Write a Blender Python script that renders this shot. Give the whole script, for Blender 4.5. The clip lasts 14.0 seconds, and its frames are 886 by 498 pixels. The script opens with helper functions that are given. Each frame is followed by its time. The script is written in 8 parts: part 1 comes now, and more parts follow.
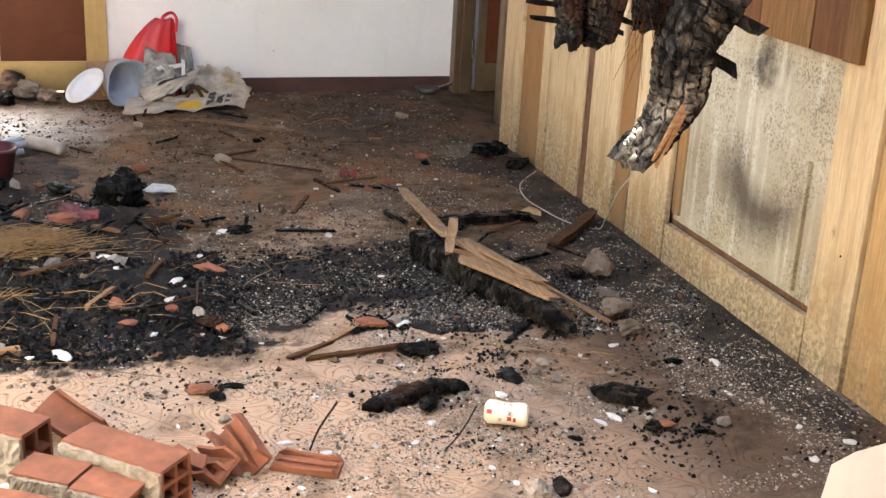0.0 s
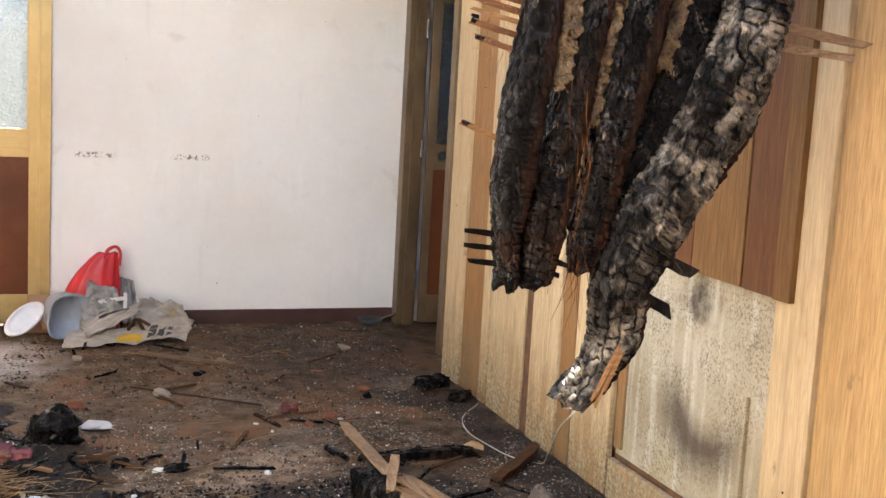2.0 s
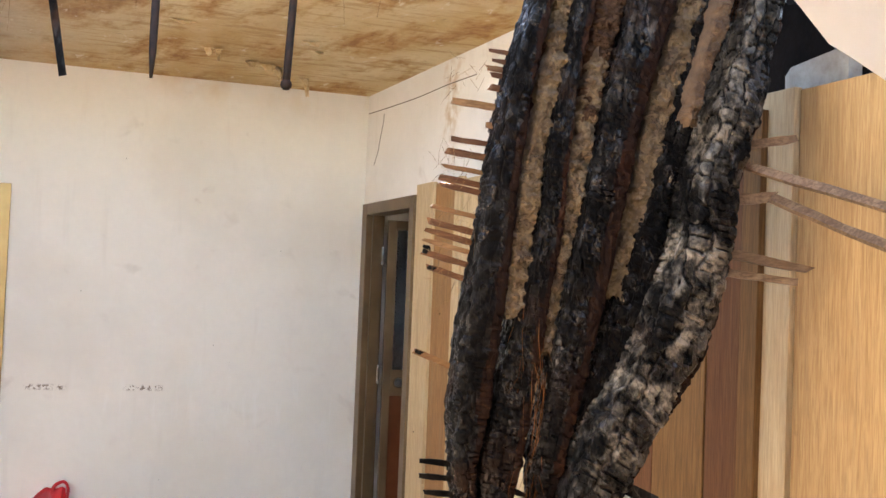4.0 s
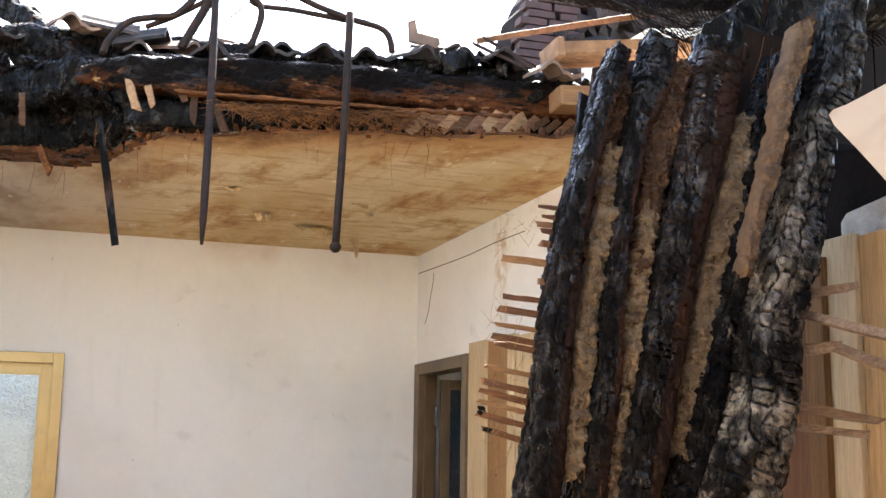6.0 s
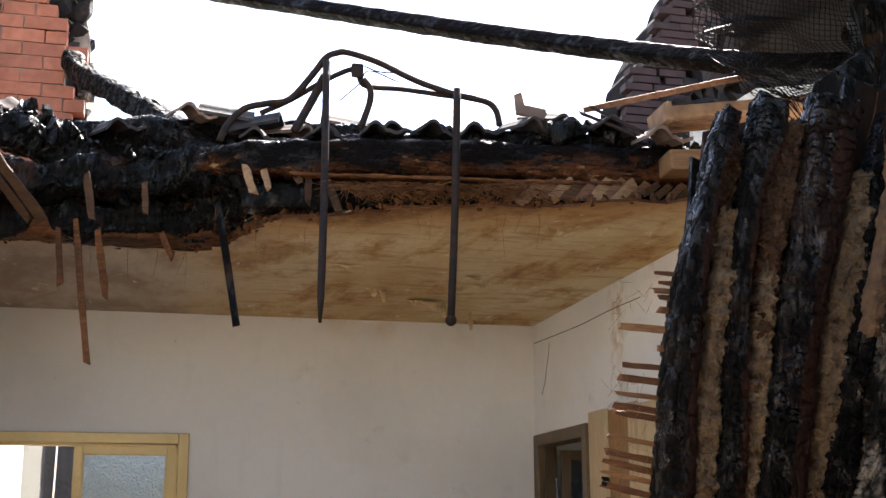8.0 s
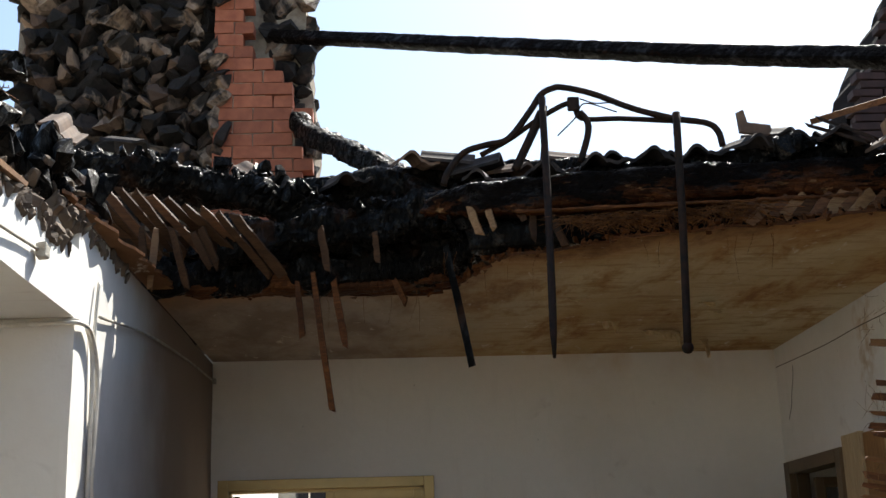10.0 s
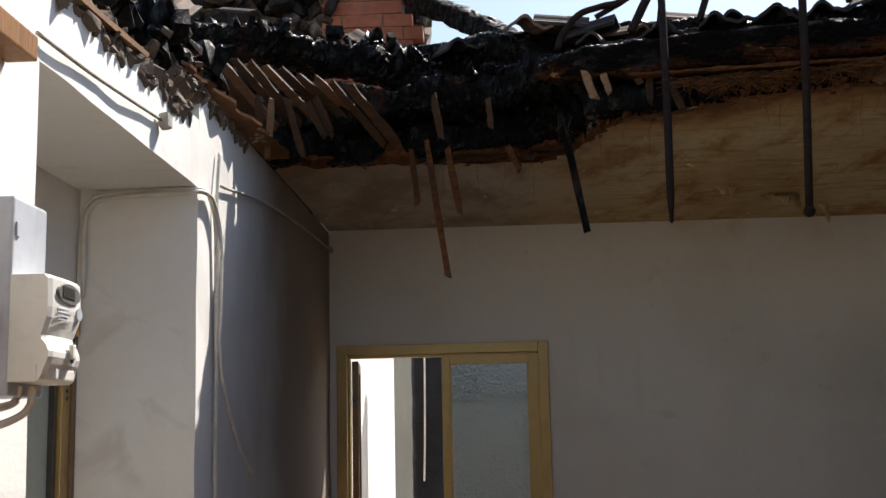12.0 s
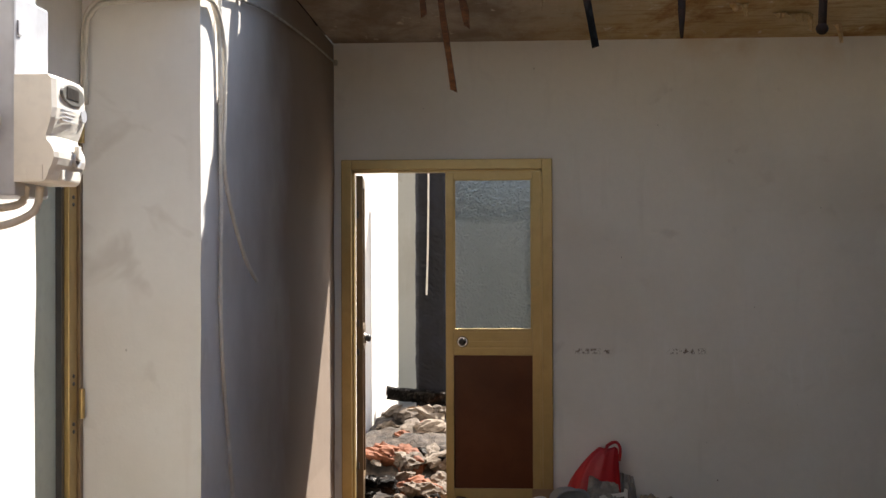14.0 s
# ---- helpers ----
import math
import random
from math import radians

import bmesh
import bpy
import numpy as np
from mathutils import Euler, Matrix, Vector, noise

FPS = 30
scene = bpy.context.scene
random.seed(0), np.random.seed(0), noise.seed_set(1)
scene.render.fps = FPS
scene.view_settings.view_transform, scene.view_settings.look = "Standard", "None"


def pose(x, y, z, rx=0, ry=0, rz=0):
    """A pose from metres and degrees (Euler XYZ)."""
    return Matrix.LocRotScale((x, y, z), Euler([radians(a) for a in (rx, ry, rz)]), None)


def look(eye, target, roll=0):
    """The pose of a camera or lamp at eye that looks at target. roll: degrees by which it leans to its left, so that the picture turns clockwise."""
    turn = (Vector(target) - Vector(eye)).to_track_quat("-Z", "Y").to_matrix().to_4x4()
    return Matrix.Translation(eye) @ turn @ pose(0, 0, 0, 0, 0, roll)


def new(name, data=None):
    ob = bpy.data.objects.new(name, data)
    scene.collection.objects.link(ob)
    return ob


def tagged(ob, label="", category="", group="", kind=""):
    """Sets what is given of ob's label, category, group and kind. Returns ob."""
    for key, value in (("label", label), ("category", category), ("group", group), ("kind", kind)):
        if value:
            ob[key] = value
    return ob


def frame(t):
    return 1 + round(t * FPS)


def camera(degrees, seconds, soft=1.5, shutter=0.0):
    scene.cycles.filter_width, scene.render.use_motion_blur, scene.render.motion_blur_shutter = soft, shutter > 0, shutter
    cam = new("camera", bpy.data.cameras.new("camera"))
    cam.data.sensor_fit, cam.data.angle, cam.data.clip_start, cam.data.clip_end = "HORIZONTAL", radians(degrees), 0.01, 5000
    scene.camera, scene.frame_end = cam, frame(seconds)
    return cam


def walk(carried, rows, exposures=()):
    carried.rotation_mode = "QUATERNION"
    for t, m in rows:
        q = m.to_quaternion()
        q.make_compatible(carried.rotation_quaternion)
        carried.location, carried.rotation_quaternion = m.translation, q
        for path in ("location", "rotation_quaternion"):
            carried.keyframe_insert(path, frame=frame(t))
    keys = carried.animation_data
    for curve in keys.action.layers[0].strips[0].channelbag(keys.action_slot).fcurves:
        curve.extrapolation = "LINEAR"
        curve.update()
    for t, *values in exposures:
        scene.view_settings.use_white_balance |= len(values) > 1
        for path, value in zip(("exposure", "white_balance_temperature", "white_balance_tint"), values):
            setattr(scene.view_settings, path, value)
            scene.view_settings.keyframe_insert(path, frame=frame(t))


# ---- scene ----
cam = camera(40.5, 14.0, soft=1.5)
PATH = [
    (0, (0.016, 0.033, 1.51), (0.594, 1.832, 0.857), 3.0),
    (0.5, (0.014, 0.028, 1.516), (0.62, 1.84, 0.923), 3.5),
    (1, (0.009, 0.027, 1.521), (0.642, 1.853, 1.01), 3.8),
    (1.5, (0.019, 0.021, 1.546), (0.675, 1.865, 1.133), 3.6),
    (2, (0.024, 0.029, 1.553), (0.699, 1.89, 1.265), 3.2),
    (2.5, (0.023, 0.019, 1.56), (0.713, 1.889, 1.388), 2.9),
    (3, (0.022, 0.011, 1.567), (0.726, 1.882, 1.499), 2.6),
    (3.2, (0.022, 0.007, 1.567), (0.729, 1.878, 1.537), 2.5),
    (4.25, (0.039, 0.04, 1.568), (0.776, 1.905, 1.684), 2.15),
    (5.3, (0.055, 0.074, 1.567), (0.754, 1.931, 1.813), 1.7),
    (5.5, (0.044, 0.067, 1.575), (0.73, 1.926, 1.847), 1.3),
    (6, (0.048, 0.081, 1.578), (0.684, 1.946, 1.92), 0.9),
    (6.5, (0.049, 0.087, 1.579), (0.64, 1.956, 1.977), 0.7),
    (7, (0.049, 0.088, 1.579), (0.603, 1.961, 2.01), 0.5),
    (7.5, (0.042, 0.082, 1.581), (0.555, 1.963, 2.026), 0.2),
    (8, (0.032, 0.067, 1.579), (0.484, 1.962, 2.035), -0.2),
    (8.5, (0.036, 0.071, 1.577), (0.405, 1.982, 2.035), -0.8),
    (9, (0.03, 0.065, 1.577), (0.301, 1.992, 2.039), -1.3),
    (9.2, (0.033, 0.071, 1.579), (0.264, 2.0, 2.054), -1.5),
    (10.25, (0.019, 0.065, 1.572), (0.055, 2.01, 2.10), -1.68),
    (11.3, (0.005, 0.058, 1.564), (-0.079, 2.007, 2.006), -1.5),
    (11.5, (0.004, 0.061, 1.562), (-0.09, 2.017, 1.968), -1.3),
    (12, (-0.002, 0.069, 1.559), (-0.107, 2.041, 1.873), -1.2),
    (12.5, (-0.007, 0.075, 1.552), (-0.111, 2.06, 1.779), -1.2),
    (13, (0.003, 0.061, 1.547), (-0.108, 2.052, 1.697), -0.8),
    (13.5, (-0.004, 0.073, 1.542), (-0.117, 2.068, 1.621), -0.5),
    (14, (-0.003, 0.068, 1.535), (-0.12, 2.065, 1.551), -0.2),
]
EXPOSURES = [(0, 4.2, 6500, 10), (0.8, 4.15, 6550, 11), (1.5, 4.25, 6650, 12), (2.3, 4.1, 6650, 12), (3.2, 4.0, 6650, 11), (5.3, 3.68, 6650, 13), (6.5, 3.65, 6600, 12), (7.5, 2.98, 6550, 13), (8.3, 2.36, 6550, 12), (9.2, 1.78, 6550, 9), (11.3, 0.68, 6650, 6), (12.0, 0.93, 6600, 11), (13.0, 1.68, 6800, 11), (13.5, 1.73, 6850, 11), (14.0, 1.51, 6850, 12)]
walk(cam, [(t, look(e, g, r)) for t, e, g, r in PATH], EXPOSURES)

# ---- daylight: a clear sky and the sun beyond the broken roof ----
SUN = Vector((0.62, 1.0, 1.42)).normalized()
world = bpy.data.worlds.new("sky")
scene.world = world
world.use_nodes = True
wn = world.node_tree.nodes
sky = wn.new("ShaderNodeTexSky")
sky.sky_type = "NISHITA"
sky.sun_disc = False
sky.sun_elevation = math.asin(SUN.z)
sky.sun_rotation = math.atan2(SUN.x, SUN.y)
sky.air_density, sky.dust_density = 1.0, 1.2
wn["Background"].inputs[1].default_value = 0.10
world.node_tree.links.new(sky.outputs[0], wn["Background"].inputs[0])
sun_data = bpy.data.lights.new("sun", "SUN")
sun_data.energy, sun_data.angle, sun_data.color = 5.0, radians(0.6), (1.0, 0.965, 0.91)
sun = new("sun", sun_data)
sun.matrix_world = look(SUN * 30, (0, 0, 0))


# ---- materials ----
class Surface:
    """A node material, written as nested calls."""

    def __init__(self, name, rough=0.7, metal=0.0, spec=0.5):
        self.m = bpy.data.materials.new(name)
        self.m.use_nodes = True
        self.t = self.m.node_tree
        self.b = self.t.nodes["Principled BSDF"]
        self.b.inputs["Metallic"].default_value = metal
        self.b.inputs["Specular IOR Level"].default_value = spec
        self.set("Roughness", rough)
        self.xyz = self.n("ShaderNodeTexCoord").outputs["Object"]

    def n(self, kind, **put):
        return self.t.nodes.new(kind)

    def plug(self, socket, v):
        if isinstance(v, bpy.types.NodeSocket):
            self.t.links.new(v, socket)
        elif isinstance(v, (tuple, list)) and len(v) == 3 and socket.type == "RGBA":
            socket.default_value = (*v, 1)
        else:
            socket.default_value = v

    def set(self, name, v):
        self.plug(self.b.inputs[name], v)
        return self

    def rnd(self):
        return self.n("ShaderNodeObjectInfo").outputs["Random"]

    def island(self):
        return self.n("ShaderNodeNewGeometry").outputs["Random Per Island"]

    def at(self, sx=1, sy=1, sz=1, vary=False):
        node = self.n("ShaderNodeMapping")
        self.plug(node.inputs["Vector"], self.xyz)
        node.inputs["Scale"].default_value = (sx, sy, sz)
        if vary:
            self.plug(node.inputs["Location"], self.math("MULTIPLY", self.rnd(), 37.0))
        return node.outputs[0]

    def noise(self, scale, detail=5, rough=0.55, at=None, warp=0.0):
        node = self.n("ShaderNodeTexNoise")
        self.plug(node.inputs["Vector"], at or self.xyz)
        node.inputs["Scale"].default_value, node.inputs["Detail"].default_value = scale, detail
        node.inputs["Roughness"].default_value, node.inputs["Distortion"].default_value = rough, warp
        return node.outputs["Fac"]

    def cells(self, scale, at=None, feature="F1", out="Distance"):
        node = self.n("ShaderNodeTexVoronoi")
        node.feature = feature
        self.plug(node.inputs["Vector"], at or self.xyz)
        node.inputs["Scale"].default_value = scale
        return node.outputs[out]

    def math(self, op, a, b=0.0, clamp=False):
        node = self.n("ShaderNodeMath")
        node.operation, node.use_clamp = op, clamp
        self.plug(node.inputs[0], a)
        self.plug(node.inputs[1], b)
        return node.outputs[0]

    def span(self, v, a, b, c=0.0, d=1.0):
        node = self.n("ShaderNodeMapRange")
        for i, w in enumerate((v, a, b, c, d)):
            self.plug(node.inputs[i], w)
        return node.outputs[0]

    def mix(self, f, a, b, how="MIX"):
        node = self.n("ShaderNodeMix")
        node.data_type, node.blend_type = "RGBA", how
        self.plug(node.inputs[0], f)
        self.plug(node.inputs[6], a)
        self.plug(node.inputs[7], b)
        return node.outputs[2]

    def axis(self, which, at=None):
        node = self.n("ShaderNodeSeparateXYZ")
        self.plug(node.inputs[0], at or self.xyz)
        return node.outputs[which]

    def bump(self, height, strength=0.5, distance=0.01):
        node = self.n("ShaderNodeBump")
        node.inputs["Strength"].default_value, node.inputs["Distance"].default_value = strength, distance
        self.plug(node.inputs["Height"], height)
        self.set("Normal", node.outputs[0])
        return self

    def colour(self, c):
        return self.set("Base Color", c)


def spots(s, where, radius, soft=0.6, squash=(1, 1, 1), wobble=6.0, amount=0.25):
    """1 inside a ragged patch round a place, 0 outside."""
    node = s.n("ShaderNodeVectorMath")
    node.operation = "SUBTRACT"
    s.plug(node.inputs[0], s.xyz)
    node.inputs[1].default_value = where
    sc = s.n("ShaderNodeVectorMath")
    sc.operation = "MULTIPLY"
    s.plug(sc.inputs[0], node.outputs[0])
    sc.inputs[1].default_value = squash
    ln = s.n("ShaderNodeVectorMath")
    ln.operation = "LENGTH"
    s.plug(ln.inputs[0], sc.outputs[0])
    r = s.math("ADD", ln.outputs["Value"], s.math("MULTIPLY", s.math("SUBTRACT", s.noise(wobble), 0.5), radius * amount * 4))
    return s.span(r, radius, radius * soft, 0, 1)


def plaster(name, base=(0.84, 0.81, 0.76), dirt=(0.55, 0.48, 0.38), much=0.35):
    s = Surface(name, 0.85, spec=0.25)
    big = s.span(s.noise(1.3, 6), 0.45, 0.75, 0, much)
    fine = s.span(s.noise(30, 4), 0.3, 0.7, 0, 0.14)
    c = s.mix(big, base, dirt)
    c = s.mix(fine, c, tuple(v * 0.8 for v in base))
    # vertical runs and small chips
    runs = s.span(s.noise(2.2, 5, at=s.at(6, 6, 0.6)), 0.60, 0.72, 0, 0.16)
    c = s.mix(runs, c, (0.60, 0.55, 0.47))
    smudge = s.math("MULTIPLY", s.span(s.noise(4.3, 3, warp=0.6), 0.62, 0.74, 0, 0.28), s.span(s.noise(0.9, 2), 0.4, 0.6))
    c = s.mix(smudge, c, (0.30, 0.22, 0.16))
    chips = s.span(s.cells(9, at=s.at(1, 1, 0.6)), 0.035, 0.02, 0, 1)
    chips = s.math("MULTIPLY", chips, s.span(s.noise(1.7), 0.52, 0.6))
    c = s.mix(chips, c, (0.16, 0.12, 0.09))
    s.colour(c)
    h = s.math("ADD", s.noise(6, 6), s.math("MULTIPLY", s.noise(90, 3), 0.25))
    s.bump(h, 0.35, 0.008)
    return s


def wall_far_plaster():
    s = plaster("far_wall_plaster", (0.83, 0.795, 0.72))
    base = s.b.inputs["Base Color"].links[0].from_socket
    z = s.axis(2)
    x = s.axis(0)
    # scuffed band at chair height and two rows of knocks
    band = s.math("MULTIPLY", s.span(s.math("ABSOLUTE", s.math("SUBTRACT", z, 0.92)), 0.25, 0.05, 0, 1), s.span(s.noise(5, 6, at=s.at(4, 1, 0.8)), 0.55, 0.7, 0, 0.35))
    c = s.mix(band, base, (0.90, 0.88, 0.84))
    for x0 in (0.46, 1.0):
        knock = s.math("MULTIPLY", s.span(s.math("ABSOLUTE", s.math("SUBTRACT", z, 0.992)), 0.02, 0.008, 0, 1), s.span(s.math("ABSOLUTE", s.math("SUBTRACT", x, x0)), 0.12, 0.09, 0, 1))
        knock = s.math("MULTIPLY", knock, s.span(s.noise(55, 3), 0.5, 0.6))
        c = s.mix(knock, c, (0.25, 0.20, 0.15))
    top = s.math("MULTIPLY", s.span(z, 2.62, 2.81, 0, 1), s.span(s.noise(3, 5), 0.5, 0.68))
    c = s.mix(s.math("MULTIPLY", top, s.span(x, 0.3, 1.5, 0, 0.7)), c, (0.62, 0.46, 0.25))
    s.colour(c)
    return s.m


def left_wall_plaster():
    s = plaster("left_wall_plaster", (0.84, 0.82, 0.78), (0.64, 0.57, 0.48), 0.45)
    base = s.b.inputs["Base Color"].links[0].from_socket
    # browner towards the far half of the room, with a ragged edge
    browning = s.math("ADD", s.axis(1), s.math("MULTIPLY", s.noise(1.6, 6), 1.2))
    s.colour(s.mix(s.span(browning, 4.7, 6.3, 0, 0.9), base, (0.22, 0.155, 0.11)))
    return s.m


def ceiling_plaster():
    s = Surface("stained_ceiling_plaster", 0.9, spec=0.2)
    x, y = s.axis(0), s.axis(1)
    wash = s.noise(1.5, 6, 0.6, at=s.at(1.2, 0.6, 1), warp=0.2)
    cloud = s.noise(2.6, 8, 0.68, at=s.at(1.3, 0.6, 1), warp=0.25)
    fine = s.noise(34, 5, 0.65, at=s.at(1, 0.5, 1))
    c = s.mix(s.span(wash, 0.38, 0.62), (0.71, 0.59, 0.36), (0.57, 0.40, 0.185))
    c = s.mix(s.span(cloud, 0.50, 0.60, 0, 0.8), c, (0.45, 0.25, 0.085))
    c = s.mix(s.span(s.math("ADD", cloud, s.math("MULTIPLY", fine, 0.3)), 0.74, 0.82, 0, 0.75), c, (0.30, 0.14, 0.05))
    grey = s.mix(s.span(cloud, 0.4, 0.6), (0.45, 0.39, 0.315), (0.28, 0.22, 0.165))
    side = s.span(s.math("ADD", x, s.math("MULTIPLY", wash, 0.9)), 0.3, 1.2, 0, 1)
    c = s.mix(side, grey, c)
    # singed towards the broken side, browner by the hole
    line = s.math("ADD", s.math("ADD", y, s.math("MULTIPLY", x, 0.36)), s.math("MULTIPLY", cloud, 1.1))
    c = s.mix(s.span(line, 5.95, 5.55, 0, 0.75), c, (0.42, 0.21, 0.065))
    c = s.mix(s.span(line, 5.62, 5.42, 0, 0.85), c, (0.13, 0.055, 0.022))
    # scrapes and small blisters
    c = s.mix(s.span(s.noise(9, 5, 0.7, at=s.at(1.4, 0.6, 1), warp=0.5), 0.62, 0.68, 0, 0.6), c, (0.83, 0.77, 0.62))
    c = s.mix(s.span(fine, 0.55, 0.75, 0, 0.3), c, (0.36, 0.22, 0.10))
    streak = s.noise(5, 6, 0.65, at=s.at(0.7, 3.2, 1), warp=0.3)
    c = s.mix(s.math("MULTIPLY", side, s.span(streak, 0.52, 0.62, 0, 0.5)), c, (0.36, 0.185, 0.06))
    c = s.mix(s.span(s.noise(13, 5, 0.7, at=s.at(0.8, 2.4, 1)), 0.64, 0.70, 0, 0.5), c, (0.16, 0.085, 0.035))
    s.colour(c)
    s.bump(s.math("ADD", s.noise(5, 6, warp=1), s.math("MULTIPLY", fine, 0.3)), 0.6, 0.014)
    return s.m


def charred(name="charred_wood", ash=0.25, brown=0.2, gloss=0.42, low=None, along=(1, 1, 0.25), tone=(0.17, 0.148, 0.12), spec=0.36):
    """Alligatored char: black blocks with a silky sheen, ash caught on the raised edges."""
    s = Surface(name, 0.45, spec=0.3)
    p = s.at(1, 1, 1, vary=True)
    fibre = s.noise(90, 4, 0.7, at=s.at(*along, vary=True))
    fine = s.noise(120, 4, 0.7, at=p)
    big = s.noise(5, 5, 0.6, at=p, warp=0.4)
    mid = s.noise(28, 5, 0.65, at=p)
    check = s.cells(55, at=s.at(1, 1, 0.55, vary=True), feature="DISTANCE_TO_EDGE")
    c = s.mix(s.span(fine, 0.3, 0.75), (0.0022, 0.002, 0.0018), (0.0095, 0.0085, 0.0075))
    edge = s.n("ShaderNodeNewGeometry").outputs["Pointiness"]
    where = s.span(s.axis(2), low[0], low[1], 0.25, 1) if low else 1.0
    patch = s.span(big, 0.62 - 0.22 * ash, 0.74 - 0.22 * ash, 0, min(1.0, ash * 1.5))
    face = s.span(edge, 0.455, 0.515, 0.0, 1.0)
    dust = s.math("MULTIPLY", s.math("MULTIPLY", patch, face), s.span(mid, 0.42, 0.62, 0.15, 1.0))
    c = s.mix(s.math("MULTIPLY", where, dust), c, tone)
    c = s.mix(s.span(s.noise(3.1, 5, at=p, warp=1), 0.58, 0.72, 0, brown * 2), c, (0.085, 0.034, 0.014))
    s.colour(c)
    block = s.n("ShaderNodeSeparateColor")
    s.plug(block.inputs[0], s.cells(42, at=s.at(1, 1, 0.6, vary=True), out="Color"))
    shine = s.math("ADD", s.math("MULTIPLY", s.noise(14, 4, 0.6, at=p), 0.72), s.math("MULTIPLY", block.outputs[0], 0.28))
    s.set("Roughness", s.span(shine, 0.42, 0.62, gloss + 0.22, gloss - 0.14))
    s.set("Specular IOR Level", s.span(shine, 0.46, 0.64, 0.03, spec))
    s.set("Specular Tint", (1.0, 0.88, 0.76))
    h = s.math("ADD", s.math("MULTIPLY", fibre, 0.35), s.math("MULTIPLY", mid, 0.7))
    s.bump(s.math("ADD", h, s.span(check, 0.0, 0.06, 0, 0.35)), 0.8, 0.005)
    return s.m


def half_burnt():
    """Beam timber, glossy black on top, with red-brown streaks where the char has flaked off."""
    s = Surface("flaked_half_burnt_timber", 0.4, spec=0.2)
    p = s.at(0.9, 16, 18)
    g = s.noise(3.0, 6, 0.6, at=p, warp=0.5)
    fine = s.noise(11, 4, 0.7, at=p)
    big = s.noise(2.6, 5, 0.6, at=s.at(1, 2.5, 2.5), warp=0.4)
    wood = s.mix(s.span(g, 0.38, 0.62), (0.105, 0.036, 0.013), (0.020, 0.008, 0.004))
    wood = s.mix(s.span(fine, 0.48, 0.7, 0, 0.7), wood, (0.012, 0.006, 0.004))
    tan = s.math("MULTIPLY", s.span(s.noise(4, 5, at=s.at(0.9, 9, 9)), 0.60, 0.68), s.span(big, 0.45, 0.6))
    wood = s.mix(s.math("MULTIPLY", tan, 0.85), wood, (0.27, 0.15, 0.065))
    bare = s.math("ADD", s.math("ADD", s.math("MULTIPLY", g, 0.5), s.math("MULTIPLY", big, 0.5)), s.span(s.axis(2), 2.94, 3.08, 0.10, -0.10))
    c = s.mix(s.span(bare, 0.49, 0.55), s.mix(s.span(fine, 0.3, 0.7), (0.0020, 0.0016, 0.0014), (0.0085, 0.0065, 0.0055)), wood)
    s.colour(c)
    s.set("Roughness", s.span(bare, 0.44, 0.56, 0.34, 0.7))
    s.set("Specular IOR Level", s.span(s.noise(7, 5, 0.65, at=s.at(1, 3, 3)), 0.52, 0.66, 0.015, 0.22))
    s.set("Specular Tint", (1.0, 0.86, 0.74))
    s.bump(s.math("ADD", g, s.math("MULTIPLY", fine, 0.6)), 0.8, 0.010)
    return s.m


def timber(name, light, dark, grain=(3, 3, 40), rough=0.6, stain=None, vary=0.35, along="z"):
    s = Surface(name, rough, spec=0.22)
    sc = {"z": (22, 22, 1.2), "x": (1.2, 22, 22), "y": (22, 1.2, 22)}[along]
    p = s.at(*sc, vary=True)
    g = s.noise(2.0, 6, 0.6, at=p, warp=1.6)
    fine = s.noise(9, 4, 0.7, at=p)
    c = s.mix(s.span(g, 0.35, 0.68), light, dark)
    c = s.mix(s.span(fine, 0.43, 0.64, 0, 0.62), c, tuple(v * 0.6 for v in dark))
    hue = s.rnd()
    c = s.mix(s.math("MULTIPLY", hue, vary), c, tuple(v * 0.72 for v in dark))
    knot = s.span(s.cells(1.5, at=s.at(*[2.4 if v > 5 else 1.0 for v in sc], vary=True)), 0.10, 0.05, 0, 0.75)
    c = s.mix(knot, c, tuple(v * 0.35 for v in dark))
    if stain:
        c = s.mix(s.span(s.noise(2.2, 6, warp=0.5), 0.5, 0.72, 0, 0.8), c, stain)
    s.colour(c)
    s.bump(s.math("ADD", g, s.math("MULTIPLY", fine, 0.5)), 0.3, 0.004)
    return s


def simple(name, a, b, scale=12, rough=0.7, metal=0.0, bump=0.4, dist=0.006, vary=0.0, spec=0.5, island=False):
    s = Surface(name, rough, metal, spec)
    p = s.at(1, 1, 1, vary=True)
    f = s.span(s.noise(scale, 6, at=p), 0.33, 0.68)
    c = s.mix(f, a, b)
    c = s.mix(s.span(s.noise(scale * 6, 3, at=p), 0.5, 0.8, 0, 0.35), c, tuple(v * 0.6 for v in a))
    if vary:
        c = s.mix(s.math("MULTIPLY", s.island() if island else s.rnd(), vary), c, tuple(v * 0.45 for v in b))
    s.colour(c)
    s.bump(s.math("ADD", s.noise(scale, 6, at=p), s.math("MULTIPLY", s.noise(scale * 7, 3, at=p), 0.4)), bump, dist)
    return s.m


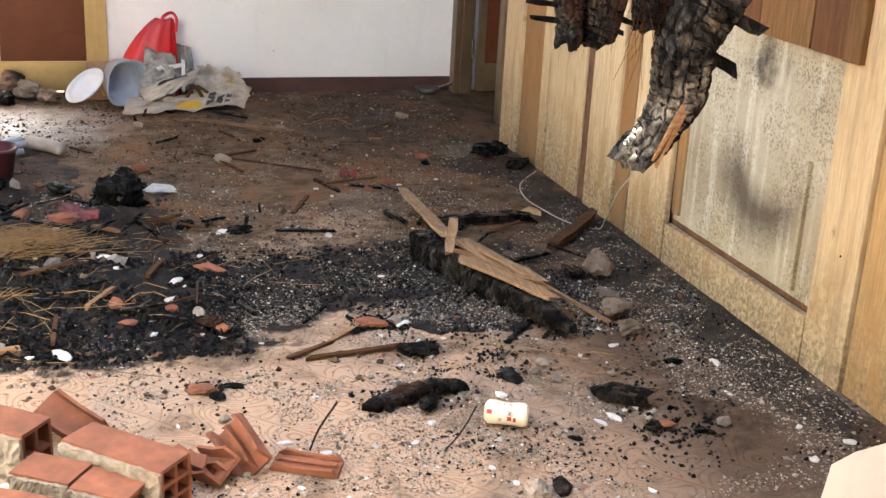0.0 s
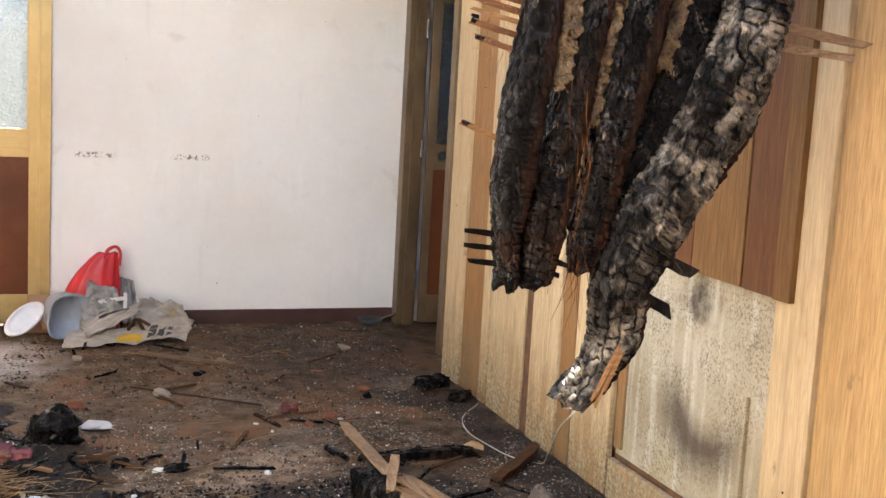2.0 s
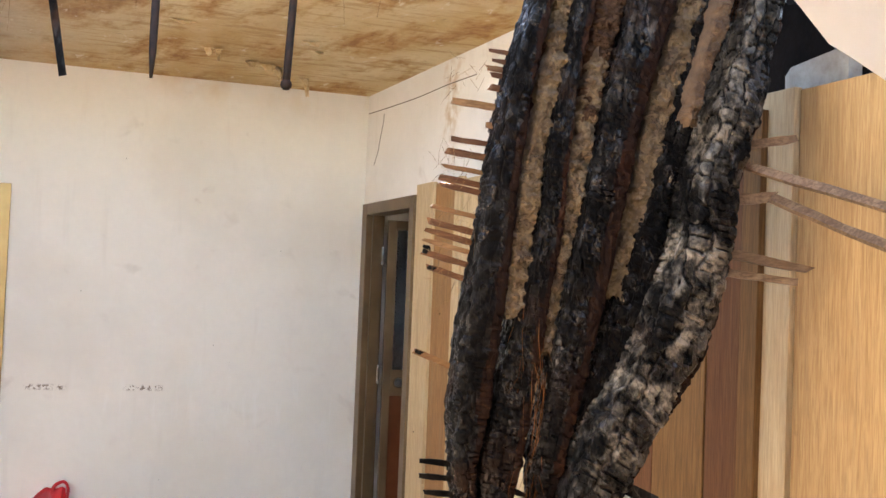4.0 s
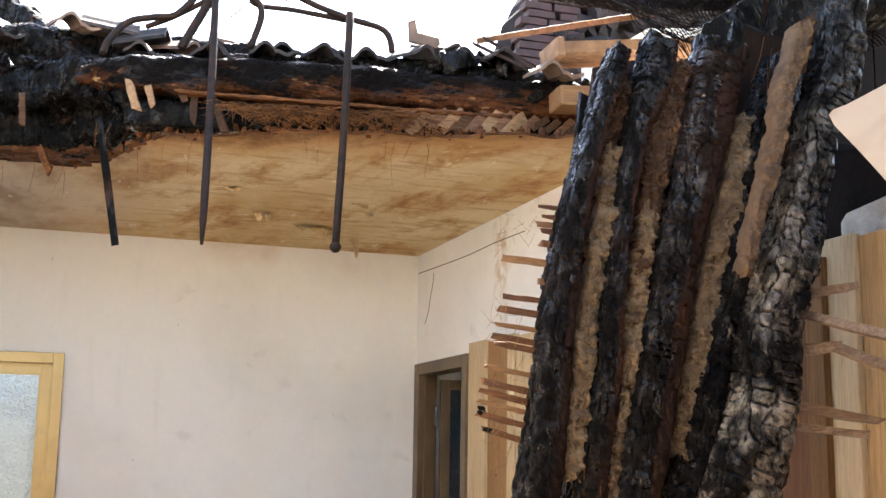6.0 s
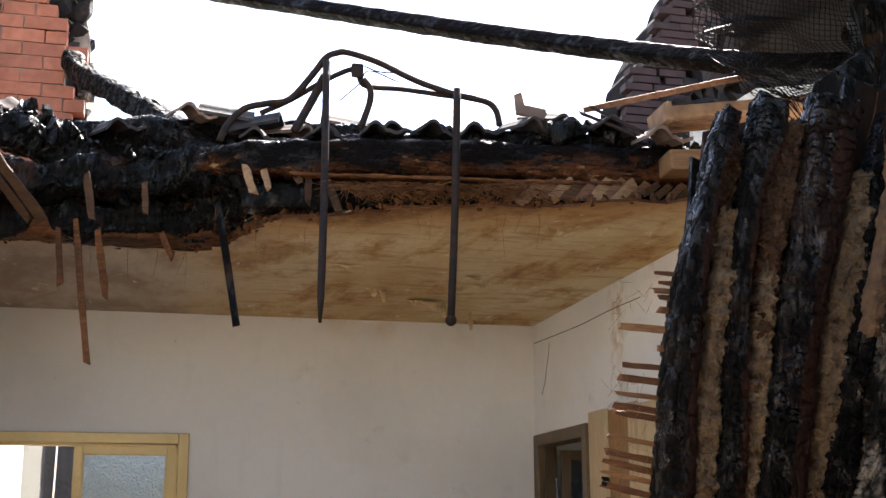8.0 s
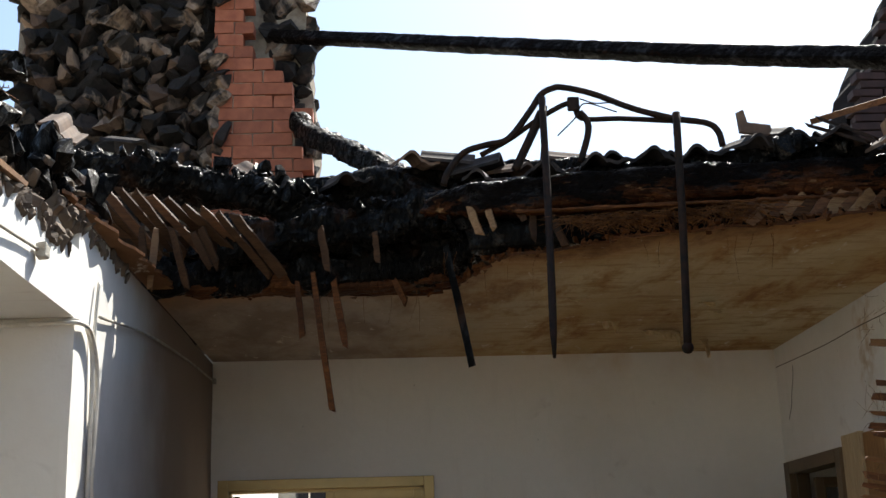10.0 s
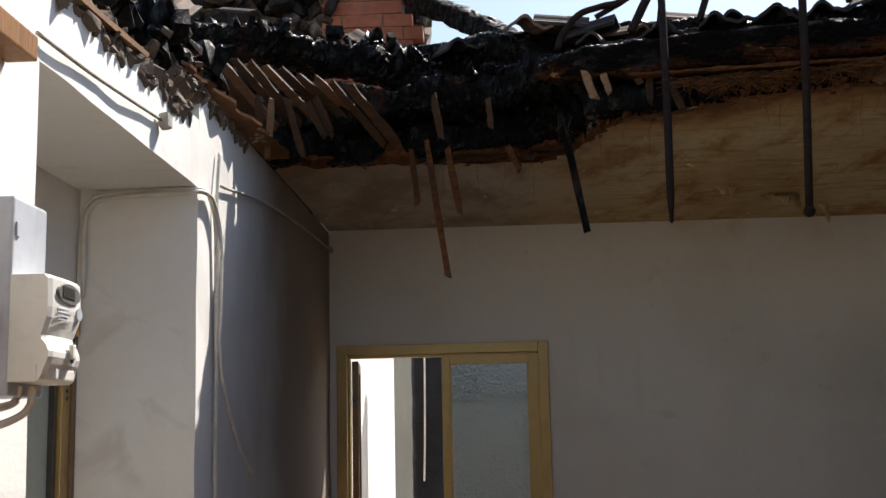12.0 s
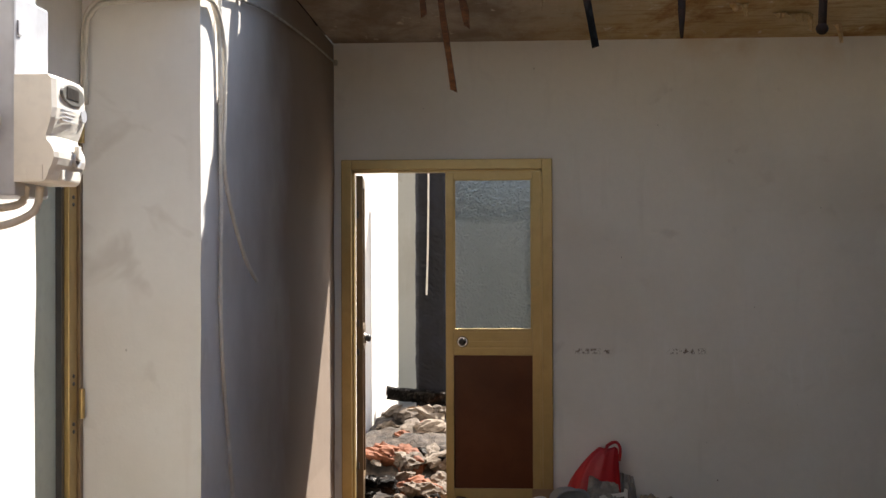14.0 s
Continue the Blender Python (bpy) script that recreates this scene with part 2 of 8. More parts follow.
def sooty_stone():
    """Rubble whose stones range from burnt black to pale and washed clean."""
    s = Surface("sooty_rubble_stone", 0.8, spec=0.3)
    r = s.rnd()
    p = s.at(1, 1, 1, vary=True)
    c = s.mix(s.span(s.noise(9, 6, at=p), 0.35, 0.65), (0.36, 0.27, 0.195), (0.18, 0.12, 0.085))
    c = s.mix(s.span(r, 0.30, 0.50), c, (0.10, 0.062, 0.043))
    c = s.mix(s.span(r, 0.60, 0.70), c, (0.022, 0.017, 0.015))
    soot = s.noise(4.5, 6, 0.65, warp=0.5)
    c = s.mix(s.span(soot, 0.44, 0.54, 0, 0.95), c, (0.010, 0.009, 0.008))
    s.colour(c)
    s.bump(s.math("ADD", s.noise(10, 6, at=p), s.math("MULTIPLY", s.noise(60, 4, at=p), 0.4)), 0.9, 0.02)
    return s.m


PLASTER = plaster("wall_plaster").m
PLASTER_FAR = wall_far_plaster()
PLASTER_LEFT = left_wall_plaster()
CEILING = ceiling_plaster()
CHAR = charred(ash=0.12, spec=0.20)
CHAR_ASH = charred("charred_wood_with_ash", 0.74, 0.10, 0.46, (0.1, -0.9), tone=(0.25, 0.215, 0.165), spec=0.5)
CHAR_MATT = charred("matt_charred_joist", 0.06, 0.10, 0.38, tone=(0.06, 0.05, 0.04), spec=0.30)
CHAR_WET = charred("glossy_charred_joist", 0.2, 0.06, 0.30, spec=0.36)
CHAR_BROWN = charred("half_burnt_wood", 0.3, 0.35, 0.45)
HALF_BURNT = half_burnt()
CHAR_TAR = charred("tarry_burnt_debris", 0.1, 0.22, 0.30, spec=0.17)
LATH = timber("raw_lath_wood", (0.33, 0.19, 0.085), (0.19, 0.09, 0.036), stain=(0.10, 0.05, 0.03), along="x").m
SCORCH = timber("scorched_wood", (0.20, 0.075, 0.024), (0.055, 0.020, 0.008), stain=(0.008, 0.006, 0.006), along="x").set("Specular IOR Level", 0.06).m
LATH_RED = timber("red_brown_lath", (0.22, 0.10, 0.042), (0.10, 0.042, 0.018), stain=(0.05, 0.025, 0.015), along="x").m
LATH_GREY = timber("smoked_grey_lath", (0.27, 0.18, 0.105), (0.12, 0.07, 0.038), stain=(0.025, 0.017, 0.012), along="x").m
LATH_DARK = timber("smoked_lath_wood", (0.115, 0.056, 0.024), (0.05, 0.022, 0.010), stain=(0.02, 0.015, 0.012), along="x").set("Specular IOR Level", 0.08).m
LATH_PALE = timber("pale_split_wood", (0.40, 0.265, 0.145), (0.20, 0.110, 0.052), stain=(0.12, 0.06, 0.03), along="y").m
PINE = timber("pine_boards", (0.46, 0.335, 0.18), (0.35, 0.215, 0.10), stain=(0.32, 0.22, 0.12)).m
PINE_ORANGE = timber("orange_pine_boards", (0.36, 0.19, 0.07), (0.25, 0.105, 0.034)).m
# tan pine, its colour deepened for the shade behind the hanging panel
PINE_TAN_SHADED = timber("shaded_tan_pine_boards", (0.215, 0.112, 0.038), (0.135, 0.064, 0.020)).m
SPLIT_FACE = timber("smoked_split_joist_face", (0.026, 0.013, 0.008), (0.011, 0.006, 0.004), stain=(0.042, 0.016, 0.008)).set("Specular IOR Level", 0.04).m
MUD_SMOKED = simple("smoked_mud", (0.085, 0.046, 0.024), (0.035, 0.019, 0.011), 20, 0.95, bump=0.9, dist=0.014, spec=0.1)
MUD_PALE = simple("pale_mud_mortar", (0.125, 0.068, 0.028), (0.058, 0.030, 0.012), 30, 0.95, bump=0.9, dist=0.012)
# brown pine, likewise deepened in colour for the panel's shade
PINE_BROWN_SHADED = timber("shaded_brown_pine_boards", (0.165, 0.070, 0.026), (0.10, 0.038, 0.014)).m
MUD = simple("mud_plaster", (0.19, 0.130, 0.066), (0.070, 0.043, 0.021), 22, 0.95, bump=1.0, dist=0.02)
STRAW = simple("burnt_straw", (0.27, 0.105, 0.028), (0.09, 0.032, 0.010), 30, 0.8, vary=0.8, spec=0.1, island=True)
STRAW_GOLD = simple("golden_straw", (0.40, 0.235, 0.075), (0.17, 0.09, 0.03), 30, 0.6, vary=0.8, island=True)
RUST = simple("rusty_iron", (0.010, 0.008, 0.006), (0.032, 0.015, 0.008), 25, 0.6, 0.0, spec=0.12)
BRASS = simple("gold_anodised_aluminium", (0.50, 0.355, 0.15), (0.42, 0.29, 0.11), 3, 0.38, 0.55, bump=0.05, spec=0.5)
BRONZE = simple("bronze_anodised_aluminium", (0.20, 0.135, 0.07), (0.13, 0.085, 0.045), 4, 0.4, 0.5, bump=0.08)
MAHOGANY = simple("mahogany_panel", (0.135, 0.043, 0.017), (0.090, 0.027, 0.011), 3.5, 0.30, bump=0.05, spec=0.22)
SKIRT = simple("red_brown_skirting_tile", (0.075, 0.032, 0.023), (0.05, 0.02, 0.015), 8, 0.5)
TERRACOTTA = simple("terracotta", (0.27, 0.092, 0.040), (0.15, 0.050, 0.022), 18, 0.85, vary=0.35)
ROOF_TILE = simple("weathered_roof_tile", (0.20, 0.12, 0.075), (0.08, 0.05, 0.037), 12, 0.85, vary=0.6)
STONE = simple("rubble_stone", (0.33, 0.27, 0.21), (0.16, 0.125, 0.095), 7, 0.9, bump=0.9, dist=0.02, vary=0.8)
STONE_SOOT = sooty_stone()
MORTAR = simple("old_mortar", (0.34, 0.29, 0.23), (0.20, 0.16, 0.12), 20, 0.95, bump=0.9, dist=0.015)
CEMENT = simple("dirty_cement", (0.48, 0.45, 0.38), (0.32, 0.28, 0.22), 16, 0.95, bump=0.7, dist=0.01)
METER_WHITE = simple("cream_plastic", (0.79, 0.77, 0.71), (0.72, 0.69, 0.62), 4, 0.4, bump=0.05)
METER_GREY = simple("grey_plastic_board", (0.52, 0.54, 0.58), (0.42, 0.44, 0.48), 5, 0.5, bump=0.05)
DARK = simple("dark_plastic", (0.03, 0.03, 0.03), (0.05, 0.045, 0.04), 20, 0.35, bump=0.1)
CABLE = simple("white_cable_sheath", (0.72, 0.68, 0.60), (0.55, 0.50, 0.42), 10, 0.5, bump=0.05)
DOOR_GREEN = simple("pale_green_door_paint", (0.52, 0.55, 0.46), (0.44, 0.47, 0.38), 4, 0.5, bump=0.1)
RED = simple("red_plastic_film", (0.60, 0.014, 0.02), (0.45, 0.01, 0.016), 6, 0.38, bump=0.3)
SCRAP_RED = simple("dirty_red_plastic", (0.15, 0.018, 0.012), (0.05, 0.010, 0.008), 14, 0.5, bump=0.3)
CHROME = simple("dull_chrome", (0.55, 0.53, 0.50), (0.40, 0.38, 0.36), 10, 0.25, 0.9, bump=0.05)


# ---- shaping helpers ----
def finish(name, bm, material, parent=None, label="", smooth=False):
    me = bpy.data.meshes.new(name)
    bm.to_mesh(me)
    bm.free()
    me.materials.append(material)
    if smooth:
        for f in me.polygons:
            f.use_smooth = True
    ob = new(name, me)
    if parent:
        ob.parent = parent
    if label:
        ob["label"] = label
    return ob


def part(name, bm, material, parent, label="", smooth=False):
    return finish(name, bm, material, parent, label, smooth)


def thing(name, label, category, at=(0, 0, 0), group="", kind=""):
    ob = new(name)
    ob.location = at
    return tagged(ob, label, category, group, kind)


def box(size, at=(0, 0, 0), bevel=0.0, turn=None, bm=None):
    """A box of that size whose centre lies at 'at'."""
    bm = bm or bmesh.new()
    m = Matrix.Translation(at) @ (turn.to_4x4() if turn else Matrix.Identity(4)) @ Matrix.Diagonal((*size, 1))
    vs = bmesh.ops.create_cube(bm, size=1, matrix=m)["verts"]
    if bevel:
        es = list({e for v in vs for e in v.link_edges})
        bmesh.ops.bevel(bm, geom=es, offset=bevel, segments=2, affect="EDGES", profile=0.6)
    return bm


def slab(lo, hi, bevel=0.0, bm=None):
    lo, hi = Vector(lo), Vector(hi)
    return box(hi - lo, (lo + hi) / 2, bevel, bm=bm)


def roughen(bm, amount, scale, seed=0):
    o = Vector((seed * 3.7, seed * 1.3, seed * 7.1))
    for v in bm.verts:
        v.co += noise.noise_vector(v.co * scale + o) * amount
    return bm


def tube(points, radius, sides=8, bm=None, cap=True, taper=None):
    """A round bar along points."""
    bm = bm or bmesh.new()
    pts = [Vector(p) for p in points]
    rings = []
    for i, p in enumerate(pts):
        d = (pts[min(i + 1, len(pts) - 1)] - pts[max(i - 1, 0)]).normalized()
        a = d.cross(Vector((0.31, 0.22, 0.92))).normalized()
        b = d.cross(a)
        r = radius * (taper(i / (len(pts) - 1)) if taper else 1)
        rings.append([bm.verts.new(p + (a * math.cos(k * math.tau / sides) + b * math.sin(k * math.tau / sides)) * r) for k in range(sides)])
    for r0, r1 in zip(rings, rings[1:]):
        for k in range(sides):
            bm.faces.new((r0[k], r0[(k + 1) % sides], r1[(k + 1) % sides], r1[k]))
    if cap:
        bm.faces.new(rings[0][::-1])
        bm.faces.new(rings[-1])
    return bm


def curve_points(points, n):
    """n + 1 points on a smooth line through the given ones."""
    pts = [Vector(p) for p in points]
    pts = [pts[0] * 2 - pts[1]] + pts + [pts[-1] * 2 - pts[-2]]
    out = []
    m = len(pts) - 3
    for i in range(n + 1):
        u = i / n * m
        k = min(int(u), m - 1)
        t = u - k
        a, b, c, d = pts[k:k + 4]
        out.append(0.5 * ((2 * b) + (c - a) * t + (2 * a - 5 * b + 4 * c - d) * t * t + (3 * b - a - 3 * c + d) * t ** 3))
    return out


def burnt_beam(points, width, depth, seed, steps=150, sides=36, cell=0.034, relief=0.0065, lumps=0.007, shape=None, square=0.75, front=(0, -1, 0), jag=0.03, wide=None):
    """A timber eaten by fire: a squarish section swept along points, cracked into blocks and hollowed."""
    pts = curve_points(points, steps)
    bm = bmesh.new()
    rings = []
    off = Vector((seed * 11.3, seed * 5.1, seed * 2.7))
    run = 0.0
    ex = 1 - square * 0.75
    # the section as a rounded square, cut into even steps round its edge
    fine = []
    for j in range(721):
        cs, sn = math.cos(j * math.tau / 720), math.sin(j * math.tau / 720)
        fine.append((math.copysign(abs(cs) ** ex, cs) * width / 2, math.copysign(abs(sn) ** ex, sn) * depth / 2))
    far = [0.0]
    for p0, p1 in zip(fine, fine[1:]):
        far.append(far[-1] + math.hypot(p1[0] - p0[0], p1[1] - p0[1]))
    cols = max(5, round(far[-1] / cell))
    section = []
    k = 0
    for j in range(sides):
        while far[k + 1] < far[-1] * j / sides:
            k += 1
        section.append(fine[k])
    for i, p in enumerate(pts):
        u = i / steps
        if i:
            run += (p - pts[i - 1]).length
        d = (pts[min(i + 1, steps)] - pts[max(i - 1, 0)]).normalized()
        b = (Vector(front) - d * d.dot(Vector(front))).normalized()
        a = d.cross(b)
        k = shape(u) if shape else 1.0
        kw = wide(u) if wide else 1.0
        torn = max(0.0, (u - 0.93) / 0.07, (0.05 - u) / 0.05)
        ring = []
        for j in range(sides):
            x, y = section[j]
            r = math.hypot(x / width, y / depth) * 2
            cs, sn = 2 * x / width / r, 2 * y / depth / r
            base = p + (a * x * kw + b * y) * k
            q = base + off
            bend = noise.noise_vector(q * 8.0) * 0.95 + noise.noise_vector(q * 34.0) * 0.34
            cx = j / sides * cols + bend.x
            col = math.floor(cx) % cols
            ly = run / (cell * (0.85 + 0.55 * noise.cell(Vector((col * 2.9 + 0.7, seed, 1.5))))) + bend.y + noise.cell(Vector((col * 1.7 + 0.3, seed, 0.5))) * 3
            row = math.floor(ly)
            fx, fy = cx - math.floor(cx), ly - row
            crack = min(min(fx, 1 - fx) / 0.12, min(fy, 1 - fy) / 0.11, 1.0)
            dome = 1 - (abs(fy - 0.5) * 2) ** 3
            tone = noise.cell(Vector((col * 3.3 + 0.4, row * 2.1 + 0.6, seed + 0.5)))
            lump = noise.fractal(q * 6.0, 1.0, 2.1, 4)
            push = relief * (crack - 0.8) + relief * 0.10 * dome + relief * 0.30 * tone + lumps * lump + 0.0025 * noise.noise(q * 48.0) + 0.0018 * noise.noise(q * 110.0)
            base += d * (jag * torn * noise.noise(q * 24.0 + Vector((3, 1, 7))))
            ring.append(bm.verts.new(base + (a * cs + b * sn) * (k ** 0.5) * push))
        rings.append(ring)
    for r0, r1 in zip(rings, rings[1:]):
        for j in range(sides):
            bm.faces.new((r0[j], r0[(j + 1) % sides], r1[(j + 1) % sides], r1[j]))
    bm.faces.new(rings[0][::-1])
    bm.faces.new(rings[-1])
    bmesh.ops.recalc_face_normals(bm, faces=bm.faces)
    return bm


def stick(a, b, w, t, seed=0, up=(0, 0, 1), ragged=0.3, bm=None):
    """A split lath from a to b with a torn end."""
    bm = bm or bmesh.new()
    rng = random.Random(seed)
    a, b = Vector(a), Vector(b)
    d = (b - a)
    L = d.length
    d.normalize()
    s = d.cross(Vector(up)).normalized()
    n = s.cross(d)
    segs = 5
    rings = []
    bow = rng.uniform(-0.01, 0.01) * L
    for i in range(segs + 1):
        u = i / segs
        c = a + d * L * u + n * bow * math.sin(u * math.pi) + s * rng.uniform(-0.06, 0.06) * w
        ww = w * rng.uniform(0.85, 1.1) * (1 - ragged * rng.random() if i in (0, segs) else 1)
        ring = []
        for x, y in ((-1, -1), (1, -1), (1, 1), (-1, 1)):
            e = d * rng.uniform(-0.6, 0.6) * w if i in (0, segs) else Vector()
            ring.append(bm.verts.new(c + s * x * ww / 2 + n * y * t / 2 + e))
        rings.append(ring)
    for r0, r1 in zip(rings, rings[1:]):
        for k in range(4):
            bm.faces.new((r0[k], r0[(k + 1) % 4], r1[(k + 1) % 4], r1[k]))
    bm.faces.new(rings[0][::-1])
    bm.faces.new(rings[-1])
    return bm


def strand(bm, a, b, w, sag=0.0, rng=random):
    """One straw or fibre: a thin three-sided prism with a bend."""
    a, b = Vector(a), Vector(b)
    mid = (a + b) / 2 + Vector((rng.uniform(-1, 1), rng.uniform(-1, 1), rng.uniform(-1, 1))) * sag
    d = (b - a).normalized()
    s = d.orthogonal().normalized()
    t = d.cross(s)
    rings = [[bm.verts.new(p + (s * math.cos(k * 2.094) + t * math.sin(k * 2.094)) * w * f) for k in range(3)] for p, f in ((a, 1), (mid, 1), (b, 0.5))]
    for r0, r1 in zip(rings, rings[1:]):
        for k in range(3):
            bm.faces.new((r0[k], r0[(k + 1) % 3], r1[(k + 1) % 3], r1[k]))


def prism(outline, axis, lo, hi):
    """An outline of (u, v) pairs drawn out along an axis: for 'y' u, v are x, z; for 'x' y, z; for 'z' x, y."""
    bm = bmesh.new()

    def put(u, v, w):
        return {"x": (w, u, v), "y": (u, w, v), "z": (u, v, w)}[axis]
    lower = [bm.verts.new(put(u, v, lo)) for u, v in outline]
    upper = [bm.verts.new(put(u, v, hi)) for u, v in outline]
    n = len(outline)
    bm.faces.new(lower)
    bm.faces.new(upper[::-1])
    for i in range(n):
        bm.faces.new((lower[i], upper[i], upper[(i + 1) % n], lower[(i + 1) % n]))
    bmesh.ops.recalc_face_normals(bm, faces=bm.faces)
    return bm


def ragged(points, step, amount, seed):
    """A broken edge: the line through points, cut short and jittered."""
    rng = random.Random(seed)
    out = []
    for a, b in zip(points, points[1:]):
        n = max(1, int(math.hypot(b[0] - a[0], b[1] - a[1]) / step))
        for i in range(n):
            u = i / n
            out.append((a[0] + (b[0] - a[0]) * u + rng.uniform(-amount, amount), a[1] + (b[1] - a[1]) * u + rng.uniform(-amount, amount)))
    out.append(points[-1])
    return out


def rock(seed, size, squash=(1, 1, 1), sub=2, angular=0.5):
    """A broken lump: a ball cut by a dozen random planes."""
    rng = random.Random(seed)
    cuts = []
    for _ in range(13):
        v = Vector((rng.gauss(0, 1), rng.gauss(0, 1), rng.gauss(0, 1))).normalized()
        cuts.append((v, rng.uniform(0.30, 0.47)))
    bm = bmesh.new()
    bmesh.ops.create_icosphere(bm, subdivisions=sub, radius=0.5)
    o = Vector((seed * 9.1 % 97, seed * 4.3 % 89, seed * 1.7 % 83))
    for v in bm.verts:
        n = v.co.normalized()
        r = 0.56
        for c, d in cuts:
            k = n.dot(c)
            if k > 0.2:
                r = min(r, d / k)
        r *= 1 + angular * 0.12 * noise.noise(n * 3.1 + o) + 0.05 * noise.noise(n * 8 + o)
        v.co = Vector((n.x * r * squash[0], n.y * r * squash[1], n.z * r * squash[2])) * size
    return bm


def shard(seed, sx, sy, sz, bevel=0.0):
    """An angular broken stone: the hull of a dozen and a half random points, its edges worn."""
    rng = random.Random(seed)
    bm = bmesh.new()
    for _ in range(17):
        v = Vector((rng.uniform(-1, 1), rng.uniform(-1, 1), rng.uniform(-1, 1)))
        v = v / max(abs(v.x), abs(v.y), abs(v.z)) ** 0.8
        bm.verts.new((v.x * sx / 2, v.y * sy / 2, v.z * sz / 2))
    gone = bmesh.ops.convex_hull(bm, input=bm.verts[:])
    bmesh.ops.delete(bm, geom=list({g for g in gone["geom_interior"] + gone["geom_unused"] if isinstance(g, bmesh.types.BMVert)}), context="VERTS")
    if bevel:
        bmesh.ops.bevel(bm, geom=bm.edges[:], offset=bevel, segments=1, affect="EDGES")
    return bm


XL, XR, YF, ZC = -1.06, 2.285, 7.115, 2.81
PLANK_X = 2.156


# ---- the setting ----
SOOT_WALL = simple("soot_black_wall", (0.013, 0.009, 0.007), (0.005, 0.004, 0.0035), 6, 0.95, bump=0.8, dist=0.012, spec=0.05)


def structure(name, bm, material, label, category):
    return tagged(finish(name, bm, material), label, category, kind="structure")


def floor_material():
    s = Surface("patterned_vinyl_floor", 0.6, spec=0.12)
    x, y = s.axis(0), s.axis(1)
    # interlaced bands and curls printed in squares of 0.32 m
    def wave(v, k, ph=0.0):
        return s.math("SINE", s.math("ADD", s.math("MULTIPLY", v, k), ph))
    k = math.tau / 0.32
    gx, gy = wave(x, k), wave(y, k)
    curl = s.math("ADD", s.math("MULTIPLY", gx, gy), s.math("MULTIPLY", s.math("SUBTRACT", wave(x, 2 * k, 0.6), wave(y, 2 * k, 0.6)), 0.33))
    lines = s.math("ABSOLUTE", wave(curl, 8.0))
    diag = s.math("ADD", x, y)
    band = s.math("ABSOLUTE", wave(diag, k / 1.41))
    stripes = s.math("ABSOLUTE", wave(diag, k * 4.3))
    pat = s.mix(s.span(band, 0.12, 0.2), s.mix(1, (0, 0, 0), stripes), s.mix(1, (0, 0, 0), lines))
    tone = s.mix(s.span(pat, 0.25, 0.5), (0.30, 0.178, 0.098), (0.39, 0.262, 0.170))
    tone = s.mix(s.span(s.noise(7, 5), 0.45, 0.75, 0, 0.3), tone, (0.37, 0.235, 0.145))
    # damp, grime and soot: heavier deeper in the room, wiped thin in patches
    n1 = s.noise(1.7, 8, 0.62, warp=0.8)
    n2 = s.noise(9, 6, 0.65)
    n3 = s.noise(60, 3, 0.7)
    deep = s.span(y, 3.2, 4.8, 0, 0.30)
    grime = s.span(s.math("ADD", s.math("ADD", n1, deep), s.math("MULTIPLY", n2, 0.35)), 0.66, 0.84, 0, 0.95)
    dirt = s.mix(s.span(n2, 0.35, 0.65), (0.13, 0.083, 0.044), (0.036, 0.022, 0.012))
    c = s.mix(grime, tone, dirt)
    side = s.span(s.math("SUBTRACT", x, s.math("MULTIPLY", n1, 0.8)), 0.75, 1.25, 0, 0.8)
    side = s.math("MULTIPLY", side, s.span(y, 4.6, 3.8, 0.3, 1))
    c = s.mix(side, c, (0.022, 0.013, 0.007))
    ashp = s.math("MULTIPLY", s.span(s.noise(2.6, 7, 0.7, warp=0.6), 0.5, 0.66, 0, 1), s.span(n3, 0.4, 0.62, 0, 1))
    c = s.mix(s.math("MULTIPLY", ashp, 0.7), c, (0.25, 0.212, 0.168))
    bare = s.math("MULTIPLY", s.span(s.noise(2.4, 6, 0.6, warp=0.4), 0.51, 0.58, 0, 0.85), s.math("MULTIPLY", s.span(y, 4.0, 4.4), s.span(n2, 0.35, 0.6)))
    c = s.mix(bare, c, (0.19, 0.092, 0.040))
    c = s.mix(s.math("MULTIPLY", spots(s, (-0.02, 3.80, 0), 0.80, 0.88, (0.85, 1.6, 1), 11.0, 0.25), 0.97), c, (0.006, 0.005, 0.005))
    c = s.mix(s.math("MULTIPLY", spots(s, (1.1, 3.95, 0), 0.75, 0.75, (1, 1.9, 1), 7.0, 0.3), 0.9), c, (0.009, 0.0075, 0.0065))
    c = s.mix(s.math("MULTIPLY", spots(s, (1.6, 6.3, 0), 0.9, 0.4, (1, 1, 1), 3.0, 0.3), 0.6), c, (0.03, 0.021, 0.017))
    c = s.mix(s.math("MULTIPLY", spots(s, (0.0, 4.55, 0), 0.6, 0.5, (0.9, 1.3, 1), 8.0, 0.3), 0.75), c, (0.022, 0.013, 0.008))
    # paler patch by the doorway
    c = s.mix(s.math("MULTIPLY", spots(s, (-0.35, 6.35, 0), 0.55, 0.35, (0.8, 1, 1), 6.0, 0.3), s.span(n2, 0.3, 0.6, 0.3, 0.9)), c, (0.55, 0.52, 0.48))
    s.colour(c)
    s.set("Roughness", s.span(n2, 0.3, 0.7, 0.5, 0.85))
    s.bump(s.math("ADD", s.math("MULTIPLY", n3, 0.5), s.math("ADD", n2, s.math("MULTIPLY", s.span(pat, 0.1, 0.5), 0.15))), 0.5, 0.01)
    return s.m


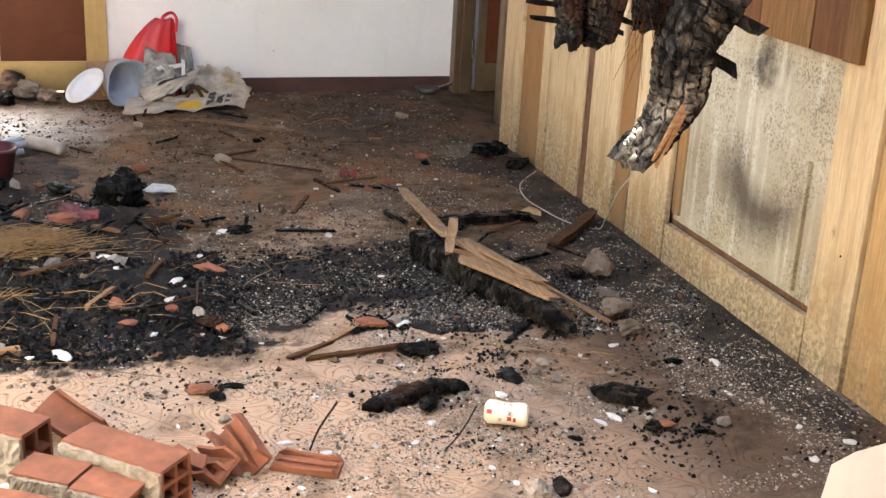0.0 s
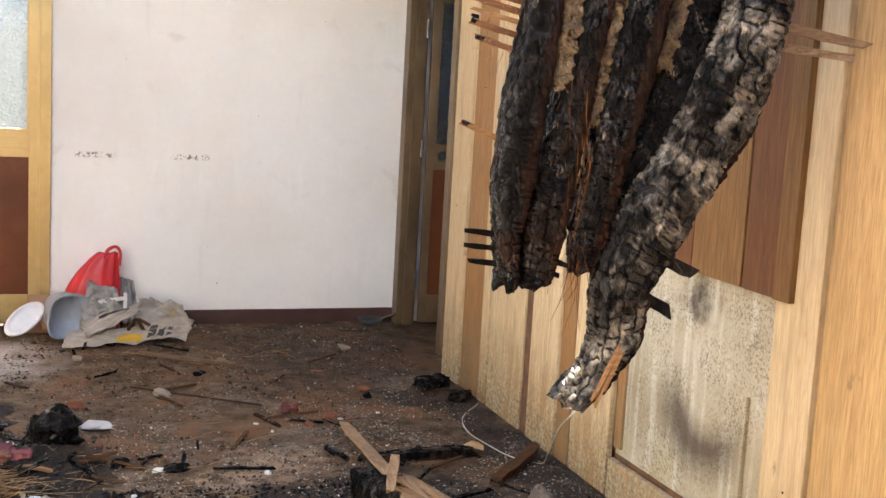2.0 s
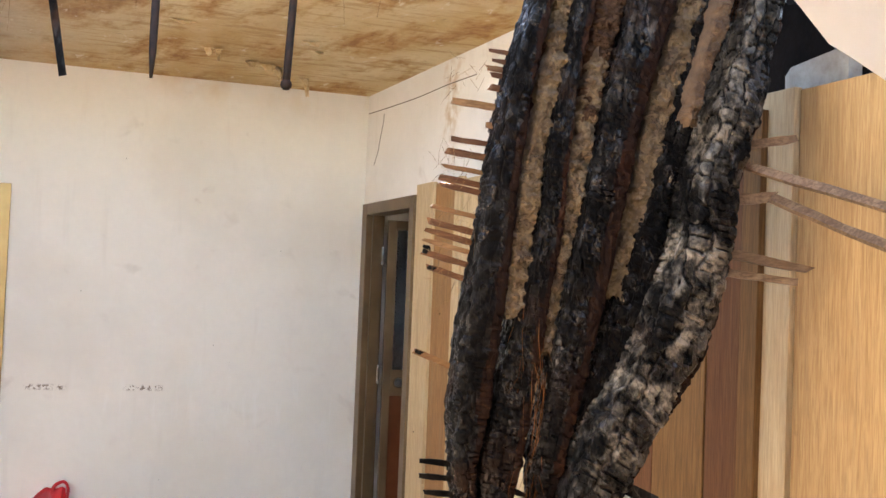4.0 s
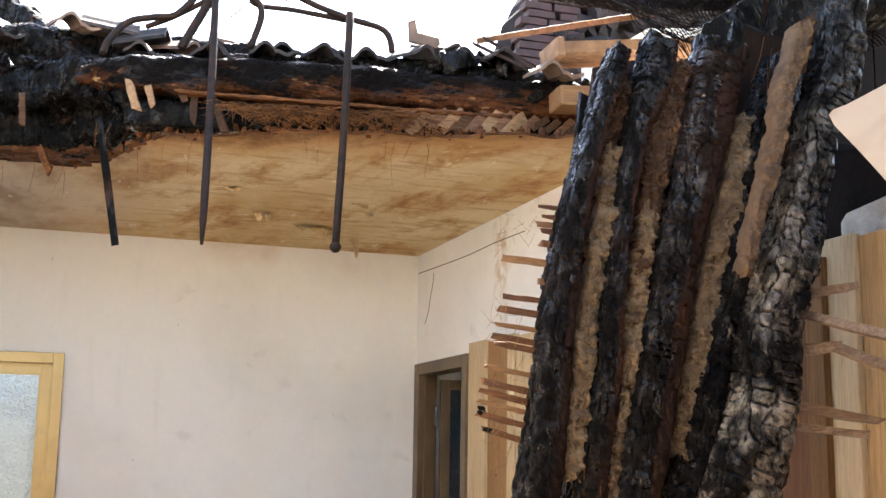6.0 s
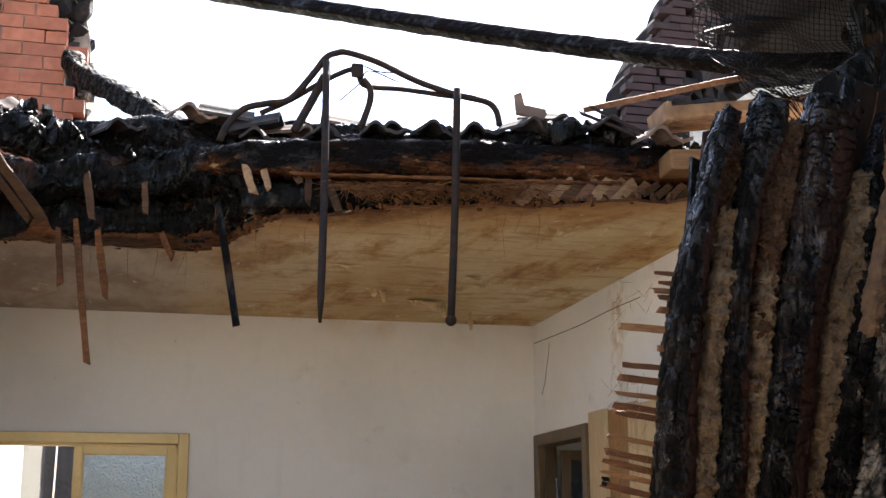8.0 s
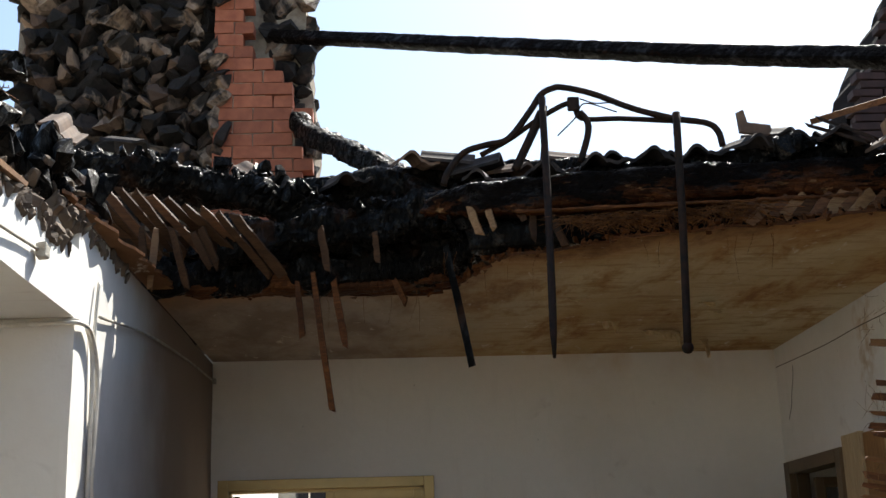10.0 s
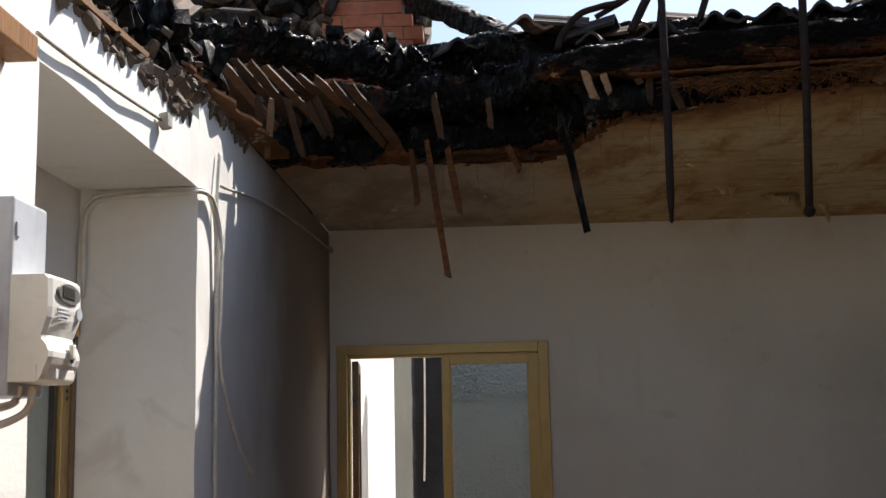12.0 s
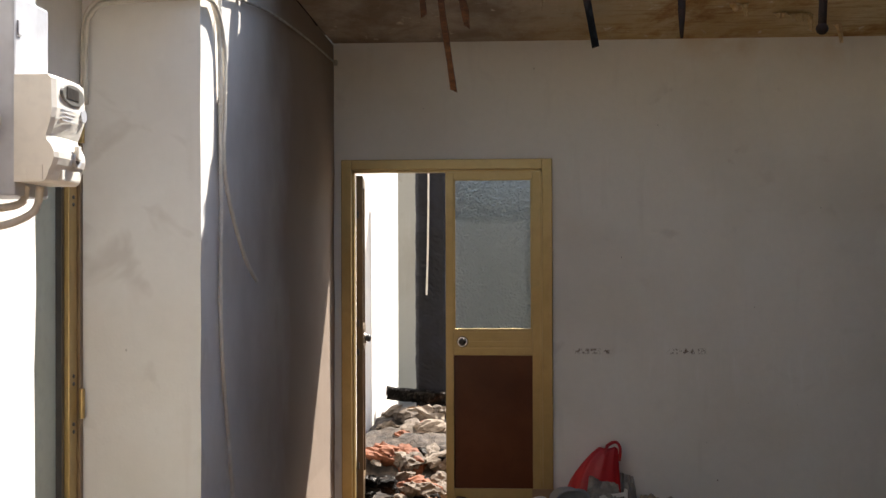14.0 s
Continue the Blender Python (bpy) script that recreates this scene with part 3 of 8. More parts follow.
ground_mat = simple("dry_earth", (0.30, 0.25, 0.19), (0.20, 0.16, 0.11), 0.8, 0.95)
bm = bmesh.new()
bmesh.ops.create_grid(bm, x_segments=8, y_segments=8, size=1500, matrix=Matrix.Translation((0, 0, -0.12)))
structure("ground", bm, ground_mat, "dry bare earth round the burnt house", "ground")
structure("floor", slab((-1.6, -2.6, -0.1), (2.6, 7.42, 0.0)), floor_material(), "soot-stained floor of patterned terracotta vinyl", "floor")

# far wall with the double doorway
DX0, DX1, DZ = -1.016, 0.225, 2.118
bm = slab((DX1, YF, 0), (XR + 0.3, YF + 0.3, ZC + 0.05))
slab((XL - 0.5, YF, 0), (DX0, YF + 0.3, ZC + 0.05), bm=bm)
slab((DX0, YF, DZ), (DX1, YF + 0.3, ZC + 0.05), bm=bm)
structure("wall_north", bm, PLASTER_FAR, "off-white scuffed plaster wall with smoke marks", "wall")
# left wall: thick, with a deep door recess
LY0, LY1, LZ = 2.67, 4.08, 2.44
bm = slab((XL - 0.55, LY1, 0), (XL, YF, 2.80))
slab((XL - 0.55, -2.6, 0), (XL, LY0, 2.76), bm=bm)
slab((XL - 0.55, LY0, LZ), (XL, LY1, 2.68), bm=bm)
bmesh.ops.subdivide_edges(bm, edges=bm.edges, cuts=14, use_grid_fill=True)
roughen(bm, 0.006, 4, 3)
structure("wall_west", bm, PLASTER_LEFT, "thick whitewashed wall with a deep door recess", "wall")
# right wall: plaster behind the boards, doorway in the far corner
RY0, RY1, RZ = 6.18, 7.09, 2.135
bm = slab((XR, 3.3, RZ), (XR + 0.3, YF, ZC + 0.05))
slab((XR, 3.3, 0), (XR + 0.3, RY0, RZ), bm=bm)
slab((XR, RY1, 0), (XR + 0.3, YF, RZ), bm=bm)
s = plaster("stained_side_plaster")
run = s.math("MULTIPLY", spots(s, (XR, 5.72, 2.58), 0.17, 0.3, (1, 1, 0.55), 9, 0.35), s.span(s.noise(14, 5), 0.42, 0.62))
s.colour(s.mix(s.math("MULTIPLY", run, 0.7), s.b.inputs["Base Color"].links[0].from_socket, (0.50, 0.34, 0.17)))
CRACK = simple("dark_crack", (0.20, 0.16, 0.12), (0.10, 0.08, 0.06), 30, 0.95)
for pts in ([(7.10, 2.70), (6.7, 2.688), (6.22, 2.678), (5.8, 2.681), (5.4, 2.674)], [(6.80, 2.66), (6.815, 2.60), (6.87, 2.50), (6.886, 2.45), (6.96, 2.37)]):
    structure("wall_crack", tube(curve_points([(XR + 0.001, y, z) for y, z in pts], 40), 0.0035, 5), CRACK, "thin dark crack in the side wall plaster", "crack")
structure("wall_east", bm, s.m, "cracked white plaster wall beside the boards", "wall")
out = [(1.0, 0), (3.3, 0)] + ragged([(3.3, 2.62), (2.9, 2.5), (2.6, 2.3), (2.2, 2.35), (1.0, 2.3)], 0.06, 0.03, 5)
structure("wall_east_broken", roughen(prism(out, "x", XR, XR + 0.3), 0.006, 9), SOOT_WALL, "soot-blackened broken top of the side wall", "wall")
tagged(finish("plaster_wedge", roughen(prism([(2.93, 2.153), (2.93, 2.262), (2.904, 2.285), (2.68, 2.308), (2.655, 2.29), (2.66, 2.153)], "x", XR - 0.05, XR - 0.003), 0.004, 12), CEMENT), "white plaster piece wedged above the boards", "plaster")
structure("wall_south", slab((XL - 0.5, -2.6, 0), (XR + 0.5, -2.4, 2.6)), PLASTER, "plain white wall behind the viewer", "wall")
structure("wall_southeast", slab((XR + 0.5, -2.6, 0), (XR + 0.7, 1.0, 2.6)), PLASTER, "plain white side wall", "wall")

# ceiling: a broken sheet of plaster
front = ragged([(XR, 4.1), (1.982, 4.188), (1.911, 4.23), (1.706, 4.281), (1.52, 4.394), (1.24, 4.442), (0.924, 4.541), (0.744, 4.689), (0.458, 4.811), (0.344, 5.214), (0.203, 5.465), (-0.104, 5.452), (-0.38, 5.439), (-0.698, 5.417), (-0.933, 5.33), (-0.97, 4.85), (-1.0, 4.3), (XL, 3.85)], 0.045, 0.02, 11)
outline = [(XL, YF), (XR, YF)] + front
bm = prism(outline, "z", ZC, ZC + 0.012)
bmesh.ops.triangulate(bm, faces=bm.faces)
for f in bm.faces:
    if abs(f.normal.z) < 0.5:
        f.material_index = 1
CEILING_EDGE = front
structure("ceiling", bm, CEILING, "smoke-browned plaster ceiling with a burnt ragged edge", "ceiling").data.materials.append(SCORCH)

# unseen ceiling, added to keep sky light off the panel and far wall
structure("ceiling_sky_block", slab((XL - 0.55, -2.6, 2.72), (XR + 0.7, 1.6, 2.82)), PLASTER, "unseen plain ceiling over the viewer, added to block sky light", "ceiling")
# skirting along the far wall
structure("baseboard", slab((DX1 + 0.02, YF - 0.014, 0), (XR - 0.01, YF, 0.085), 0.004), SKIRT, "low red-brown tile skirting", "baseboard")


# ---- boarded side wall ----
def mouldy():
    s = Surface("mouldy_white_panel", 0.8, spec=0.25)
    n = s.noise(9, 7, 0.65)
    c = s.mix(s.span(s.noise(1.8, 5), 0.4, 0.65), (0.41, 0.355, 0.25), (0.28, 0.225, 0.135))
    c = s.mix(s.span(s.noise(3, 6, at=s.at(1, 7, 0.7)), 0.52, 0.66, 0, 0.6), c, (0.55, 0.51, 0.41))
    specks = s.math("MULTIPLY", s.span(s.noise(110, 3, 0.7), 0.48, 0.62), s.span(s.noise(4.5, 5), 0.40, 0.58, 0.2, 0.95))
    c = s.mix(specks, c, (0.16, 0.13, 0.08))
    dark = spots(s, (PLANK_X, 3.42, 0.86), 0.13, 0.2, (1, 0.8, 1.3), 11, 0.35)
    c = s.mix(s.math("MULTIPLY", dark, s.span(n, 0.3, 0.6)), c, (0.05, 0.04, 0.03))
    dark = spots(s, (PLANK_X, 3.37, 0.45), 0.29, 0.45, (1, 0.95, 1.35), 7, 0.12)
    hollow = spots(s, (PLANK_X, 3.31, 0.63), 0.235, 0.6, (1, 0.9, 1), 7, 0.12)
    dark = s.math("MULTIPLY", dark, s.math("SUBTRACT", 1.0, s.math("MULTIPLY", hollow, 1.0)))
    c = s.mix(s.math("MULTIPLY", dark, 0.85), c, (0.06, 0.042, 0.028))
    green = s.math("MULTIPLY", s.span(s.noise(6, 5), 0.45, 0.65), s.span(s.axis(2), 0.35, 0.12, 0, 0.55))
    c = s.mix(green, c, (0.33, 0.27, 0.09))
    s.colour(c)
    s.bump(s.math("ADD", n, s.math("MULTIPLY", s.noise(80), 0.3)), 0.5, 0.006)
    return s.m


def dusty(name, light, dark):
    """Boards with grime splashed up from the floor."""
    s = timber(name, light, dark)
    base = s.b.inputs["Base Color"].links[0].from_socket
    z = s.axis(2)
    up = s.math("ADD", z, s.math("MULTIPLY", s.noise(5, 6), 0.35))
    grime = s.math("MULTIPLY", s.span(up, 0.62, 0.22, 0, 1), s.span(s.noise(60, 4, 0.7), 0.36, 0.62, 0.15, 0.95))
    c = s.mix(grime, base, (0.14, 0.11, 0.065))
    damp = s.math("MULTIPLY", s.span(up, 0.75, 0.3, 0, 1), s.span(s.noise(3.5, 5, at=s.at(1, 4, 1)), 0.52, 0.62, 0, 0.65))
    c = s.mix(damp, c, (0.27, 0.15, 0.05))
    run = s.math("MULTIPLY", s.span(s.noise(5, 5, 0.6, at=s.at(1, 3.5, 0.35)), 0.56, 0.66, 0, 0.5), s.span(z, 2.1, 0.4, 0.3, 1))
    c = s.mix(run, c, (0.24, 0.165, 0.085))
    mark = s.math("MULTIPLY", s.span(s.noise(7, 6, 0.65, at=s.at(1, 2, 1)), 0.64, 0.70, 0, 0.75), s.span(z, 1.6, 0.2, 0, 1))
    c = s.mix(mark, c, (0.10, 0.06, 0.03))
    s.colour(c)
    return s.m


BOARD_PALE = dusty("pale_boards", (0.66, 0.51, 0.30), (0.53, 0.37, 0.19))
BOARD_ORANGE = dusty("amber_boards", (0.40, 0.215, 0.082), (0.275, 0.132, 0.045))
BOARD_HONEY = dusty("knotty_yellow_boards", (0.50, 0.320, 0.140), (0.37, 0.212, 0.082))
BARK = simple("dark_waney_edge", (0.16, 0.075, 0.03), (0.08, 0.035, 0.015), 20, 0.9)
MOULD = mouldy()


def board_wall():
    wall = thing("wall_boards", "pale pine board partition with mould and water stains", "wall", kind="structure")
    X = PLANK_X
    top = 2.15
    # y from, y to, bottom, top, proud, material
    for y1, y0, z0, z1, d, m in [(5.80, 5.56, 0, top, 0.012, BOARD_PALE), (5.557, 5.30, 0, top - 0.01, 0.0, BOARD_ORANGE), (5.297, 5.205, 0, top, 0.006, BOARD_PALE),
                                 (5.19, 4.79, 0, top - 0.015, 0.004, BOARD_PALE), (4.79, 4.71, 0, top - 0.01, -0.004, BARK), (4.70, 4.42, 0, top, 0.010, BOARD_PALE), (4.417, 4.29, 0, top - 0.01, 0.0, BOARD_ORANGE),
                                 (4.275, 3.945, 0, top, 0.006, BOARD_PALE), (3.915, 3.855, 0.205, top, 0.0, BOARD_ORANGE),
                                 (3.93, 2.98, 0, 0.155, 0.010, BOARD_PALE), (2.975, 2.765, 0, top + 0.05, 0.012, BOARD_PALE), (2.762, 2.40, 0, top + 0.043, 0.0, BOARD_HONEY),
                                 (2.397, 2.10, 0, top + 0.047, 0.01, BOARD_HONEY), (2.097, 1.70, 0, top, 0.002, BOARD_ORANGE),
                                 (3.86, 3.64, 0.965, top, 0.030, PINE_TAN_SHADED), (3.637, 3.43, 0.962, top, 0.026, PINE_BROWN_SHADED), (3.427, 3.14, 0.958, top, 0.030, PINE_TAN_SHADED), (3.137, 2.97, 0.955, top, 0.028, PINE_BROWN_SHADED), (2.968, 2.88, 0.955, top, 0.034, PINE_TAN_SHADED)]:
        part("board", roughen(slab((X - d, y0 + 0.003, z0), (X - d + 0.026, y1 - 0.003, z1), 0.003), 0.003, 2.3, y1), m, wall)
    part("lower_panel", slab((X + 0.012, 2.98, 0.178), (X + 0.03, 3.91, 0.95), 0.003), MOULD, wall, "mouldy white panel with a soot ring")
    part("groove", slab((X + 0.024, 2.976, 0.15), (X + 0.04, 3.93, 0.182)), BARK, wall)
    part("backing", slab((X + 0.042, 1.7, 0), (X + 0.055, 5.79, top - 0.03)), BARK, wall)
    part("bead", slab((X - 0.004, 3.085, 0.2), (X + 0.012, 3.10, 0.62), 0.003), MOULD, wall, "pale streaked bead")
    # nail heads
    for y, z in [(5.7, 0.9), (5.4, 1.5), (4.95, 0.7), (4.55, 1.2), (4.1, 0.6), (2.92, 1.0), (2.92, 1.3), (2.85, 0.4), (3.3, 1.02), (3.05, 1.02)]:
        bm = bmesh.new()
        bmesh.ops.create_uvsphere(bm, u_segments=8, v_segments=5, radius=0.0035, matrix=Matrix.Translation((X - 0.014, y, z)))
        part("nail", bm, RUST, wall)


board_wall()

# the knocked-out cross wall beside the viewer
out = [(2.28, 0), (1.06, 0)] + ragged([(1.09, 0.0), (1.06, 0.45), (1.082, 0.575), (1.096, 0.638), (1.129, 0.65), (1.187, 0.655), (1.33, 0.65), (1.42, 0.75), (1.50, 1.0), (1.58, 1.4), (1.50, 1.72), (1.34, 1.87)], 0.05, 0.006, 3)[1:] + [(1.184, 1.937), (1.146, 1.951), (1.096, 1.996), (1.055, 2.03), (1.047, 2.044), (1.055, 2.052), (1.078, 2.062), (1.217, 2.14), (1.34, 2.20), (1.7, 2.36), (2.28, 2.45)]
bm = prism(out, "y", 1.40, 1.52)
for v in bm.verts:
    if v.co.y > 1.5 and v.co.x < 2.2:
        v.co.x = 0.04 + (v.co.x - 0.04) * 1.11
        v.co.z = 1.55 + (v.co.z - 1.55) * 1.09 if v.co.z > 0.01 else 0.0
bmesh.ops.triangulate(bm, faces=[f for f in bm.faces if len(f.verts) > 4])
structure("wall_cross", bm, plaster("stub_plaster", (0.80, 0.82, 0.84), (0.75, 0.75, 0.73), 0.3).m, "jagged white stub of a knocked-out cross wall", "wall")


# ---- the hanging piece of burnt roof ----
def hanging_panel():
    top = thing("collapsed_roof_panel", "hanging piece of charred joists with mud fill and split laths", "roof debris", (1.6, 2.7, 2.6))
    inv = Matrix.Translation((-1.6, -2.7, -2.6))

    def put(name, bm, mat, label="", smooth=False):
        bm.transform(inv)
        return part(name, bm, mat, top, label, smooth)

    def joist(name, rows, y, depth, seed, mat, steps=300, sides=80, split=0.6, **kw):
        """A joist from rows of left edge, right edge and height."""
        # the far edge of the left side and the near edge of the right side bound it as seen from the room
        back, near = ((y + 0.35 * depth if seed == 1 else 2.69) - 0.07) / 2.61, (y - 0.35 * depth - 0.07) / 2.61
        rows = [(0.05 + (a - 0.05) * back + 0.004, 0.05 + (b - 0.05) * near - 0.003, 1.56 + (z - 1.56) * (back + near) / 2) for a, b, z in rows]
        mean = sum(b - a for a, b, _ in rows) / len(rows)

        def wide(u):
            k = min(int(u * (len(rows) - 1)), len(rows) - 2)
            f = u * (len(rows) - 1) - k
            return 0.94 * ((rows[k][1] - rows[k][0]) * (1 - f) + (rows[k + 1][1] - rows[k + 1][0]) * f) / mean
        bm = burnt_beam([((a + b) / 2, y, z) for a, b, z in rows], mean, depth, seed, steps=steps, sides=sides, wide=wide, **kw)
        # the side away from the fire has split off smooth and only browned
        for f in bm.faces:
            c = f.calc_center_median()
            for (a0, b0, z0), (a1, b1, z1) in zip(rows, rows[1:]):
                if z1 <= c.z <= z0:
                    k = (z0 - c.z) / (z0 - z1)
                    a, b = a0 + (a1 - a0) * k, b0 + (b1 - b0) * k
                    if (c.x - a) / (b - a) > split + 0.22 * noise.fractal(Vector((seed, c.y * 9, c.z * 5)), 0.8, 2.0, 4):
                        f.material_index = 1
        put(name, bm, mat).data.materials.append(SPLIT_FACE)

    joist("joist", [(1.352, 1.43, 2.59), (1.327, 1.412, 2.52), (1.274, 1.358, 2.367), (1.202, 1.311, 2.128), (1.164, 1.279, 1.90), (1.138, 1.265, 1.72), (1.095, 1.238, 1.46), (1.086, 1.224, 1.32), (1.098, 1.19, 1.185), (1.113, 1.195, 1.09), (1.115, 1.18, 1.05)], 2.73, 0.10, 1, CHAR_MATT, relief=0.0055, lumps=0.006, cell=0.036)
    joist("joist", [(1.49, 1.575, 2.65), (1.458, 1.552, 2.535), (1.415, 1.474, 2.38), (1.37, 1.43, 2.138), (1.34, 1.404, 1.906), (1.322, 1.395, 1.74), (1.262, 1.357, 1.49), (1.224, 1.333, 1.32), (1.196, 1.311, 1.184), (1.188, 1.288, 1.08), (1.20, 1.26, 1.04)], 2.735, 0.10, 2, CHAR_MATT, split=0.72, sides=64, cell=0.026, relief=0.006, lumps=0.005)
    joist("joist", [(1.64, 1.79, 2.65), (1.613, 1.752, 2.55), (1.567, 1.717, 2.40), (1.512, 1.638, 2.15), (1.46, 1.589, 1.913), (1.427, 1.556, 1.75), (1.372, 1.50, 1.467), (1.356, 1.462, 1.325), (1.333, 1.424, 1.184), (1.345, 1.39, 1.08)], 2.725, 0.11, 3, CHAR_WET, split=0.58, sides=84, relief=0.007, lumps=0.007, cell=0.032)
    joist("joist", [(1.86, 1.94, 2.64), (1.77, 1.87, 2.40), (1.719, 1.802, 2.163), (1.648, 1.724, 1.92), (1.59, 1.68, 1.72), (1.53, 1.61, 1.5), (1.43, 1.50, 1.28), (1.38, 1.44, 1.1)], 2.745, 0.10, 4, CHAR_WET, steps=260, split=0.9, sides=76, relief=0.007, lumps=0.007)
    joist("main_joist", [(2.06, 2.22, 3.02), (1.946, 2.113, 2.59), (1.886, 2.045, 2.43), (1.802, 1.993, 2.17), (1.724, 1.924, 1.925), (1.689, 1.895, 1.75), (1.609, 1.854, 1.53), (1.472, 1.702, 1.284), (1.385, 1.589, 1.09), (1.373, 1.538, 0.897), (1.31, 1.375, 0.745)], 2.66, 0.15, 5, CHAR_ASH, steps=460, sides=124, split=0.92, cell=0.048, relief=0.009, lumps=0.012)
    # scorched boards at the back
    for k, (a, b, w) in enumerate([((1.46, 2.83, 2.58), (1.28, 2.83, 1.66), 0.12), ((1.60, 2.84, 2.64), (1.39, 2.84, 1.42), 0.13), ((1.80, 2.85, 2.70), (1.57, 2.84, 1.45), 0.17), ((1.96, 2.84, 2.80), (1.72, 2.82, 1.70), 0.18)]):
        put("backing_board", stick(a, b, w, 0.025, 200 + k, up=(0, 1, 0)), SPLIT_FACE)

    for k, (a, b, w) in enumerate([((1.46, 2.86, 2.52), (1.33, 2.85, 1.9), 0.16), ((1.68, 2.87, 2.56), (1.50, 2.86, 1.7), 0.24), ((1.93, 2.86, 2.72), (1.76, 2.85, 1.9), 0.22), ((2.06, 2.85, 2.85), (1.93, 2.84, 2.2), 0.2)]):
        put("backing_board", stick(a, b, w, 0.02, 230 + k, up=(0, 1, 0), ragged=0.0), CHAR_MATT)
    # mud and straw packed between the joists
    def fill(line, w0, w1, y, seed, flat=1.0):
        bm = bmesh.new()
        n, k = 240, 22
        mids = curve_points([(x, 0, z) for x, z in line], n)
        rows = []
        for i in range(n + 1):
            u = i / n
            c = mids[i]
            w = w0 + (w1 - w0) * u
            row = []
            for j in range(k + 1):
                v = j / k - 0.5
                p = c + Vector((v * w, 0, 0))
                rim = abs(v) * 2
                p.x += rim * 0.009 * noise.fractal(Vector((u * (22 if flat > 0.6 else 7), seed, v)), 0.8, 2.0, 4)
                if i in (0, n):
                    p.z += 0.04 * noise.noise(Vector((j * 0.9, seed, 5)))
                o = Vector((seed, 0, 0))
                p.y = y + flat * (0.016 * noise.fractal(p * 9 + o, 1.0, 2.1, 3) + 0.014 * noise.fractal(p * 42 + o, 0.7, 2.1, 5)) + 0.02 * rim ** 6
                row.append(bm.verts.new(p))
            rows.append(row)
        for r0, r1 in zip(rows, rows[1:]):
            for j in range(k):
                bm.faces.new((r0[j], r0[j + 1], r1[j + 1], r1[j]))
        ext = bmesh.ops.extrude_face_region(bm, geom=bm.faces[:])
        for v in [g for g in ext["geom"] if isinstance(g, bmesh.types.BMVert)]:
            v.co.y += 0.03
        bmesh.ops.recalc_face_normals(bm, faces=bm.faces)
        return bm
    put("mud_fill", fill([(1.391, 2.34), (1.395, 2.308), (1.388, 2.229), (1.361, 2.086), (1.332, 1.946), (1.308, 1.81), (1.296, 1.677), (1.283, 1.533)], 0.055, 0.072, 2.705, 1), MUD)
    put("mud_fill", fill([(1.437, 2.54), (1.396, 2.32), (1.378, 2.20)], 0.07, 0.06, 2.74, 5), MUD_SMOKED, "smoke-browned mud")
    put("mud_fill", fill([(1.50, 2.20), (1.482, 2.094), (1.455, 1.953), (1.433, 1.815), (1.414, 1.68), (1.392, 1.537), (1.37, 1.45)], 0.058, 0.052, 2.705, 2), MUD)
    put("mud_fill", fill([(1.59, 2.60), (1.541, 2.386), (1.508, 2.238), (1.475, 2.04)], 0.11, 0.05, 2.715, 6), MUD_SMOKED, "smoke-browned mud")
    put("mud_fill", fill([(1.80, 2.47), (1.787, 2.425), (1.745, 2.256), (1.692, 2.107), (1.658, 1.965), (1.621, 1.825), (1.585, 1.686), (1.565, 1.60)], 0.10, 0.045, 2.705, 3), MUD)
    put("mud_fill", fill([(1.898, 2.70), (1.842, 2.532), (1.806, 2.382), (1.764, 2.235), (1.716, 2.09), (1.706, 2.045)], 0.058, 0.040, 2.60, 4, 0.6), MUD_PALE, "strip of pale mud mortar")

    # laths poking out on both sides
    for i, (x, z) in enumerate([(1.111, 2.056), (1.111, 1.963), (1.101, 1.932), (1.095, 1.895), (1.088, 1.867), (1.095, 1.848), (1.07, 1.794), (1.065, 1.758), (1.058, 1.735), (1.052, 1.712), (1.051, 1.682), (1.065, 1.646), (1.042, 1.441), (1.21, 2.192), (1.215, 2.168), (1.20, 2.148), (1.214, 2.132), (1.212, 2.10), (1.205, 2.005)]):
        drop = 0.02 + max(0.0, 2.0 - z) * 0.62
        rng = random.Random(i + 900)
        put("lath", stick((x, 2.75, z), (x + 0.17, 2.77, z - 0.17 * drop), 0.0145 * rng.uniform(0.8, 1.25), 0.006, i, up=(0, 1, 0), ragged=0.5), LATH_RED if i % 3 else LATH)
    for i, (x, z, n) in enumerate([(1.10, 2.12, 16), (1.08, 1.93, 14), (1.09, 1.78, 16), (1.06, 1.68, 16), (1.08, 1.56, 8)]):
        bm = bmesh.new()
        for _ in range(n):
            a = Vector((x + rng.uniform(0.0, 0.10), 2.74, z + rng.uniform(-0.06, 0.06)))
            strand(bm, a, a + Vector((rng.uniform(-0.05, 0.02), rng.uniform(-0.02, 0.02), rng.uniform(-0.08, 0.05))), 0.0005, 0.01, rng)
        put("fibre", bm, STRAW_GOLD)
    for i, (x, z) in enumerate([(1.042, 1.441), (1.055, 1.695), (1.05, 1.684), (1.068, 1.645)]):
        put("lath_tip", stick((x - 0.002, 2.747, z + 0.001), (x + 0.014, 2.749, z - 0.004), 0.010, 0.006, 70 + i, up=(0, 1, 0)), CHAR, "charred lath tip")
    for i, (x, z, k) in enumerate([(1.062, 1.18, 0), (1.064, 1.145, 0), (1.079, 1.105, 0)]):
        put("lath", stick((x, 2.74, z), (x + 0.15, 2.76, z - 0.02), 0.014, 0.010, 30 + i, up=(0, 1, 0)), CHAR)
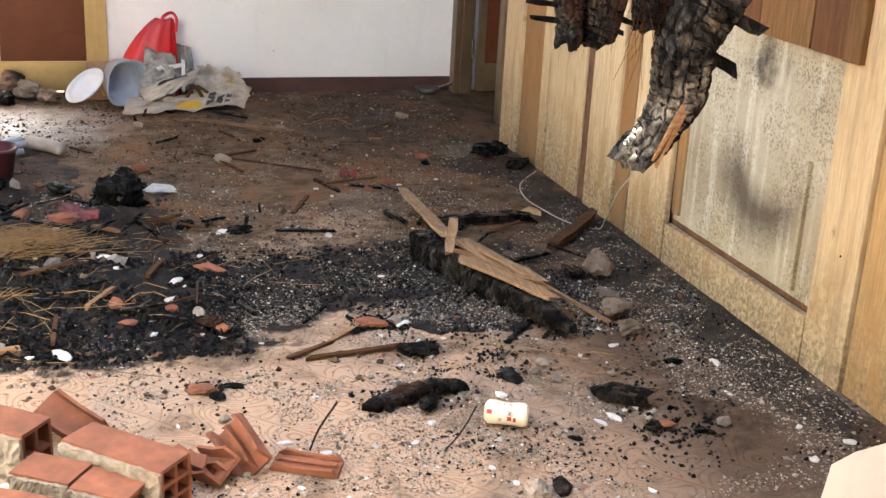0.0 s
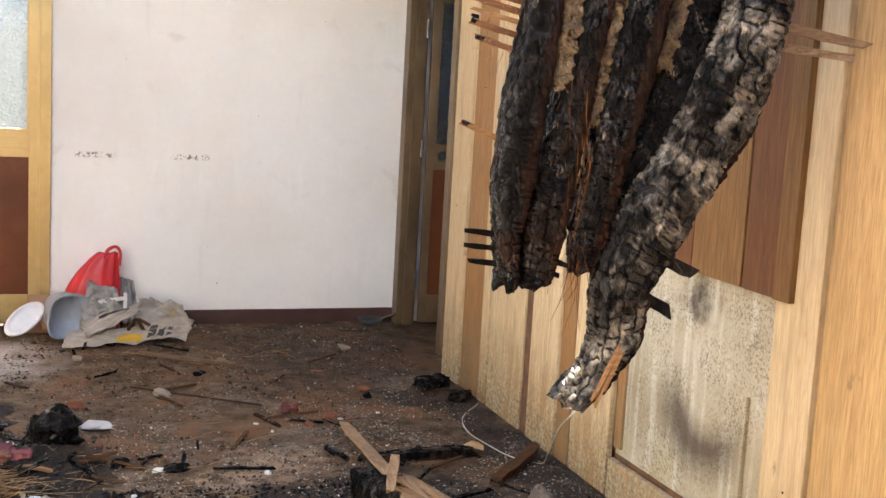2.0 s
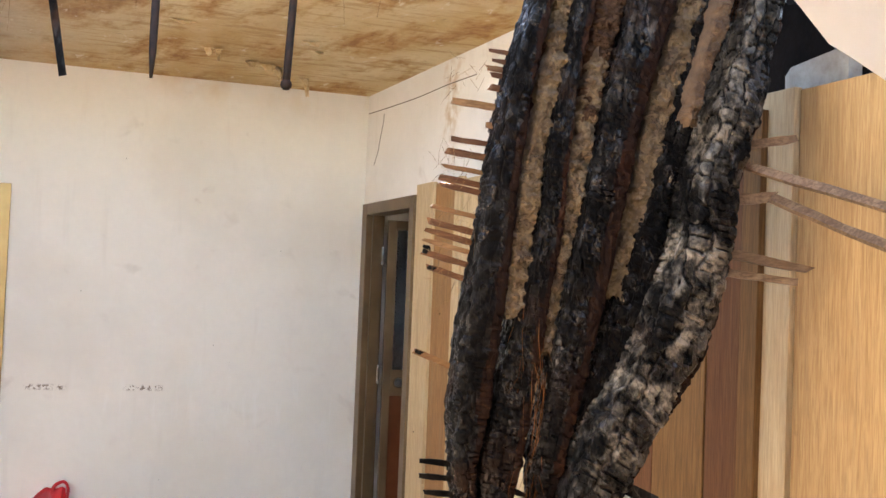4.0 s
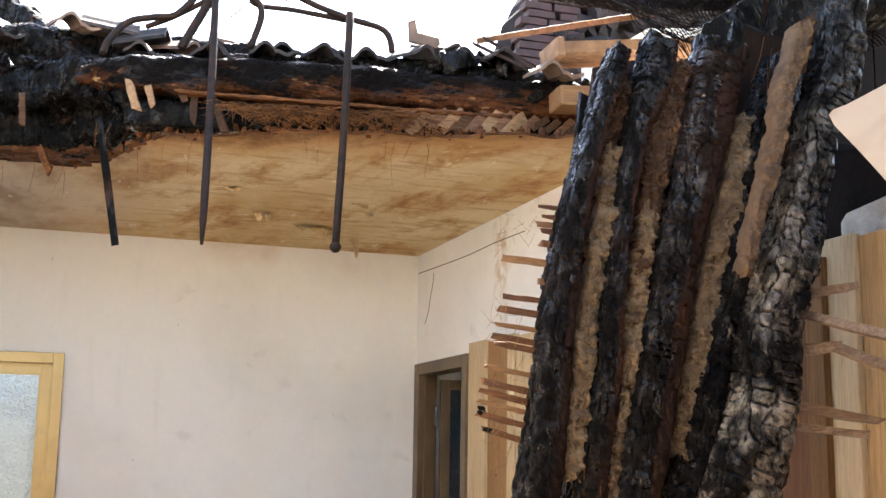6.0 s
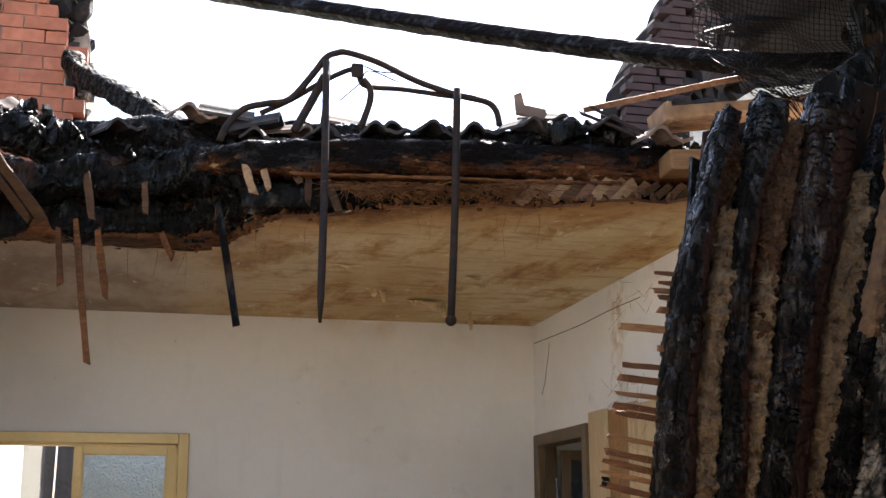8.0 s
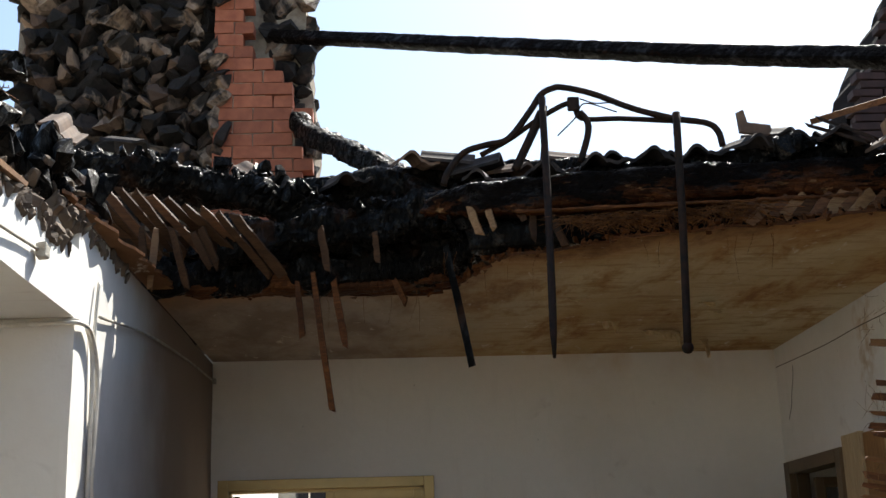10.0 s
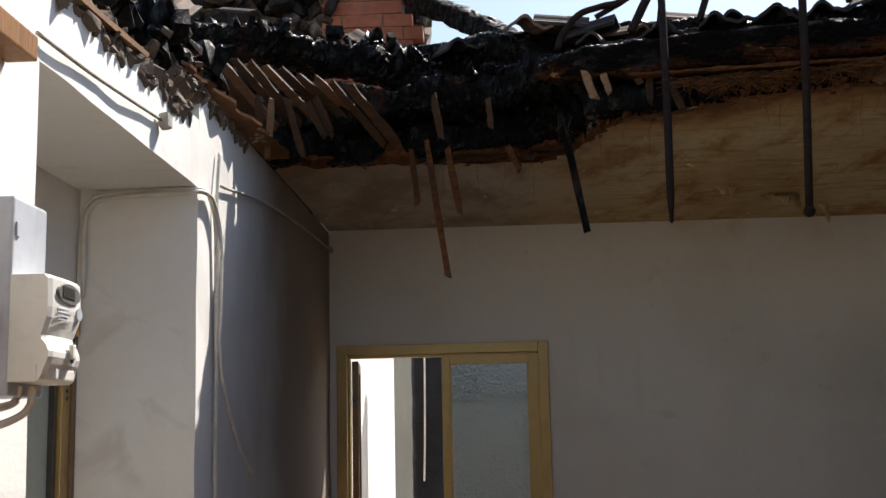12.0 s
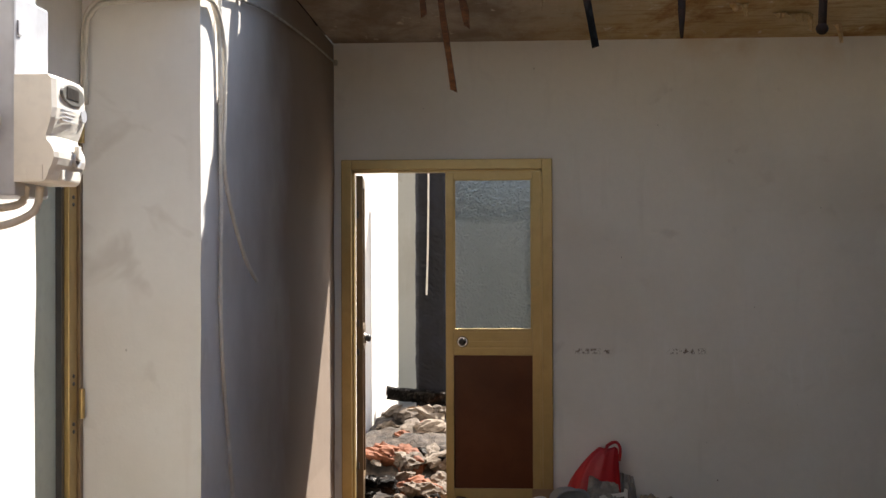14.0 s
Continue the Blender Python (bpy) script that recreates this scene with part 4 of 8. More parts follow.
    for i, (a, b) in enumerate([((1.30, 2.70, 1.075), (1.20, 2.74, 1.11)), ((1.33, 2.70, 1.095), (1.22, 2.74, 1.14)), ((1.24, 2.70, 1.045), (1.15, 2.74, 1.08))]):
        put("lath", stick(a, b, 0.015, 0.010, 40 + i, up=(0, 1, 0)), CHAR)
    for i, (a, b, w) in enumerate([((2.022, 2.60, 2.026), (1.88, 2.68, 1.995), 0.024), ((2.07, 2.29, 1.825), (1.88, 2.66, 1.955), 0.024), ((2.07, 2.27, 1.725), (1.945, 2.60, 1.866), 0.025), ((1.955, 2.60, 1.866), (1.86, 2.66, 1.856), 0.028),
                                   ((2.075, 2.60, 1.684), (1.80, 2.66, 1.725), 0.024), ((2.038, 2.60, 1.65), (1.79, 2.66, 1.672), 0.021), ((1.625, 2.60, 1.095), (1.50, 2.66, 1.15), 0.034), ((1.575, 2.60, 0.995), (1.44, 2.66, 1.06), 0.034)]):
        put("lath", stick(a, b, w, 0.014, 60 + i, up=(0, 1, 0)), CHAR_BROWN if i > 5 else LATH_GREY)

    for i in range(7):
        z = 2.60 + i * 0.03
        put("lath", stick((1.85 + 0.02 * i, 2.74, z - 0.03), (2.05 + 0.012 * i, 2.72, z + 0.07), 0.024, 0.012, 140 + i, up=(0, 1, 0)), PINE_ORANGE if i % 3 else LATH_DARK)
    # singed reed and roots
    rng = random.Random(8)
    for n, (cx, cz, w, h) in enumerate([(1.33, 1.32, 0.04, 0.26), (1.87, 2.5, 0.04, 0.2)]):
        bm = bmesh.new()
        for _ in range(45):
            x = cx + rng.uniform(-w, w)
            z = cz + rng.uniform(-h, h)
            strand(bm, (x, 2.69, z), (x + rng.uniform(-0.06, 0.02), 2.67 + rng.uniform(-0.02, 0.04), z - rng.uniform(0.08, 0.2)), 0.0009, 0.012, rng)
        put("reed_tuft", bm, STRAW)
    bm = bmesh.new()
    for i in range(5):
        x = 1.40 + rng.uniform(-0.02, 0.02)
        stick((x, 2.56, 0.93 - i * 0.006), (x - 0.04 + rng.uniform(-0.02, 0.02), 2.57, 0.80 + rng.uniform(-0.03, 0.03)), 0.012, 0.006, 90 + i, bm=bm)
    put("splinter", bm, LATH, "raw orange split wood")
    return top


hanging_panel()


# ---- burnt roof edge over the ceiling ----
def roof_beam(name, label, *args, mat=CHAR, **kw):
    return tagged(finish(name, burnt_beam(*args, **kw), mat), label, "beam")


roof_beam("cross_beam", "charred cross beam along the broken ceiling edge", [(0.15, 4.87, 3.045), (0.9, 4.66, 3.04), (1.5, 4.525, 3.02), (2.3, 4.36, 2.99)], 0.20, 0.15, 21, mat=HALF_BURNT, steps=400, sides=80, cell=0.11, relief=0.004, lumps=0.016, shape=lambda u: min(1.0, 0.45 + u * 5), front=(0, 0, -1))
# black bar added behind the reeds in place of the recess's shade
roof_beam("lower_beam", "black backing bar standing for the shaded recess behind the reeds", [(0.35, 4.86, 2.90), (1.0, 4.66, 2.89), (1.6, 4.51, 2.88), (2.25, 4.40, 2.875)], 0.13, 0.12, 26, mat=CHAR_TAR, steps=160, sides=36, cell=0.1, relief=0.002, lumps=0.015, front=(0, 0, -1))
tagged(finish("soffit_batten", burnt_beam([(0.52, 4.66, 2.958), (0.64, 4.63, 2.952), (1.07, 4.535, 2.938), (1.46, 4.45, 2.924), (1.80, 4.38, 2.918)], 0.05, 0.016, 38, steps=220, sides=16, cell=0.5, relief=0.001, lumps=0.007, front=(0, 0, -1)), SCORCH), "scorched brown batten along the underside of the burnt beam", "batten")
roof_beam("roof_batten", "sooty batten under the broken tile ends", [(0.35, 4.92, 3.12), (1.0, 4.74, 3.12), (1.5, 4.62, 3.13), (2.1, 4.46, 3.10)], 0.14, 0.10, 36, mat=CHAR_TAR, steps=160, sides=30, lumps=0.015, front=(0, 0, -1))
roof_beam("scorched_joist", "scorched brown joist showing under the sagging beam", [(-0.92, 5.36, 2.85), (-0.4, 5.38, 2.852), (0.0, 5.36, 2.845), (0.26, 5.27, 2.855)], 0.16, 0.075, 37, mat=SCORCH, steps=160, sides=30, cell=0.05, relief=0.004, lumps=0.02, front=(0, 0, -1))
roof_beam("sagging_beam", "sagging burnt beam with tarry blisters", [(-1.1, 5.35, 2.88), (-0.5, 5.38, 2.90), (0.0, 5.34, 2.91), (0.25, 5.2, 2.94), (0.50, 5.0, 2.99)], 0.19, 0.16, 22, mat=CHAR_TAR, steps=240, sides=40, lumps=0.045, front=(0, 0, -1))
roof_beam("upper_burnt_beam", "tar-black burnt beam above the broken ceiling edge", [(-0.75, 5.2, 3.02), (-0.2, 5.2, 3.05), (0.2, 5.05, 3.06), (0.45, 4.95, 3.06)], 0.17, 0.16, 24, mat=CHAR_TAR, steps=200, sides=40, lumps=0.05, front=(0, 0, -1))
roof_beam("eaves_beam", "black burnt beam over split laths", [(-1.737, 5.091, 3.354), (-1.121, 5.281, 3.343), (-0.667, 5.412, 3.293), (-0.265, 5.35, 3.119), (-0.052, 5.252, 3.023)], 0.17, 0.15, 25, mat=CHAR_TAR, steps=240, sides=40, lumps=0.04, front=(0, 0, -1))
roof_beam("burnt_pole", "long thin charred pole across the open roof", [(-0.73, 7.25, 4.96), (-0.138, 6.6, 4.621), (0.867, 5.5, 4.049), (1.601, 4.7, 3.642), (2.12, 3.95, 3.295), (2.35, 3.6, 3.17)], 0.078, 0.078, 23, mat=HALF_BURNT, steps=260, sides=20, cell=0.2, relief=0.0005, lumps=0.003)
roof_beam("fallen_rafter", "short charred rafter leaning on the roof edge", [(-0.56, 7.1, 4.32), (-0.477, 6.8, 4.12), (-0.186, 6.0, 3.70), (0.044, 5.5, 3.40), (0.20, 5.1, 3.15)], 0.115, 0.11, 27, steps=180, sides=40, lumps=0.014, front=(0, 0, -1))
roof_beam("wall_plate", "black burnt wall plate behind the fallen rafter", [(-0.46, 5.5, 3.30), (0.0, 5.38, 3.31), (0.5, 5.25, 3.30), (0.9, 5.12, 3.26)], 0.16, 0.15, 34, mat=CHAR_TAR, steps=160, sides=40, lumps=0.025, front=(0, 0, -1))
roof_beam("wall_plate", "smoke-brown half-burnt plate under the roof tiles", [(-0.5, 5.42, 3.16), (0.0, 5.32, 3.17), (0.45, 5.18, 3.16)], 0.13, 0.12, 35, mat=HALF_BURNT, steps=120, sides=40, lumps=0.018, front=(0, 0, -1))
roof_beam("side_rafter", "charred rafter end above the hanging panel", [(1.86, 2.95, 2.78), (2.05, 2.95, 2.88), (2.6, 2.9, 3.02)], 0.16, 0.14, 28, steps=90, sides=24, lumps=0.03, front=(0, 0, -1))
roof_beam("top_rafter", "sooty rafter under the wire mesh", [(2.28, 3.45, 3.20), (2.6, 3.3, 3.26), (2.95, 3.1, 3.35)], 0.26, 0.2, 29, mat=CHAR, steps=90, sides=24, lumps=0.03, front=(0, 0, -1))


def roof_tile_mesh():
    """An interlocking clay tile with one roll and one pan, 0.24 by 0.40 m."""
    bm = bmesh.new()
    n, m = 16, 4
    top = []
    for j in range(m + 1):
        row = []
        for i in range(n + 1):
            u = i / n
            z = 0.045 * max(0.0, math.sin((u - 0.08) * math.pi / 0.5)) if 0.08 < u < 0.58 else 0.008 * math.cos((u - 0.58) * 15)
            row.append(bm.verts.new(((u - 0.5) * 0.25, (j / m - 0.5) * 0.40, z)))
        top.append(row)
    for r0, r1 in zip(top, top[1:]):
        for i in range(n):
            bm.faces.new((r0[i], r0[i + 1], r1[i + 1], r1[i]))
    ext = bmesh.ops.extrude_face_region(bm, geom=bm.faces[:])
    for v in [g for g in ext["geom"] if isinstance(g, bmesh.types.BMVert)]:
        v.co.z -= 0.016
    bmesh.ops.recalc_face_normals(bm, faces=bm.faces)
    me = bpy.data.meshes.new("tile")
    bm.to_mesh(me)
    bm.free()
    return me


TILE = roof_tile_mesh()
TILE.materials.append(ROOF_TILE)
SOOT_TILE = TILE.copy()
SOOT_TILE.materials[0] = simple("sooty_roof_tile", (0.060, 0.042, 0.033), (0.016, 0.013, 0.012), 14, 0.75, vary=0.6, spec=0.25)


RED_TILE = TILE.copy()
RED_TILE.materials[0] = simple("scorched_red_tile", (0.24, 0.10, 0.055), (0.12, 0.05, 0.03), 14, 0.85, vary=0.3)


def tiled_roof():
    roof = thing("tiled_roof", "remains of a weathered clay tile roof, broken at the edge", "roof", (0, 0, 0))
    rng = random.Random(2)
    deck = slab((0.15, 5.0, 0.0), (2.55, 7.5, 0.02))
    deck.transform(Matrix.Translation((0, 0, 3.10)))
    part("deck", deck, LATH_DARK, roof)
    deck = slab((-1.6, 5.35, 0.0), (0.15, 7.5, 0.02))
    deck.transform(Matrix.Translation((0, 0, 3.08)))
    part("deck", deck, LATH_DARK, roof)
    for r in range(8):
        for c in range(17):
            x = -1.5 + c * 0.245
            y = 7.45 - r * 0.36
            edge = 5.35 if x < 0.2 else 5.0 - 0.24 * (x - 0.2)
            if y - 0.1 < edge or (y - 0.46 < edge and rng.random() < 0.3):
                continue
            ob = new("tile", TILE if rng.random() > 0.85 else SOOT_TILE)
            near = y - 0.36 < edge
            ob.matrix_basis = pose(x + rng.uniform(-0.01, 0.01), y + (rng.uniform(-0.06, 0.06) if near else 0), 3.175 + r * 0.004 + (rng.uniform(0, 0.02) if near else 0), 3 + rng.uniform(-2, 2), rng.uniform(-3, 3) * (4 if near else 1), rng.uniform(-4, 4) * (9 if near else 1)) @ Matrix.Diagonal((rng.uniform(0.55, 0.95), rng.uniform(0.4, 0.8), 0.9, 1) if near else (1, 1, 1, 1))
            ob.parent = roof
    return roof


tiled_roof()


def loose_tile(m, mesh=TILE, label="broken clay roof tile lying on the roof edge"):
    ob = new("roof_tile", mesh)
    ob.matrix_basis = m @ Matrix.Diagonal((0.75, 0.6, 0.9, 1))
    return tagged(ob, label, "roof tile", "loose roof tiles")


for x, y, z, rx, ry, rz, k in [(0.66, 4.80, 3.160, 6, 4, 8, 1), (0.88, 4.74, 3.170, 5, -3, -4, 1), (1.09, 4.70, 3.175, 6, 4, 6, 1), (1.29, 4.65, 3.165, 4, -2, -13, 1), (1.47, 4.60, 3.190, 10, 6, 14, 1), (1.66, 4.56, 3.205, 14, -5, -8, 1), (1.60, 4.66, 3.25, 18, 10, 24, 1), (1.78, 4.50, 3.175, 4, 8, 10, 1), (0.44, 4.92, 3.165, 4, 10, -20, 1), (1.15, 4.82, 3.20, 5, 0, 5, 1), (0.92, 4.88, 3.20, 5, 2, -6, 1), (0.70, 4.95, 3.20, 5, -2, 9, 1),
                               (1.93, 4.28, 3.085, 12, 4, -8, 0), (0.12, 5.18, 3.355, 12, 4, 10, 0), (0.27, 5.16, 3.345, 8, -4, 84, 1), (0.83, 5.2, 3.345, 10, 3, 80, 0), (0.40, 5.12, 3.30, -8, -6, 70, 1), (0.56, 5.12, 3.27, 10, 6, 40, 0), (-0.20, 5.32, 3.31, 8, -10, 20, 1)]:
    loose_tile(pose(x, y, z, rx, ry, rz), (TILE, SOOT_TILE, RED_TILE)[k])

# the tan flat tile and boards beside the panel
FLAT = simple("tan_flat_tile", (0.30, 0.165, 0.078), (0.15, 0.075, 0.034), 14, 0.85, bump=0.7)
bm = box((0.62, 0.20, 0.05), bevel=0.008)
for i in range(7):
    box((0.60, 0.008, 0.012), (0, -0.085 + i * 0.028, -0.028), bm=bm)
box((0.03, 0.21, 0.075), (-0.30, 0, 0.004), 0.006, bm=bm)
ob = tagged(finish("ridge_tile", roughen(bm, 0.006, 14, 4), FLAT), "tan ribbed clay ridge tile bridging the roof gap", "roof tile")
ob.matrix_basis = pose(2.20, 4.2, 3.185, 0, -8, -4)
ob = tagged(finish("timber_block", roughen(box((0.30, 0.16, 0.085), bevel=0.012), 0.012, 9, 6), LATH), "sawn orange timber block under the tiles", "timber")
ob.matrix_basis = pose(2.08, 4.25, 2.985, 0, -2, -6)
ob = tagged(finish("bent_batten", tube(curve_points([(1.69, 4.5, 3.265), (1.95, 4.3, 3.285), (2.2, 4.05, 3.285), (2.6, 3.8, 3.31)], 24), 0.017, 4), LATH_RED), "thin bent batten across the gap", "batten")
ob = tagged(finish("white_board", prism([(2.9, 3.78), (3.30, 4.05), (3.75, 4.12), (3.8, -0.1), (2.9, -0.1)], "y", 6.0, 6.05), CEMENT), "pale plaster slab leaning behind the roof", "slab")
for a, b, w in [((1.70, 4.45, 3.26), (1.85, 4.3, 3.12), 0.03), ((1.66, 4.47, 3.24), (1.83, 4.32, 3.11), 0.022)]:
    tagged(finish("batten", stick(a, b, w, 0.012, 5), RUST), "short grey batten on the tiles", "batten", "loose battens")


# ---- wire frame lying on the roof ----
def iron_frame():
    top = thing("iron_frame", "bent rusty tubular bed frame caught on the roof edge", "iron frame", (0.8, 4.7, 3.2))
    inv = Matrix.Translation((-0.8, -4.7, -3.2))

    def bar(name, pts, r, n=24, sides=10, label=""):
        bm = tube(curve_points(pts, n), r, sides)
        bm.transform(inv)
        part(name, bm, RUST, top, label, smooth=True)
    y = 4.7
    bar("tube", [(0.226, y, 3.09), (0.246, y, 3.146), (0.315, y, 3.23), (0.41, y, 3.262), (0.50, y, 3.288), (0.596, y, 3.41), (0.644, y, 3.481), (0.69, y, 3.506), (0.733, y, 3.511), (0.858, y, 3.481), (1.024, y, 3.412), (1.191, y, 3.365), (1.324, y, 3.344), (1.37, y, 3.307), (1.385, y, 3.24)], 0.014, 70)
    bar("tube", [(0.384, y + .02, 3.225), (0.50, y + .02, 3.289), (0.666, y + .02, 3.402), (0.774, y + .02, 3.448), (0.808, y + .02, 3.38), (0.975, y + .02, 3.376), (1.191, y + .02, 3.362)], 0.0115, 50)
    bar("strut", [(0.80, y, 3.40), (0.828, y, 3.36), (0.828, y, 3.30), (0.79, y, 3.18)], 0.014, 16)
    bar("strut", [(0.64, y, 3.40), (0.606, y, 3.324), (0.56, y, 3.23), (0.52, y, 3.15)], 0.020, 12, 6)
    bar("wire", [(0.70, y - .02, 3.29), (0.78, y - .02, 3.37), (0.82, y - .02, 3.43), (0.95, y - .02, 3.39)], 0.003, 16, 5)
    bar("wire", [(0.80, y - .02, 3.45), (0.86, y - .02, 3.43), (0.93, y - .02, 3.43), (1.00, y - .02, 3.41)], 0.003, 16, 5)
    bar("wire", [(0.62, y - .02, 3.15), (0.64, y - .02, 3.30), (0.66, y - .02, 3.42)], 0.004, 12, 5)
    bm = box((0.05, 0.02, 0.06), (0.775, y, 3.435), 0.006)
    bm.transform(inv)
    part("bracket", bm, RUST, top)
    return top


iron_frame()


def hanging_rod(a, b, w, label, mat=RUST, hook=True):
    bm = tube(curve_points([a, Vector(a).lerp(Vector(b), 0.5) + Vector((0.004, 0, 0)), b], 12), w / 2, 8, taper=lambda u: 1.0 if u < 0.9 else 1.0 - 6 * (u - 0.9) * (1 if hook else 0))
    if not hook:
        bmesh.ops.create_uvsphere(bm, u_segments=10, v_segments=6, radius=w * 0.75, matrix=Matrix.Translation(b))
    return tagged(finish("hanging_rod", bm, mat, smooth=True), label, "iron rod", "rods hanging from the roof")


hanging_rod((0.642, 4.675, 3.455), (0.598, 4.38, 2.318), 0.030, "rusty iron rod hanging with a pointed end")
hanging_rod((1.118, 4.37, 3.262), (1.092, 4.386, 2.345), 0.030, "rusty iron rod hanging with a knobbed end", hook=False)
tagged(finish("hanging_strip", stick((0.237, 4.92, 2.89), (0.328, 4.9, 2.386), 0.032, 0.012, 3, up=(0, 1, 0)), CHAR), "black burnt strip hanging from the ceiling edge", "strip")


# ---- laths of the broken ceiling ----
def ceiling_laths():
    top = thing("lath_ceiling", "row of split smoke-brown ceiling laths, some dangling", "laths", (0, 4.8, 2.9))
    inv = Matrix.Translation((0, -4.8, -2.9))
    rng = random.Random(12)

    def put(a, b, w, mat, seed, up=(0, 0.6, 0.8)):
        bm = stick(a, b, w, 0.012, seed, up=up)
        bm.transform(inv)
        part("lath", bm, mat, top)
    for i in range(18):
        x = -1.78 + i * 0.069
        z = 3.20 - max(0.0, x + 1.15) * 0.26 + rng.uniform(-0.01, 0.01)
        put((x - 0.05, 4.86 + 0.14 * (i / 17), z), (x + 0.14 + rng.uniform(-0.02, 0.02), 5.16 + rng.uniform(-0.03, 0.05), z - rng.uniform(0.15, 0.24)), rng.uniform(0.034, 0.046), LATH_RED if i % 3 == 0 else LATH_DARK, i)
    # dangling ones
    for i, (a, b, w) in enumerate([((-1.05, 5.0, 3.02), (-1.023, 5.0, 2.83), 0.03), ((-0.985, 5.0, 3.02), (-1.001, 4.98, 2.746), 0.030), ((-0.92, 5.0, 3.02), (-0.85, 5.0, 2.755), 0.032), ((-0.83, 5.0, 3.0), (-0.76, 5.02, 2.85), 0.034), ((-0.79, 5.0, 3.0), (-0.727, 5.02, 2.855), 0.034),
                                   ((-0.335, 5.2, 2.85), (-0.256, 5.19, 2.255), 0.026), ((-0.405, 5.2, 2.82), (-0.384, 5.2, 2.58), 0.026), ((-0.245, 5.2, 2.82), (-0.197, 5.2, 2.53), 0.030), ((0.02, 5.2, 2.82), (0.07, 5.2, 2.71), 0.028), ((-0.29, 5.0, 3.0), (-0.261, 5.0, 2.82), 0.032), ((-0.06, 5.0, 2.98), (-0.05, 5.0, 2.86), 0.025),
                                   ((0.33, 4.72, 3.0), (0.365, 4.7, 2.88), 0.032), ((0.40, 4.72, 3.0), (0.425, 4.7, 2.91), 0.03), ((0.63, 4.68, 3.0), (0.70, 4.62, 2.80), 0.034), ((0.58, 4.68, 3.0), (0.575, 4.64, 2.84), 0.026), ((0.53, 4.7, 3.0), (0.54, 4.66, 2.93), 0.035)]):
        put(a, b, w, SCORCH if i in (5, 6, 7, 8) else LATH if i in (1, 11, 12) else LATH_DARK, 40 + i)
    # flat diagonal laths under the cross beam
    for i in range(9):
        x = 1.40 + i * 0.052
        y = 4.425 - 0.21 * (x - 1.45)
        put((x + 0.035, y + 0.02, 2.93 + rng.uniform(-0.006, 0.006)), (x - 0.05 + rng.uniform(-0.012, 0.012), y, 2.842 + rng.uniform(-0.008, 0.012)), rng.uniform(0.040, 0.050), (LATH_RED, LATH, LATH_RED, LATH, LATH_DARK)[i % 5], 80 + i, (0.3, 0.85, 0.28))
    for i in range(7):
        x = 1.84 + i * 0.05
        put((x + 0.05, 4.36 - 0.1 * (x - 1.8), 2.92), (x - 0.03, 4.33 - 0.1 * (x - 1.8), 2.85 + rng.uniform(-0.01, 0.02)), 0.03, LATH_DARK if i % 3 else LATH_RED, 110 + i, (0.3, 0.85, 0.28))
    return top


ceiling_laths()


def reed_layer():
    bm = bmesh.new()
    rng = random.Random(3)
    for k in range(9):
        cx = 0.74 + k * 0.085 + rng.uniform(-0.02, 0.02)
        cy = 4.50 - 0.22 * (cx - 1.0)
        fan = rng.uniform(0.10, 0.20)
        for _ in range(58):
            a = (cx + rng.uniform(-0.02, 0.02), cy + 0.06 + rng.uniform(-0.03, 0.03), 2.915 + rng.uniform(-0.02, 0.012))
            b = (cx + rng.uniform(-1, 1) * fan, cy - 0.04 + rng.uniform(-0.04, 0.04), 2.85 + rng.uniform(-0.04, 0.045))
            strand(bm, a, b, 0.0017, 0.012, rng)
    for _ in range(26):
        x = rng.uniform(-0.5, 1.7)
        y = 5.35 if x < 0.2 else 4.8 - 0.25 * (x - 0.3)
        strand(bm, (x, y, 2.84), (x + rng.uniform(-0.04, 0.04), y - 0.02, 2.84 - rng.uniform(0.05, 0.24)), 0.0008, 0.02, rng)
    tagged(finish("reed_layer", bm, STRAW), "singed reed matting sticking out over the plaster", "reeds", kind="stuff")


reed_layer()


def chunks(name, label, category, spots_list, mat, seed, lo, hi, sub=1):
    """Many burnt lumps scattered along a line of (x, y, z, spread)."""
    rng = random.Random(seed)
    bm = bmesh.new()
    for (x, y, z, sx, sy, sz, n) in spots_list:
        for _ in range(n):
            size = rng.uniform(lo, hi)
            r = shard(rng.randint(0, 9999), size * 1.25, size * rng.uniform(0.5, 1), size * rng.uniform(0.35, 0.8))
            m = Matrix.Translation((x + rng.uniform(-sx, sx), y + rng.uniform(-sy, sy), z + rng.uniform(-sz, sz))) @ Euler((rng.uniform(0, 6), rng.uniform(0, 6), rng.uniform(0, 6))).to_matrix().to_4x4()
            r.transform(m)
            me = bpy.data.meshes.new("tmp")
            r.to_mesh(me)
            r.free()
            bm.from_mesh(me)
            bpy.data.meshes.remove(me)
    return tagged(finish(name, bm, mat), label, category, kind="stuff")


